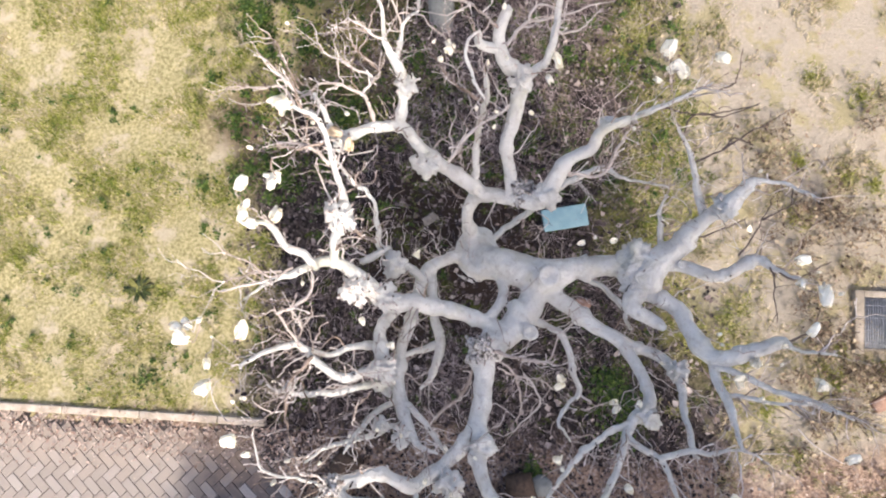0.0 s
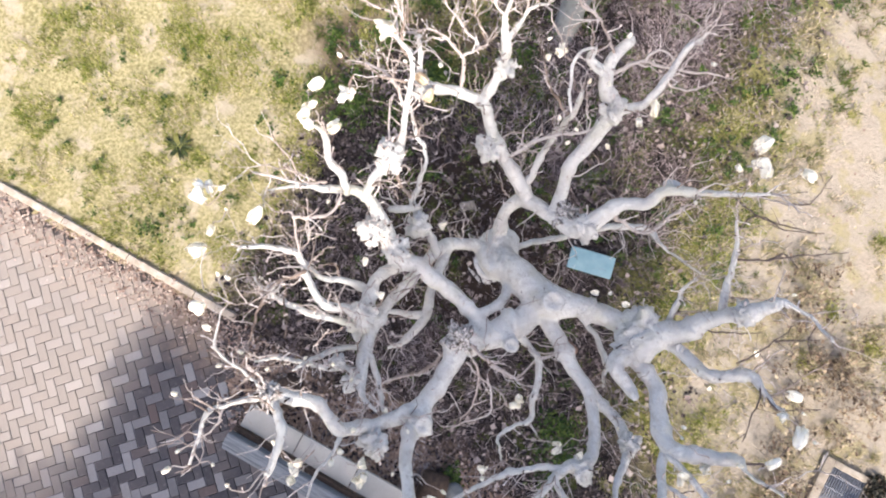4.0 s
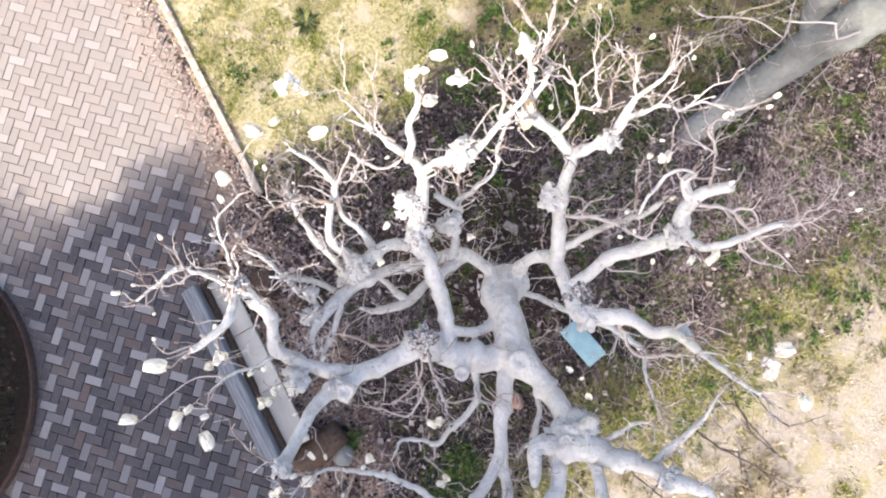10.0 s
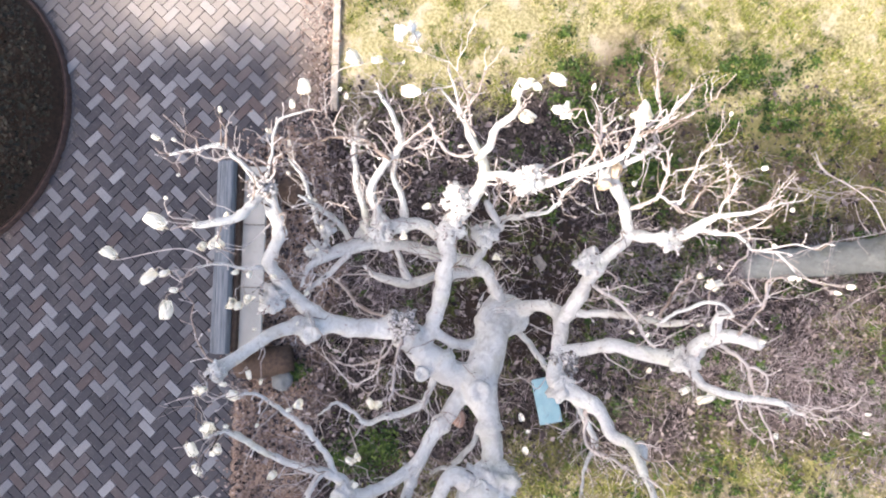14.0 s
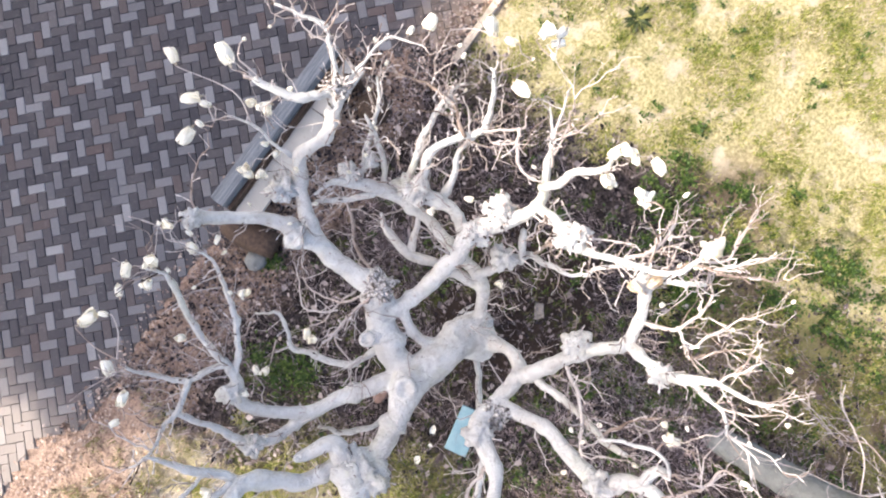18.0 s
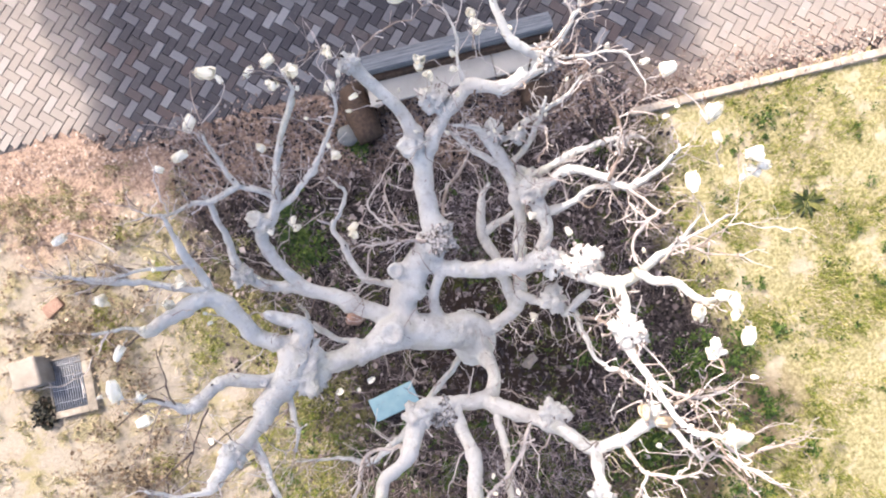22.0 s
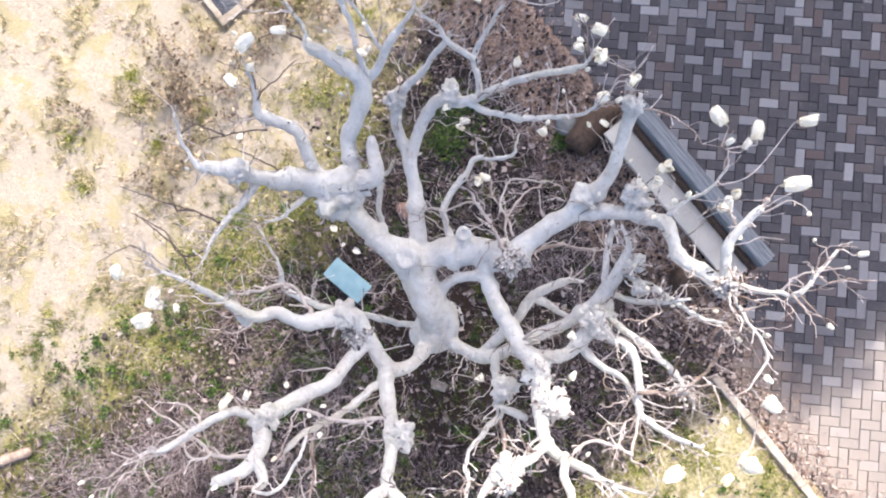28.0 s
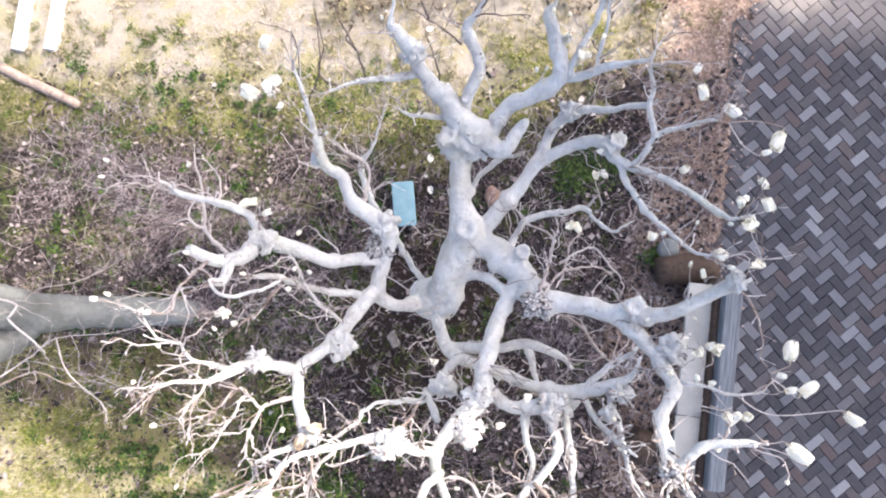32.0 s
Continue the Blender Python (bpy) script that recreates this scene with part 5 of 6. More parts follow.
# ---- bench ----
def build_bench():
    b = thing("bench", (-0.53, -2.6, -0.03), "garden bench with pale slab seat and weathered grey timber back", "bench")
    x0, x1 = -1.66, 0.60
    for a, c in ((x0 + 0.03, -0.93), (-0.922, -0.18), (-0.172, x1 - 0.03)):
        bm = bmesh.new()
        box(bm, a, c, -2.63, -2.36, 0.40, 0.45, 0.010)
        part("seat_slab", bm, "pale_slab", b, "pale beige slab seat")
    for y0, y1, z0, z1, mat, lab in ((-2.905, -2.855, 0.46, 0.60, "grey_wood", "dark weathered rail"), (-2.838, -2.70, 0.50, 0.66, "grey_wood", "weathered blue-grey rail"), (-2.692, -2.642, 0.42, 0.53, "brown_wood", "dark brown rail")):
        bm = bmesh.new()
        box(bm, x0, x1, y0, y1, z0, z1, 0.01)
        part("back_rail", bm, mat, b, lab)
    for x in (x0 + 0.1, x1 - 0.16):
        bm = bmesh.new()
        box(bm, x, x + 0.07, -2.84, -2.38, -0.06, 0.40, 0.01)
        part("leg_panel", bm, "brown_wood", b, "dark brown leg panel")
        bm = bmesh.new()
        box(bm, x, x + 0.07, -2.80, -2.72, 0.36, 0.6, 0.008)
        part("back_post", bm, "brown_wood", b, "dark brown post")


build_bench()


# ---- box with blue lid ----
def build_box():
    t = thing("utility_box", (1.11, 1.04, 0.0), "small dark ground box with a faded blue-green lid", "box")
    m = Matrix.Translation((1.115, 1.04, 0)) @ Matrix.Rotation(radians(12), 4, "Z")
    bm = bmesh.new()
    box(bm, -0.262, 0.262, -0.122, 0.122, -0.1, 0.095, 0.008, m=m)
    part("body", bm, "dark_plastic", t, "dark teal plastic body")
    bm = bmesh.new()
    box(bm, -0.275, 0.275, -0.136, 0.136, 0.095, 0.125, 0.012, 3, m=m)
    part("lid", bm, "blue_lid", t, "faded blue-green lid")


build_box()


# ---- drain grate ----
def build_grate():
    t = thing("drain_grate", (4.92, -0.03, 0.0), "galvanised drain grating in a weathered concrete frame", "drain")
    x0, x1, y0, y1 = 4.61, 5.16, -0.42, 0.34
    for a, mat, lab in (((x0, x0 + 0.11, y0, y1), "mossy_concrete", "weathered concrete frame"), ((x1 - 0.03, x1 - 0.005, y0, y1), "mossy_concrete", "worn concrete edge"),
                        ((x0 + 0.11, x1 - 0.03, y0 + 0.045, y0 + 0.07), "mossy_concrete", "worn concrete edge"), ((x0 + 0.11, x1 - 0.03, y1 - 0.08, y1), "mossy_concrete", "weathered concrete frame")):
        bm = bmesh.new()
        box(bm, *a, -0.12, 0.07, 0.008)
        part("frame_side", bm, mat, t, lab)
    bm = bmesh.new()
    box(bm, x0 + 0.11, x1 - 0.03, y0 + 0.07, y1 - 0.08, -0.10, -0.06, 0)
    part("pit_floor", bm, "dark_soil", t, "dark pit under the grating")
    for i in range(14):
        x = x0 + 0.125 + i * 0.029
        bm = bmesh.new()
        box(bm, x, x + 0.008, y0 + 0.072, y1 - 0.082, 0.025, 0.062, 0.001, 1)
        part("bar", bm, "galvanised", t)
    for i in range(4):
        y = y0 + 0.13 + i * 0.15
        bm = bmesh.new()
        box(bm, x0 + 0.112, x1 - 0.032, y, y + 0.009, 0.036, 0.054, 0.001, 1)
        part("cross_bar", bm, "galvanised", t)


build_grate()


def stone_block(name, x0, x1, y0, y1, z0, z1, mat, label, category, turn=0.0):
    bm = bmesh.new()
    cx, cy = (x0 + x1) / 2, (y0 + y1) / 2
    box(bm, x0 - cx, x1 - cx, y0 - cy, y1 - cy, 0, z1 - z0, min(x1 - x0, y1 - y0) * 0.14, 3)
    bmesh.ops.subdivide_edges(bm, edges=bm.edges[:], cuts=1, use_grid_fill=True)
    for v in bm.verts:
        v.co += Vector((noise.noise(v.co * 7 + Vector((x0, 0, 0))), noise.noise(v.co * 7 + Vector((9, x0, 0))), noise.noise(v.co * 6))) * 0.016
    ob = mesh_object(name, bm, mat)
    ob.matrix_basis = pose(cx, cy, z0, 0, 0, turn)
    return tagged(ob, label, category)


stone_block("stone_post", 5.08, 5.43, -0.44, -0.09, -0.04, 0.33, "white_stone", "short pale stone post beside the drain grate", "post", 4)


def terracotta(nt):
    p = world_coords(nt)
    return surface(nt, ramp(nt, noise_tex(nt, p, 14.0, 6), [(0.3, (0.16, 0.095, 0.072)), (0.7, (0.30, 0.195, 0.15))]), 0.85, noise_tex(nt, p, 60.0), 0.4, 0.005)


MAT["terracotta"] = material("terracotta", terracotta)
stone_block("broken_tile", 4.84, 5.08, -1.07, -0.91, -0.02, 0.05, "terracotta", "reddish-brown broken tile lying on dry soil", "tile", 28)


# ---- round planting bed ----
def build_round_bed():
    cx, cy, R = -2.45, -7.2, 2.06
    t = thing("planting_bed", (cx, cy, 0.0), "round dark planting bed with a rusty edging", "planter")
    n = 64
    bm = bmesh.new()
    rings = ((R, -0.1), (R, 0.07), (R - 0.012, 0.08), (R - 0.035, 0.08), (R - 0.045, 0.07), (R - 0.045, -0.1))
    prev = None
    for r, z in rings:
        vs = [bm.verts.new((cx + r * math.cos(2 * math.pi * i / n), cy + r * math.sin(2 * math.pi * i / n), z)) for i in range(n)]
        if prev:
            for i in range(n):
                bm.faces.new((prev[i], prev[(i + 1) % n], vs[(i + 1) % n], vs[i]))
        prev = vs
    part("edging", bm, "rust", t, "rusty brown edging ring")
    bm = bmesh.new()
    prev = [bm.verts.new((cx, cy, 0.2))]
    for k in range(1, 9):
        r = (R - 0.045) * k / 8
        vs = [bm.verts.new((cx + r * math.cos(2 * math.pi * i / n), cy + r * math.sin(2 * math.pi * i / n), 0.2 - 0.12 * (k / 8) ** 2 + 0.02 * noise.noise(Vector((k, i * 0.9, 0))))) for i in range(n)]
        for i in range(n):
            if k == 1:
                bm.faces.new((prev[0], vs[i], vs[(i + 1) % n]))
            else:
                bm.faces.new((prev[i], vs[i], vs[(i + 1) % n], prev[(i + 1) % n]))
        prev = vs
    part("bed_soil", bm, "dark_soil", t, "dark damp soil")
    rnd = random.Random(3)
    pieces = []
    for k in range(12000):
        a, r = rnd.uniform(0, 6.283), (R - 0.1) * math.sqrt(rnd.random())
        z = 0.16 + 0.42 * (1 - (r / R) ** 4) * rnd.uniform(0.55, 1.0)
        pieces.append(leaf_card(rnd, Vector((cx + r * math.cos(a), cy + r * math.sin(a), z)), rnd.uniform(0.03, 0.075), 0.9))
    ob = data_object("ground_cover", join_pieces("ground_cover", pieces), "evergreen", t, "dense dark evergreen ground cover")
    tagged(ob, kind="stuff")


def leaf_card(rnd, at, size, up=0.5):
    """A small folded leaf, six corners, turned at random."""
    d = Vector((rnd.uniform(-1, 1), rnd.uniform(-1, 1), rnd.uniform(-0.4, 0.6) * up)).normalized()
    n = Vector((rnd.uniform(-1, 1) * 0.8, rnd.uniform(-1, 1) * 0.8, 0.4 + up))
    s = d.cross(n).normalized()
    n = s.cross(d)
    w, l = size * rnd.uniform(0.25, 0.42), size
    c = at
    v = [c, c + d * l * 0.45 + s * w + n * w * 0.35, c + d * l * 0.5, c + d * l * 0.45 - s * w + n * w * 0.35, c + d * l + n * l * 0.1]
    return v, [(0, 2, 1), (1, 2, 4), (0, 3, 2), (2, 3, 4)]


build_round_bed()


# ---- stump and flat stone by the bench ----
def build_stump():
    t = thing("short_log", (0.74, -2.42, -0.03), "short brown log lying beside the bench end", "log")
    rows = [np.array(q) for q in ((0.68, -2.07, 0.12, 0.155), (0.70, -2.18, 0.13, 0.172), (0.74, -2.42, 0.13, 0.178), (0.77, -2.62, 0.14, 0.170), (0.79, -2.74, 0.14, 0.150))]
    v, f = tube(rows, 18, 0.1, cap=0.05)
    data_object("log", raw_mesh("log", v, f), "brown_wood", t)
    bm = bmesh.new()
    bmesh.ops.create_icosphere(bm, subdivisions=3, radius=1.0)
    for q in bm.verts:
        k = 1 + 0.12 * noise.noise(q.co * 1.7)
        q.co = Vector((0.95 + q.co.x * 0.15 * k, -2.20 + q.co.y * 0.13 * k, 0.08 + q.co.z * 0.08 * k))
    return tagged(mesh_object("flat_stone", bm, "grey_stone"), "smooth flat grey stone lying against the log", "stone")


build_stump()


def build_dark_stump():
    t = thing("log_stump", (-1.40, -2.13, -0.03), "low dark rotten stump behind the bench", "stump")
    rows = [np.array((-1.40, -2.13, z, r)) for z, r in ((-0.06, 0.22), (0.05, 0.20), (0.16, 0.18), (0.20, 0.17))]
    v, f = tube(rows, 18, 0.16, 4.0, cap=0.05)
    data_object("log", raw_mesh("log", v, f), "brown_wood", t)


build_dark_stump()


def build_scraps():
    """A crumpled whitish scrap, a red-brown shard and shed petals on the soil."""
    bm = bmesh.new()
    bmesh.ops.create_grid(bm, x_segments=9, y_segments=7, size=1.0)
    for v in bm.verts:
        x, y = v.co.x * 0.075 - v.co.y * 0.03, v.co.y * 0.045 + v.co.x * 0.05
        v.co = Vector((-0.55 + x + 0.02 * noise.noise(v.co * 2), 0.95 + y + 0.02 * noise.noise(v.co * 2.3), ground_height(-0.55, 0.95) + 0.045 + 0.05 * noise.noise(v.co * 2.6)))
    bmesh.ops.solidify(bm, geom=bm.faces[:], thickness=0.002)
    tagged(mesh_object("plastic_scrap", bm, "white_stone"), "crumpled whitish scrap lying on dark soil", "scrap")
    bm = bmesh.new()
    bmesh.ops.create_icosphere(bm, subdivisions=3, radius=1.0)
    for v in bm.verts:
        k = 1 + 0.25 * noise.noise(v.co * 2.1)
        v.co = Vector((1.36 + v.co.x * 0.115 * k, -0.02 + v.co.y * 0.095 * k, 0.03 + v.co.z * 0.06 * k))
    tagged(mesh_object("red_stone", bm, "terracotta"), "dull red-brown stone half sunk in the bed", "stone")
    v, f = tepal(1.0, 0.7, 0.5, 0.25)
    me = raw_mesh("fallen_petal", v, f)
    for x, y, a, size in ((1.69, 0.78, 20, 0.11), (1.38, 0.76, 200, 0.10), (1.50, 0.80, 80, 0.06), (3.35, 1.05, 300, 0.09), (3.05, 0.35, 40, 0.07)):
        ob = data_object("fallen_petal", me, "petal")
        ob.matrix_basis = pose(x, y, ground_height(x, y) + 0.045, 0, 82, a) @ Matrix.Scale(size, 4)
        tagged(ob, "shed cream magnolia petal lying on the soil", "petal", "fallen petals")


# ---- leaning tree to the north ----
def build_leaning_tree():
    t = thing("leaning_tree", (-0.52, 3.45, 0.0), "leaning pale grey tree trunk with a bare crown", "tree")
    bare = []

    def piece(name, seed, *rows, mat="dimmed_bark"):
        s = catmull(rows, 0.05)
        v, f = tube(s, 14 if rows[0][3] > 0.1 else 7, 0.1, seed)
        ob = data_object(name, raw_mesh(name, v, f), mat, t)
        rnd = random.Random(int(seed * 10))
        pcs = []
        for i in range(3, len(s)):
            if s[i][3] < 0.05 and rnd.random() < 0.28:
                d = Vector((s[i] - s[i - 1])[:3]).normalized()
                o = (d + Vector((rnd.uniform(-1, 1), rnd.uniform(-1, 1), rnd.uniform(-0.2, 0.8)))).normalized()
                pcs += shoot(rnd, Vector(s[i][:3]), o, rnd.choice((0.12, 0.2, 0.3, 0.4)), 0.0042)
        if pcs:
            bare.extend(pcs)
    piece("trunk", 1.0, (-0.43, 3.02, -0.42, 0.136), (-0.51, 3.42, -0.14, 0.158), (-0.56, 3.74, 0.10, 0.172), (-0.59, 4.01, 0.38, 0.176), (-0.63, 4.37, 0.80, 0.182), (-0.67, 4.61, 1.20, 0.215), (-0.62, 4.71, 1.50, 0.222), (-0.60, 4.86, 1.90, 0.212))
    piece("limb", 2.0, (-0.71, 4.67, 1.20, 0.176), (-0.94, 4.72, 1.40, 0.159), (-1.15, 4.81, 1.70, 0.136), (-1.75, 5.15, 2.15, 0.11))
    piece("branch", 3.0, (-0.49, 4.85, 1.80, 0.0116), (-0.54, 4.36, 1.90, 0.0099), (-0.67, 4.39, 1.95, 0.0116), (-0.84, 4.07, 2.00, 0.0083), (-0.92, 3.91, 2.05, 0.0055), mat="twig_bark")
    piece("branch", 4.0, (-1.15, 4.81, 1.72, 0.0165), (-1.29, 4.48, 2.00, 0.0099), (-0.99, 4.06, 2.05, 0.0066), (-0.77, 3.80, 2.10, 0.0050), (-0.65, 3.28, 2.10, 0.0033), (-0.49, 2.83, 2.10, 0.0032), mat="twig_bark")
    piece("branch", 5.0, (-1.17, 4.81, 1.70, 0.0165), (-1.34, 4.47, 2.00, 0.0099), (-1.11, 3.99, 2.05, 0.0072), (-1.16, 3.62, 2.10, 0.0055), (-1.05, 3.37, 2.10, 0.0044), (-1.16, 2.88, 2.10, 0.0032), mat="twig_bark")
    piece("branch", 6.0, (-0.76, 4.68, 1.50, 0.0094), (-0.41, 4.43, 1.60, 0.0055), (-0.27, 3.98, 1.70, 0.0044), (-0.05, 3.56, 1.80, 0.0032), mat="twig_bark")
    piece("branch", 7.0, (-0.77, 3.80, 2.10, 0.0055), (-1.08, 3.70, 2.00, 0.0066), (-1.34, 3.39, 1.90, 0.0055), (-1.51, 3.31, 1.90, 0.0044), mat="twig_bark")
    tagged(data_object("twig_growth", join_pieces("twig_growth", bare), "twig_bark", t, "thin bare shoots"), kind="stuff")


build_leaning_tree()
build_scraps()


# ---- white posts and fallen timber ----
def build_posts():
    for x0, x1, y in ((2.50, 4.3, 6.28), (2.55, 4.35, 5.85)):
        bm = bmesh.new()
        box(bm, x0, x1, y - 0.07, y + 0.07, -0.03, 0.10, 0.015)
        tagged(mesh_object("white_beam", bm, "white_paint"), "white-painted beam lying on the sand", "beam", "white beams")
    rows = [np.array(q) for q in ((1.88, 5.36, 0.04, 0.055), (2.0, 5.7, 0.05, 0.065), (2.12, 6.1, 0.05, 0.068), (2.25, 6.45, 0.05, 0.07))]
    v, f = tube(catmull(rows, 0.06), 10, 0.1, cap=0.1)
    tagged(data_object("fallen_log", raw_mesh("fallen_log", v, f), "tan_timber"), "short tan log lying in the grass", "log")


build_posts()


# ---- shade tree beyond the paving ----
def build_shade_tree():
    base = Vector((4.6, -8.6, 0.0))
    t = thing("evergreen_tree", base, "tall dense evergreen shading the garden", "tree")
    rows = [(base.x, base.y, -0.1, 0.36), (base.x, base.y, 0.5, 0.28), (base.x + 0.1, base.y - 0.2, 3.0, 0.25), (base.x + 0.5, base.y - 0.9, 6.5, 0.21), (base.x + 1.0, base.y - 1.7, 9.8, 0.15), (base.x + 1.3, base.y - 2.2, 13.0, 0.05)]
    v, f = tube(catmull(rows, 0.2), 12, 0.1)
    data_object("trunk", raw_mesh("trunk", v, f), "dimmed_bark", t)
    rnd = random.Random(21)
    pieces = []
    way = Vector((0.5, -0.75, 1.0))
    west_y = (-7.4, -5.6, -4.6, -3.8, -3.1, -2.55, -2.0, -1.2, 0.0, 1.6, 3.3)
    west_x = (-5.6, -4.55, -3.65, -3.0, -3.3, -3.6, -2.7, -2.6, -2.4, -2.2, -2.3)
    east_y = (-7.4, -4.3, -3.3, -2.7, -2.1, -1.0, 0.0, 1.0, 1.6, 3.3)
    east_x = (4.3, 4.3, 3.9, 4.05, 3.1, 2.35, 2.2, 2.0, 1.15, 0.15)
    flecks = ((-0.85, -4.85), (0.95, -5.36), (1.44, -5.13), (0.5, -6.0), (-1.3, -4.55), (3.33, -4.4), (2.15, -4.98), (0.84, -4.21), (0.60, -4.19), (1.59, -4.44), (2.71, -4.43))

    def spray(x, y, r, count, low, high, lift):
        """A clump of leaves that hangs on the sun's side of a place on the ground."""
        c = Vector((x, y, 0.0)) + way * rnd.uniform(low, high)
        for j in range(count):
            p = c + Vector((rnd.uniform(-1, 1), rnd.uniform(-1, 1), rnd.uniform(-lift, lift))) * r
            gx, gy = p.x - way.x * p.z, p.y - way.y * p.z
            if any(math.hypot(gx - a, gy - b) < 0.11 for a, b in flecks):
                continue
            pieces.append(leaf_card(rnd, p, rnd.uniform(0.15, 0.28), 0.8))

    y = -7.4
    while y < 3.3:
        x0, x1 = float(np.interp(y, west_y, west_x)), float(np.interp(y, east_y, east_x))
        n = max(2, round((x1 - x0) / 0.40))
        for k in range(n + 1):
            end = k == 0 or k == n
            x = x0 + 0.25 + (x1 - x0 - 0.5) * k / n + (0 if end else rnd.uniform(-0.16, 0.16))
            if y > 1.5 and -0.5 < x < 1.8 and rnd.random() < 0.3:
                continue
            spray(x, y + rnd.uniform(-0.12, 0.12), 0.28 if end else 0.40, 85 if end else 105, 8.7, 11.0 if end else 14.5, 0.6)
        y += 0.36
    for k in range(44):
        far = k > 22
        spray(rnd.uniform(-1.9, -0.85 if far else -0.1), rnd.uniform(3.9, 5.4) if far else rnd.uniform(3.2, 3.9), 0.42, 70, 8.7, 14.5, 0.6)
    crown = data_object("crown", join_pieces("crown", pieces), "evergreen", t, "dense dark leaf clumps")
    for k in range(9):
        a = k * 0.7
        rows = [(base.x + 0.55 + 0.06 * k, base.y - 1.0 - 0.09 * k, 6.8 + 0.35 * k, 0.08), (base.x + 0.8 + 1.3 * math.cos(a), base.y - 1.6 + 1.3 * math.sin(a), 8.4 + 0.35 * k, 0.05), (base.x + 1.0 + 2.8 * math.cos(a), base.y - 2.0 + 2.8 * math.sin(a), 9.6 + 0.4 * k, 0.02)]
        v, f = tube(catmull(rows, 0.2), 7, 0.1)
        data_object("limb", raw_mesh("limb", v, f), "dimmed_bark", t)


build_shade_tree()


# ---- undergrowth ----
def density(x, y):
    return noise.fractal(Vector((x * 0.9, y * 0.9, 3.0)), 1.0, 2.0, 3)


def blade(rnd, x, y, h, lean):
    z = ground_height(x, y) - 0.01
    a = rnd.uniform(0, 6.283)
    d = Vector((math.cos(a), math.sin(a), 0))
    s = Vector((-d.y, d.x, 0)) * rnd.uniform(0.0035, 0.0075)
    b = Vector((x, y, z))
    m = b + d * lean * h * 0.35 + Vector((0, 0, h * 0.6))
    e = b + d * lean * h + Vector((0, 0, h * (1.0 - 0.35 * lean)))
    return [b - s, b + s, m + s * 0.8, m - s * 0.8, e], [(0, 1, 2, 3), (3, 2, 4)]


def grass(name, mat, label, seed, count, pick, h0, h1, lean):
    rnd = random.Random(seed)
    pieces = []
    while len(pieces) < count:
        x, y = pick(rnd)
        k = rnd.randint(5, 16)
        for j in range(k):
            pieces.append(blade(rnd, x + rnd.gauss(0, 0.024), y + rnd.gauss(0, 0.024), rnd.uniform(h0, h1), rnd.uniform(*lean)))
    return tagged(data_object(name, join_pieces(name, pieces), mat), label, "grass", kind="stuff")


def pick_lawn(rnd):
    while True:
        x, y = rnd.uniform(-6.9, -1.5), rnd.uniform(-1.58, 5.6)
        if math.hypot(x + 3.0, y - 2.05) < 0.42 and rnd.random() < 0.6:
            continue
        if x < -2.6 + 0.24 * max(0.0, y - 1.4) - 0.42 * max(0.0, min(1.0, (y - 0.6) / 0.6)) + 0.35 * noise.noise(Vector((y * 1.3, 1, 0))) and rnd.random() < 0.30 + 1.2 * density(x * 1.4, y * 1.4):
            return x, y


def pick_dry(rnd):
    while True:
        x, y = rnd.uniform(1.6, 6.6), rnd.uniform(-2.6, 6.5)
        if x > (2.0 if y > 0.3 else 2.6) and rnd.random() < 0.12 + 1.3 * density(x * 1.8, y * 1.8):
            return x, y


def pick_north(rnd):
    while True:
        x, y = rnd.uniform(-3.4, 3.0), rnd.uniform(-1.2, 6.5)
        if rnd.random() < (0.15 + 1.0 * density(x * 1.5 + 7, y * 1.5)) * (1.0 if y > 1.2 else 0.35):
            return x, y


grass("lawn_grass", "blade_green", "short yellow-green lawn grass with straw", 1, 58000, pick_lawn, 0.03, 0.09, (0.3, 1.2))
grass("dry_grass", "blade_dry", "dry straw-coloured grass tufts on sandy soil", 2, 20000, pick_dry, 0.03, 0.11, (0.3, 1.2))
def pick_border(rnd):
    while True:
        x, y = rnd.uniform(0.9, 3.7), rnd.uniform(-1.3, 4.4)
        e = x - 0.7 * max(0.0, min(1.0, 0.7 - y))
        if rnd.random() < (0.2 + 1.4 * density(x * 1.7 + 2, y * 1.7)) * max(0.0, 1.0 - abs(e - 2.35) / 0.9):
            return x, y


grass("border_grass", "blade_green", "yellow-green grass between the bed and dry soil", 4, 10000, pick_border, 0.03, 0.09, (0.3, 1.2))


def pick_meadow(rnd):
    while True:
        x, y = rnd.uniform(-3.2, -0.7), rnd.uniform(1.9, 6.2)
        if rnd.random() < (0.15 + 1.5 * density(x * 1.6 + 4, y * 1.6)) * min(1.0, (-0.7 - x) / 0.6):
            return x, y


grass("meadow_grass", "blade_green", "patchy olive grass beside the leaning tree", 6, 9000, pick_meadow, 0.03, 0.09, (0.3, 1.2))
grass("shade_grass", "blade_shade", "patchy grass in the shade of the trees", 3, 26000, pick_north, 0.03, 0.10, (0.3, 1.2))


def pick_bed(rnd):
    while True:
        x, y = rnd.uniform(-2.9, 3.2), rnd.uniform(-2.75, 6.0)
        if x < -1.0 and y > 2.3 and rnd.random() < 0.65:
            continue
        if paved(x, y) < 0.05 and rnd.random() < 1.0 - max(0, -x - 1.9) * 0.6 - max(0, x - (1.2 if y > 0.3 else 2.0)) * (0.7 if y > -1.0 else 0.15):
            return x, y


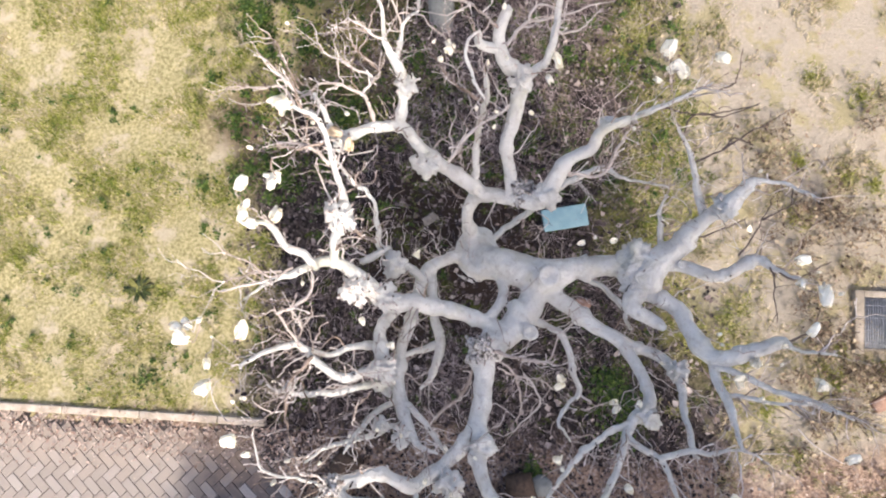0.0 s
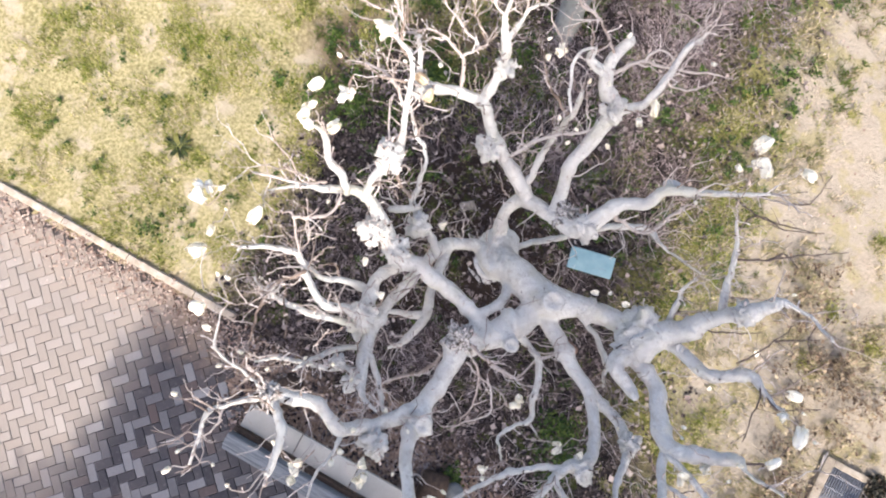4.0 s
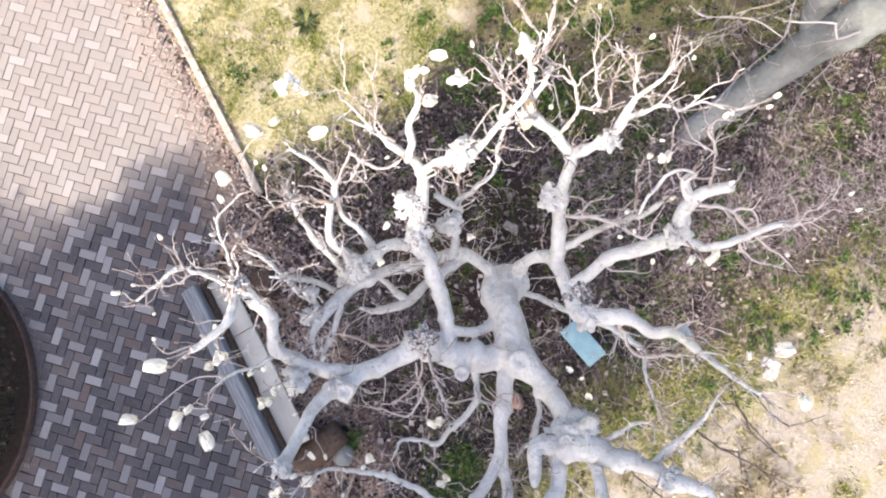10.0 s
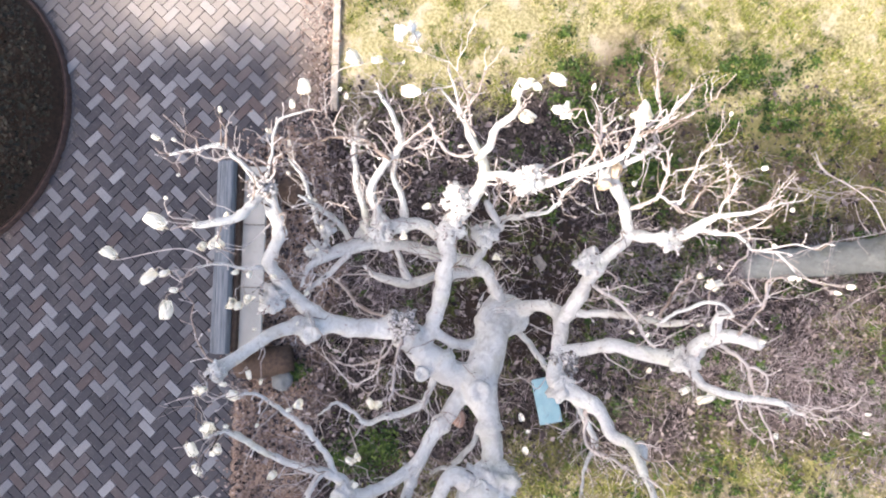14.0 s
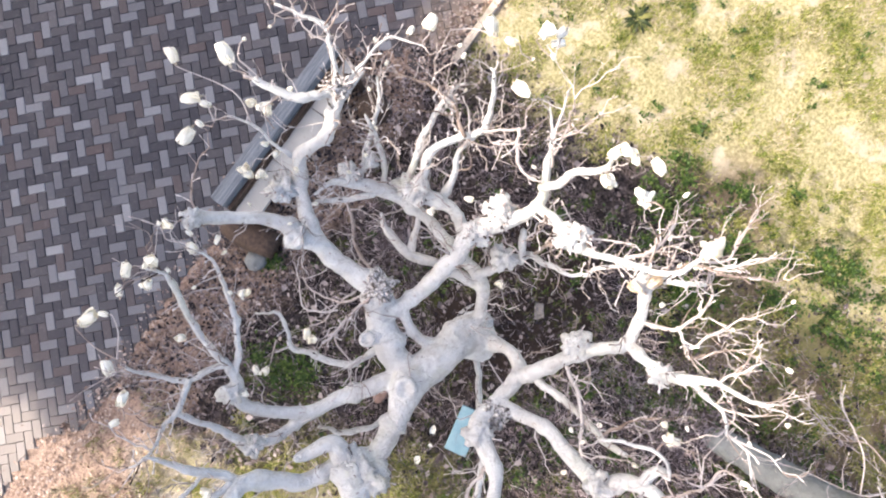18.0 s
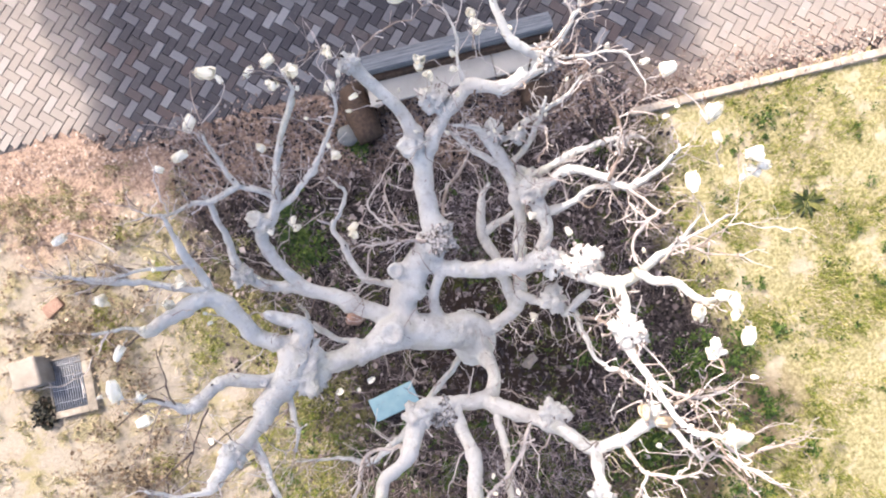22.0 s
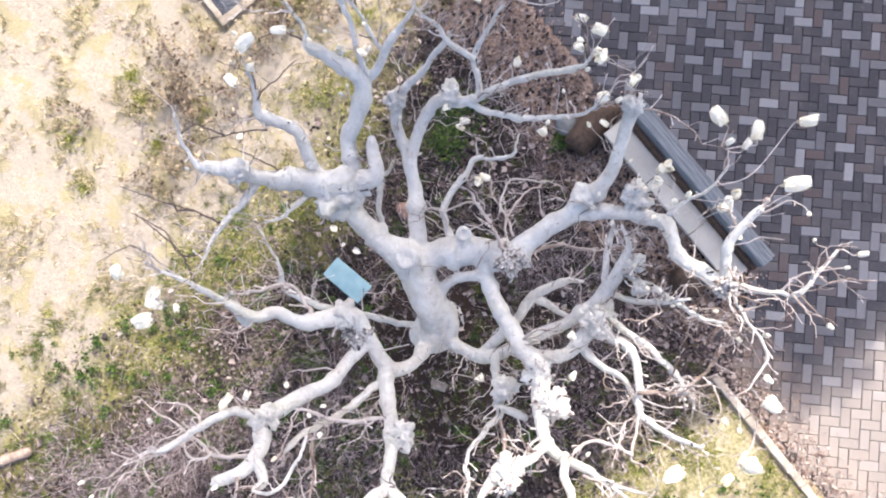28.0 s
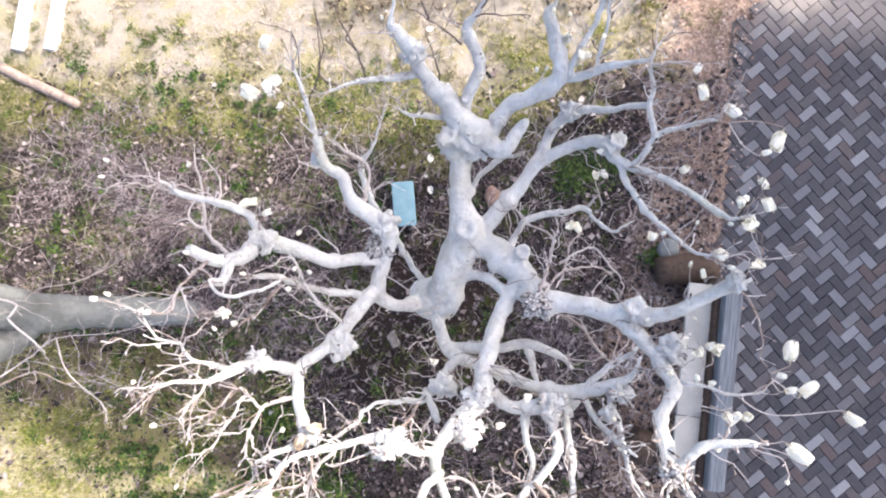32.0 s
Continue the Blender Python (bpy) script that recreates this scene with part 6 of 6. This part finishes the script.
def thin_stem(rnd, p, a, ln, rise, r):
    """A three-sided bent stem that tapers to a point."""
    d = Vector((math.cos(a), math.sin(a), rise)).normalized()
    s, w = Vector((-math.sin(a), math.cos(a), 0)) * r, Vector((0, 0, r))
    bend = Vector((rnd.uniform(-1, 1), rnd.uniform(-1, 1), rnd.uniform(-0.3, 0.5))) * ln * 0.22
    m, e = p + d * ln * 0.5 + bend, p + d * ln
    v = [p + s, p - s, p + w * 1.5, m + s * 0.8, m - s * 0.8, m + w * 1.2, e]
    return v, [(0, 1, 4, 3), (1, 2, 5, 4), (2, 0, 3, 5), (3, 4, 6), (4, 5, 6), (5, 3, 6)]


def dry_shrub(x, y, r, count):
    """A leafless low shrub: fine stems that fan out from its foot and fork."""
    rnd = random.Random(int(x * 100) * 11 + int(y * 100))
    pieces = []
    for k in range(count):
        a, q = rnd.uniform(0, 6.283), 0.9 * r * math.sqrt(rnd.random())
        p = Vector((x + q * math.cos(a), y + q * math.sin(a), ground_height(x, y) - 0.01))
        a += rnd.gauss(0, 1.3)
        ln = r * rnd.uniform(0.3, 0.85)
        rise = rnd.uniform(0.2, 1.3)
        v, f = thin_stem(rnd, p, a, ln, rise, rnd.uniform(0.0018, 0.0032))
        pieces.append((v, f))
        for j in range(rnd.randint(2, 4)):
            u = rnd.uniform(0.0, 0.8)
            pieces.append(thin_stem(rnd, v[3].lerp(v[6], u), a + rnd.uniform(-1.1, 1.1), ln * rnd.uniform(0.2, 0.5), rise * rnd.uniform(0.2, 1.0), 0.0014))
    return tagged(data_object("dry_shrub", join_pieces("dry_shrub", pieces), "lavender_stem"), "leafless low shrub of fine grey-lavender stems", "shrub", "dry shrubs")


for sx, sy, sr, sn in ((-0.41, 2.22, 0.42, 170), (0.40, 1.97, 0.34, 120), (-0.20, 3.12, 0.40, 150), (0.71, 3.71, 0.45, 170), (0.74, 4.27, 0.45, 170), (1.55, 4.75, 0.48, 190),
                       (1.17, 5.40, 0.48, 170), (-0.27, 4.37, 0.40, 120), (0.96, 4.60, 0.40, 140), (-0.49, -1.12, 0.36, 130), (-0.05, -0.79, 0.34, 120), (-2.10, -0.23, 0.34, 110)):
    dry_shrub(sx, sy, sr, sn)


def build_litter():
    rnd = random.Random(5)
    pieces = []
    for k in range(23000):
        x, y = pick_bed(rnd)
        if math.hypot(x + 0.5, y - 0.75) < 0.95 and rnd.random() < 0.45:
            continue
        pieces.append(leaf_card(rnd, Vector((x, y, ground_height(x, y) + rnd.uniform(-0.005, 0.03))), rnd.choice((0.02, 0.025, 0.035, 0.05, 0.07)), 0.9))
    for k in range(2200):
        x, y = pick_bed(rnd)
        pieces.append(leaf_card(rnd, Vector((x, y, ground_height(x, y) + rnd.uniform(0.0, 0.04))), rnd.choice((0.07, 0.09, 0.11)), 0.7))
    tagged(data_object("leaf_litter", join_pieces("leaf_litter", pieces), "fallen_leaf"), "brown fallen leaves and bud scales under the tree", "leaves", kind="stuff")
    pieces = []
    for k in range(5200):
        x, y = rnd.uniform(-6.5, 6.5), -1.75 - abs(rnd.gauss(0, 0.3)) - (0.8 if rnd.random() < 0.6 else 0)
        if paved(x, y) > abs(rnd.gauss(0, 0.28)):
            continue
        pieces.append(leaf_card(rnd, Vector((x, y, 0.015 + rnd.uniform(0, 0.015))), rnd.choice((0.03, 0.04, 0.06)), 0.9))
    for k in range(1500):
        x, y = rnd.uniform(-6.6, -1.7), -1.73 - abs(rnd.gauss(0, 0.24))
        pieces.append(leaf_card(rnd, Vector((x, y, 0.012 + rnd.uniform(0, 0.015))), rnd.choice((0.025, 0.035, 0.05)), 0.9))
    for k in range(70):
        x = rnd.uniform(-5.5, -2.2)
        pieces.append(leaf_card(rnd, Vector((x, rnd.uniform(-1.78, -1.58), 0.055)), rnd.choice((0.025, 0.035, 0.05)), 0.9))
    left = 2800
    while left:
        x, y = rnd.uniform(2.2, 6.6), rnd.uniform(-2.9, 5.5)
        if 4.5 < x < 5.3 and -0.6 < y < 0.5:
            continue
        if rnd.random() < 0.06 + 1.6 * max(0.0, noise.fractal(Vector((x * 1.1, y * 1.1, 8.0)), 1.0, 2.0, 3) - 0.05):
            left -= 1
            pieces.append(leaf_card(rnd, Vector((x, y, ground_height(x, y) + rnd.uniform(-0.003, 0.025))), rnd.choice((0.015, 0.02, 0.03, 0.04)), 0.9))
    tagged(data_object("dry_leaves", join_pieces("dry_leaves", pieces), "dry_leaf"), "pale brown dry leaves blown over soil and paving edge", "leaves", kind="stuff")
    pieces = []
    for k in range(34000):
        if k < 24000:
            x, y = pick_bed(rnd)
        else:
            x, y = rnd.gauss(0.1, 1.0), rnd.gauss(3.3, 1.1)
        thick = density(x * 1.6 + 3, y * 1.6)
        if math.hypot(x + 0.45, y - 0.68) < 0.9 and rnd.random() < 0.7:
            continue
        if rnd.random() > 0.62 + 1.3 * thick:
            continue
        ln = rnd.choice((0.05, 0.08, 0.12, 0.16, 0.22, 0.30))
        pieces.append(thin_stem(rnd, Vector((x, y, ground_height(x, y) + rnd.uniform(0.0, 0.05))), rnd.uniform(0, 6.283), ln, rnd.uniform(0.0, 0.7), rnd.uniform(0.0012, 0.0031)))
    tagged(data_object("dry_stems", join_pieces("dry_stems", pieces), "dry_stem"), "tangle of thin purple-brown dry stems", "brushwood", kind="stuff")


build_litter()


# dark leaves added where the stone post's shadow lies
def dark_weed(x, y, r, n):
    rnd = random.Random(41)
    pieces = []
    for k in range(n):
        a, q = rnd.uniform(0, 6.283), r * math.sqrt(rnd.random())
        pieces.append(leaf_card(rnd, Vector((x + q * math.cos(a), y + 1.35 * q * math.sin(a), rnd.uniform(0.0, 0.10))), rnd.uniform(0.03, 0.07), 0.7))
    tagged(data_object("dark_weed", join_pieces("dark_weed", pieces), "evergreen"), "dark low leaves standing in for the shadow of the stone post", "weed")


dark_weed(5.26, 0.24, 0.13, 420)
WEEDS = []


TUFTS = []


def grass_tuft(x, y, r, n):
    """A dense tuft of short blades that fan outwards."""
    rnd = random.Random(int(x * 100) * 13 + int(y * 100))
    for k in range(n):
        a, q = rnd.uniform(0, 6.283), r * abs(rnd.gauss(0, 0.8)) * (1 + 0.5 * noise.noise(Vector((x * 9, y * 9, k * 0.07))))
        TUFTS.append(blade(rnd, x + q * math.cos(a), y + q * math.sin(a), rnd.uniform(0.04, 0.10), rnd.uniform(0.3, 1.3)))


for gx, gy, gr in ((4.87, 1.63, 0.15), (4.55, 1.72, 0.13), (3.94, 1.19, 0.16), (4.70, 2.71, 0.17), (4.11, 2.95, 0.14), (2.25, 2.04, 0.20), (2.70, 1.15, 0.15), (3.96, 1.90, 0.13),
                   (4.42, -0.79, 0.20), (4.28, -0.62, 0.16), (3.97, -1.69, 0.15), (4.93, -0.62, 0.10), (3.60, -1.13, 0.15), (4.43, -0.40, 0.10),
                   (-2.78, 2.26, 0.13), (-3.34, 2.59, 0.13), (-2.86, 3.03, 0.16), (-2.16, 3.18, 0.16), (-1.79, 3.63, 0.16), (-2.02, 4.81, 0.13), (-1.76, 2.27, 0.18)):
    grass_tuft(gx, gy, gr, 190)
tagged(data_object("tuft_grass", join_pieces("tuft_grass", TUFTS), "blade_tuft"), "scattered green tufts of grass on dry soil", "grass", kind="stuff")


def dry_weed(x, y, h, n):
    """Upright thin dry stalks with side stems."""
    rnd = random.Random(int(x * 100) * 7 + int(y * 100))
    for k in range(n):
        a, q = rnd.uniform(0, 6.283), 0.16 * math.sqrt(rnd.random())
        p = Vector((x + q * math.cos(a), y + q * math.sin(a), 0.0))
        if 4.58 < p.x < 5.25 and -0.5 < p.y < 0.42:
            continue
        d = Vector((rnd.uniform(-0.5, 0.5), rnd.uniform(-0.5, 0.5), 1.0)).normalized()
        ln, rows = h * rnd.uniform(0.5, 1.1), []
        for i in range(5):
            rows.append(np.array((*p, 0.0035 * (1 - 0.17 * i))))
            d = (d + Vector((rnd.uniform(-1, 1), rnd.uniform(-1, 1), rnd.uniform(-0.4, 0.2))) * 0.25).normalized()
            p = p + d * ln / 4
        WEEDS.append(tube(rows, 4, 0.0))
        if k % 3 == 0:
            WEEDS.append(leaf_card(rnd, Vector((x + rnd.gauss(0, 0.22), y + rnd.gauss(0, 0.22), 0.02)), rnd.uniform(0.03, 0.06), 0.9))
        for j in range(3):
            o = Vector((rnd.uniform(-1, 1), rnd.uniform(-1, 1), rnd.uniform(-0.1, 0.6))).normalized()
            WEEDS.extend(shoot(rnd, Vector(rows[rnd.randint(1, 4)][:3]), o, rnd.uniform(0.05, 0.2), 0.0022))
            WEEDS.append(leaf_card(rnd, Vector(rows[rnd.randint(1, 4)][:3]), rnd.uniform(0.03, 0.07), 0.5))


def rosette(x, y, r, n):
    """A rosette of long strap leaves."""
    t = thing("rosette_plant", (x, y, 0.0), "dark green rosette weed with strap leaves in the lawn", "plant")
    rnd = random.Random(int(x * 100) * 13 + 4)
    for k in range(n):
        a = 2.4 * k + rnd.uniform(-0.2, 0.2)
        ln = r * rnd.uniform(0.6, 1.15)
        d, s = Vector((math.cos(a), math.sin(a), 0)), Vector((-math.sin(a), math.cos(a), 0))
        verts, faces = [], []
        for i in range(6):
            u = i / 5
            c = Vector((x, y, ground_height(x, y))) + d * ln * u + Vector((0, 0, ln * (0.75 * u - 0.72 * u * u) + 0.01))
            w = 0.019 * math.sin(math.pi * (0.12 + 0.86 * u)) ** 0.7
            verts += [c - s * w + Vector((0, 0, 0.008)), c, c + s * w + Vector((0, 0, 0.008))]
        for i in range(5):
            o = i * 3
            faces += [(o, o + 1, o + 4, o + 3), (o + 1, o + 2, o + 5, o + 4)]
        data_object("leaf", raw_mesh("leaf", verts, faces), "strap_leaf", t)


GREENS = []


def green_clump(x, y, r, n, size):
    rnd = random.Random(int(x * 100) * 13 + int(y * 100))
    for k in range(n):
        a, q = rnd.uniform(0, 6.283), r * abs(rnd.gauss(0, 0.55))
        px, py = x + q * math.cos(a), y + q * math.sin(a)
        GREENS.append(leaf_card(rnd, Vector((px, py, ground_height(px, py) + rnd.uniform(0.0, 0.10) * max(0.1, 1 - 0.5 * q / r))), size * rnd.uniform(0.5, 1.2), 0.7))


rosette(-4.17, -0.12, 0.22, 34)
green_clump(-3.46, 2.65, 0.16, 90, 0.050)
green_clump(-1.64, 2.24, 0.22, 160, 0.060)
green_clump(-1.77, 2.14, 0.20, 130, 0.060)
green_clump(-0.80, 3.05, 0.25, 140, 0.060)
green_clump(-2.60, 1.14, 0.20, 90, 0.050)
green_clump(1.87, -1.45, 0.28, 260, 0.060)
green_clump(1.78, -0.89, 0.25, 200, 0.050)
green_clump(0.83, -1.99, 0.13, 90, 0.060)
green_clump(1.94, -1.18, 0.20, 120, 0.060)
green_clump(0.88, -2.09, 0.14, 90, 0.060)
green_clump(1.69, -0.88, 0.25, 160, 0.060)
green_clump(-1.64, 0.48, 0.16, 90, 0.050)
green_clump(-1.70, 2.18, 0.20, 120, 0.060)
green_clump(1.10, 3.10, 0.25, 120, 0.050)
green_clump(-3.44, 1.24, 0.20, 90, 0.050)
green_clump(-1.74, 2.31, 0.22, 140, 0.060)
green_clump(-1.98, 1.51, 0.30, 180, 0.050)
green_clump(-1.65, 2.27, 0.22, 150, 0.060)
green_clump(2.29, 2.11, 0.35, 160, 0.050)
green_clump(-3.95, -1.19, 0.35, 150, 0.050)
dry_weed(4.42, 1.18, 0.50, 16)
dry_weed(4.97, -0.58, 0.26, 26)
dry_weed(4.78, -0.66, 0.24, 24)
dry_weed(4.59, 0.64, 0.45, 14)
dry_weed(4.17, -1.25, 0.30, 22)
dry_weed(4.56, -0.25, 0.50, 12)
dry_weed(4.35, 1.81, 0.40, 10)
dry_weed(4.01, -1.64, 0.30, 12)
dry_weed(3.88, -0.79, 0.35, 18)
dry_weed(4.56, 1.02, 0.50, 14)
dry_weed(4.32, 1.44, 0.40, 12)
dry_weed(4.82, 2.47, 0.45, 14)
dry_weed(4.23, 1.30, 0.50, 14)
dry_weed(2.33, 3.17, 0.30, 8)
dry_weed(4.17, 1.29, 0.35, 12)
dry_weed(4.81, 1.16, 0.40, 12)
for k in range(23):
    dry_weed(4.5 - 0.09 * k * 0.5 + 0.22 * math.sin(k * 2.1), -1.2 + 0.16 * k, 0.35 + 0.2 * math.sin(k * 1.7) ** 2, 9)
for k in range(26):
    dry_weed(4.0 + 1.6 * abs(math.sin(k * 3.3)), -2.4 + 2.2 * abs(math.sin(k * 1.9)), 0.16, 5)
spots = random.Random(64)
for k in range(95):
    green_clump(spots.uniform(-6.8, -2.4), -1.5 + 5.6 * spots.random(), spots.uniform(0.03, 0.10), spots.randint(10, 34), 0.038)
green_clump(1.75, -1.12, 0.30, 320, 0.060)
# real weeds thickened here to darken ground where tree shade should fall
for k in range(46):
    green_clump(spots.uniform(-3.15, -2.2), spots.uniform(0.9, 4.6), spots.uniform(0.10, 0.24), spots.randint(60, 150), 0.05)
for k in range(26):
    green_clump(spots.uniform(-2.4, 2.2), spots.uniform(-1.6, 1.2), spots.uniform(0.05, 0.16), spots.randint(12, 45), 0.042)
for k in range(215):
    green_clump(spots.uniform(-2.5, 2.6), spots.uniform(0.9, 5.6), spots.uniform(0.05, 0.18), spots.randint(15, 55), 0.045)
tagged(data_object("dry_weeds", join_pieces("dry_weeds", WEEDS), "weed_straw"), "brown dry weed stalks standing by the drain", "weeds", kind="stuff")
tagged(data_object("green_weeds", join_pieces("green_weeds", GREENS), "green_leaf"), "patches of small fresh green weeds", "weeds", kind="stuff")


# ---- herringbone paving ----
def build_paving():
    t = thing("paving", (0.0, -4.0, 0.0), "grey block paving laid in a diagonal herringbone", "paving", kind="structure")
    bm = bmesh.new()
    verts, faces = [], []
    box(bm, -7.5, 7.5, -8.65, -3.05, -0.09, -0.022, 0)
    box(bm, -7.5, -2.1, -3.05, -1.73, -0.09, -0.022, 0)
    box(bm, -2.1, 3.9, -3.05, -2.72, -0.09, -0.022, 0)
    part("joint_bed", bm, "joint_sand", t, "sandy joints between the blocks")
    W, gap = 0.116, 0.006
    L = 2 * W
    bm = bmesh.new()
    box(bm, gap / 2, L - gap / 2, gap / 2, W - gap / 2, -0.055, 0.0, 0.005, 1)
    shapes = {}
    bv, bf = [v.co.copy() for v in bm.verts], [tuple(v.index for v in f.verts) for f in bm.faces]
    for tone in ("dark", "light"):
        shapes[tone] = bpy.data.meshes.new("paver")
        bm.to_mesh(shapes[tone])
    bm.free()
    turn = Matrix.Translation((-3.336, -4.803, 0)) @ Matrix.Rotation(radians(46.3), 4, "Z")
    upright = Matrix.Rotation(radians(90), 4, "Z")
    near, rest = [], {"dark": [], "light": []}
    rnd = random.Random(9)
    for j in range(-90, 90):
        for i in range(-45, 45):
            # one flat and one upright block a cell; every third pair is of the pale sort
            tone = "light" if (j - i) % 3 == 0 else "dark"
            ox, oy = (j + 4 * i) * W, -j * W
            for m in (Matrix.Translation((ox, oy, 0)), Matrix.Translation((ox + W, oy + 2 * W, 0)) @ upright):
                q = turn @ m
                c = q @ Vector((L / 2, W / 2, 0))
                if not (-7.4 < c.x < 7.4 and -8.6 < c.y) or paved(c.x, c.y) < 0.02 + 0.05 * noise.noise(c * 3):
                    continue
                if (c - Vector((-2.45, -7.2, 0))).length < 2.1:
                    continue
                z = 0.004 * noise.noise(c * 1.3) + rnd.uniform(-0.0025, 0.0025)
                q = Matrix.Translation((0, 0, z)) @ q @ pose(0, 0, 0, rnd.uniform(-0.5, 0.5), rnd.uniform(-0.5, 0.5), rnd.uniform(-0.9, 0.9))
                own = tone if rnd.random() < 0.9 else rnd.choice(("dark", "light"))
                if -3.0 < c.x < 1.9 and -4.25 < c.y and len(near) < 300:
                    near.append((q, own))
                else:
                    rest[own].append(q)
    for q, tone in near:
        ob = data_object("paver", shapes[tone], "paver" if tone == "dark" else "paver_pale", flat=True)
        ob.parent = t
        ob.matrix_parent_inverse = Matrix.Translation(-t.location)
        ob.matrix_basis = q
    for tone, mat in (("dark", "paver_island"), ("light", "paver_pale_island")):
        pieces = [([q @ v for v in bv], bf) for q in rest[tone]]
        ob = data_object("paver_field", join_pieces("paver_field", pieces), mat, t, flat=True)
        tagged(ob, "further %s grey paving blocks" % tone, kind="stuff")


build_paving()
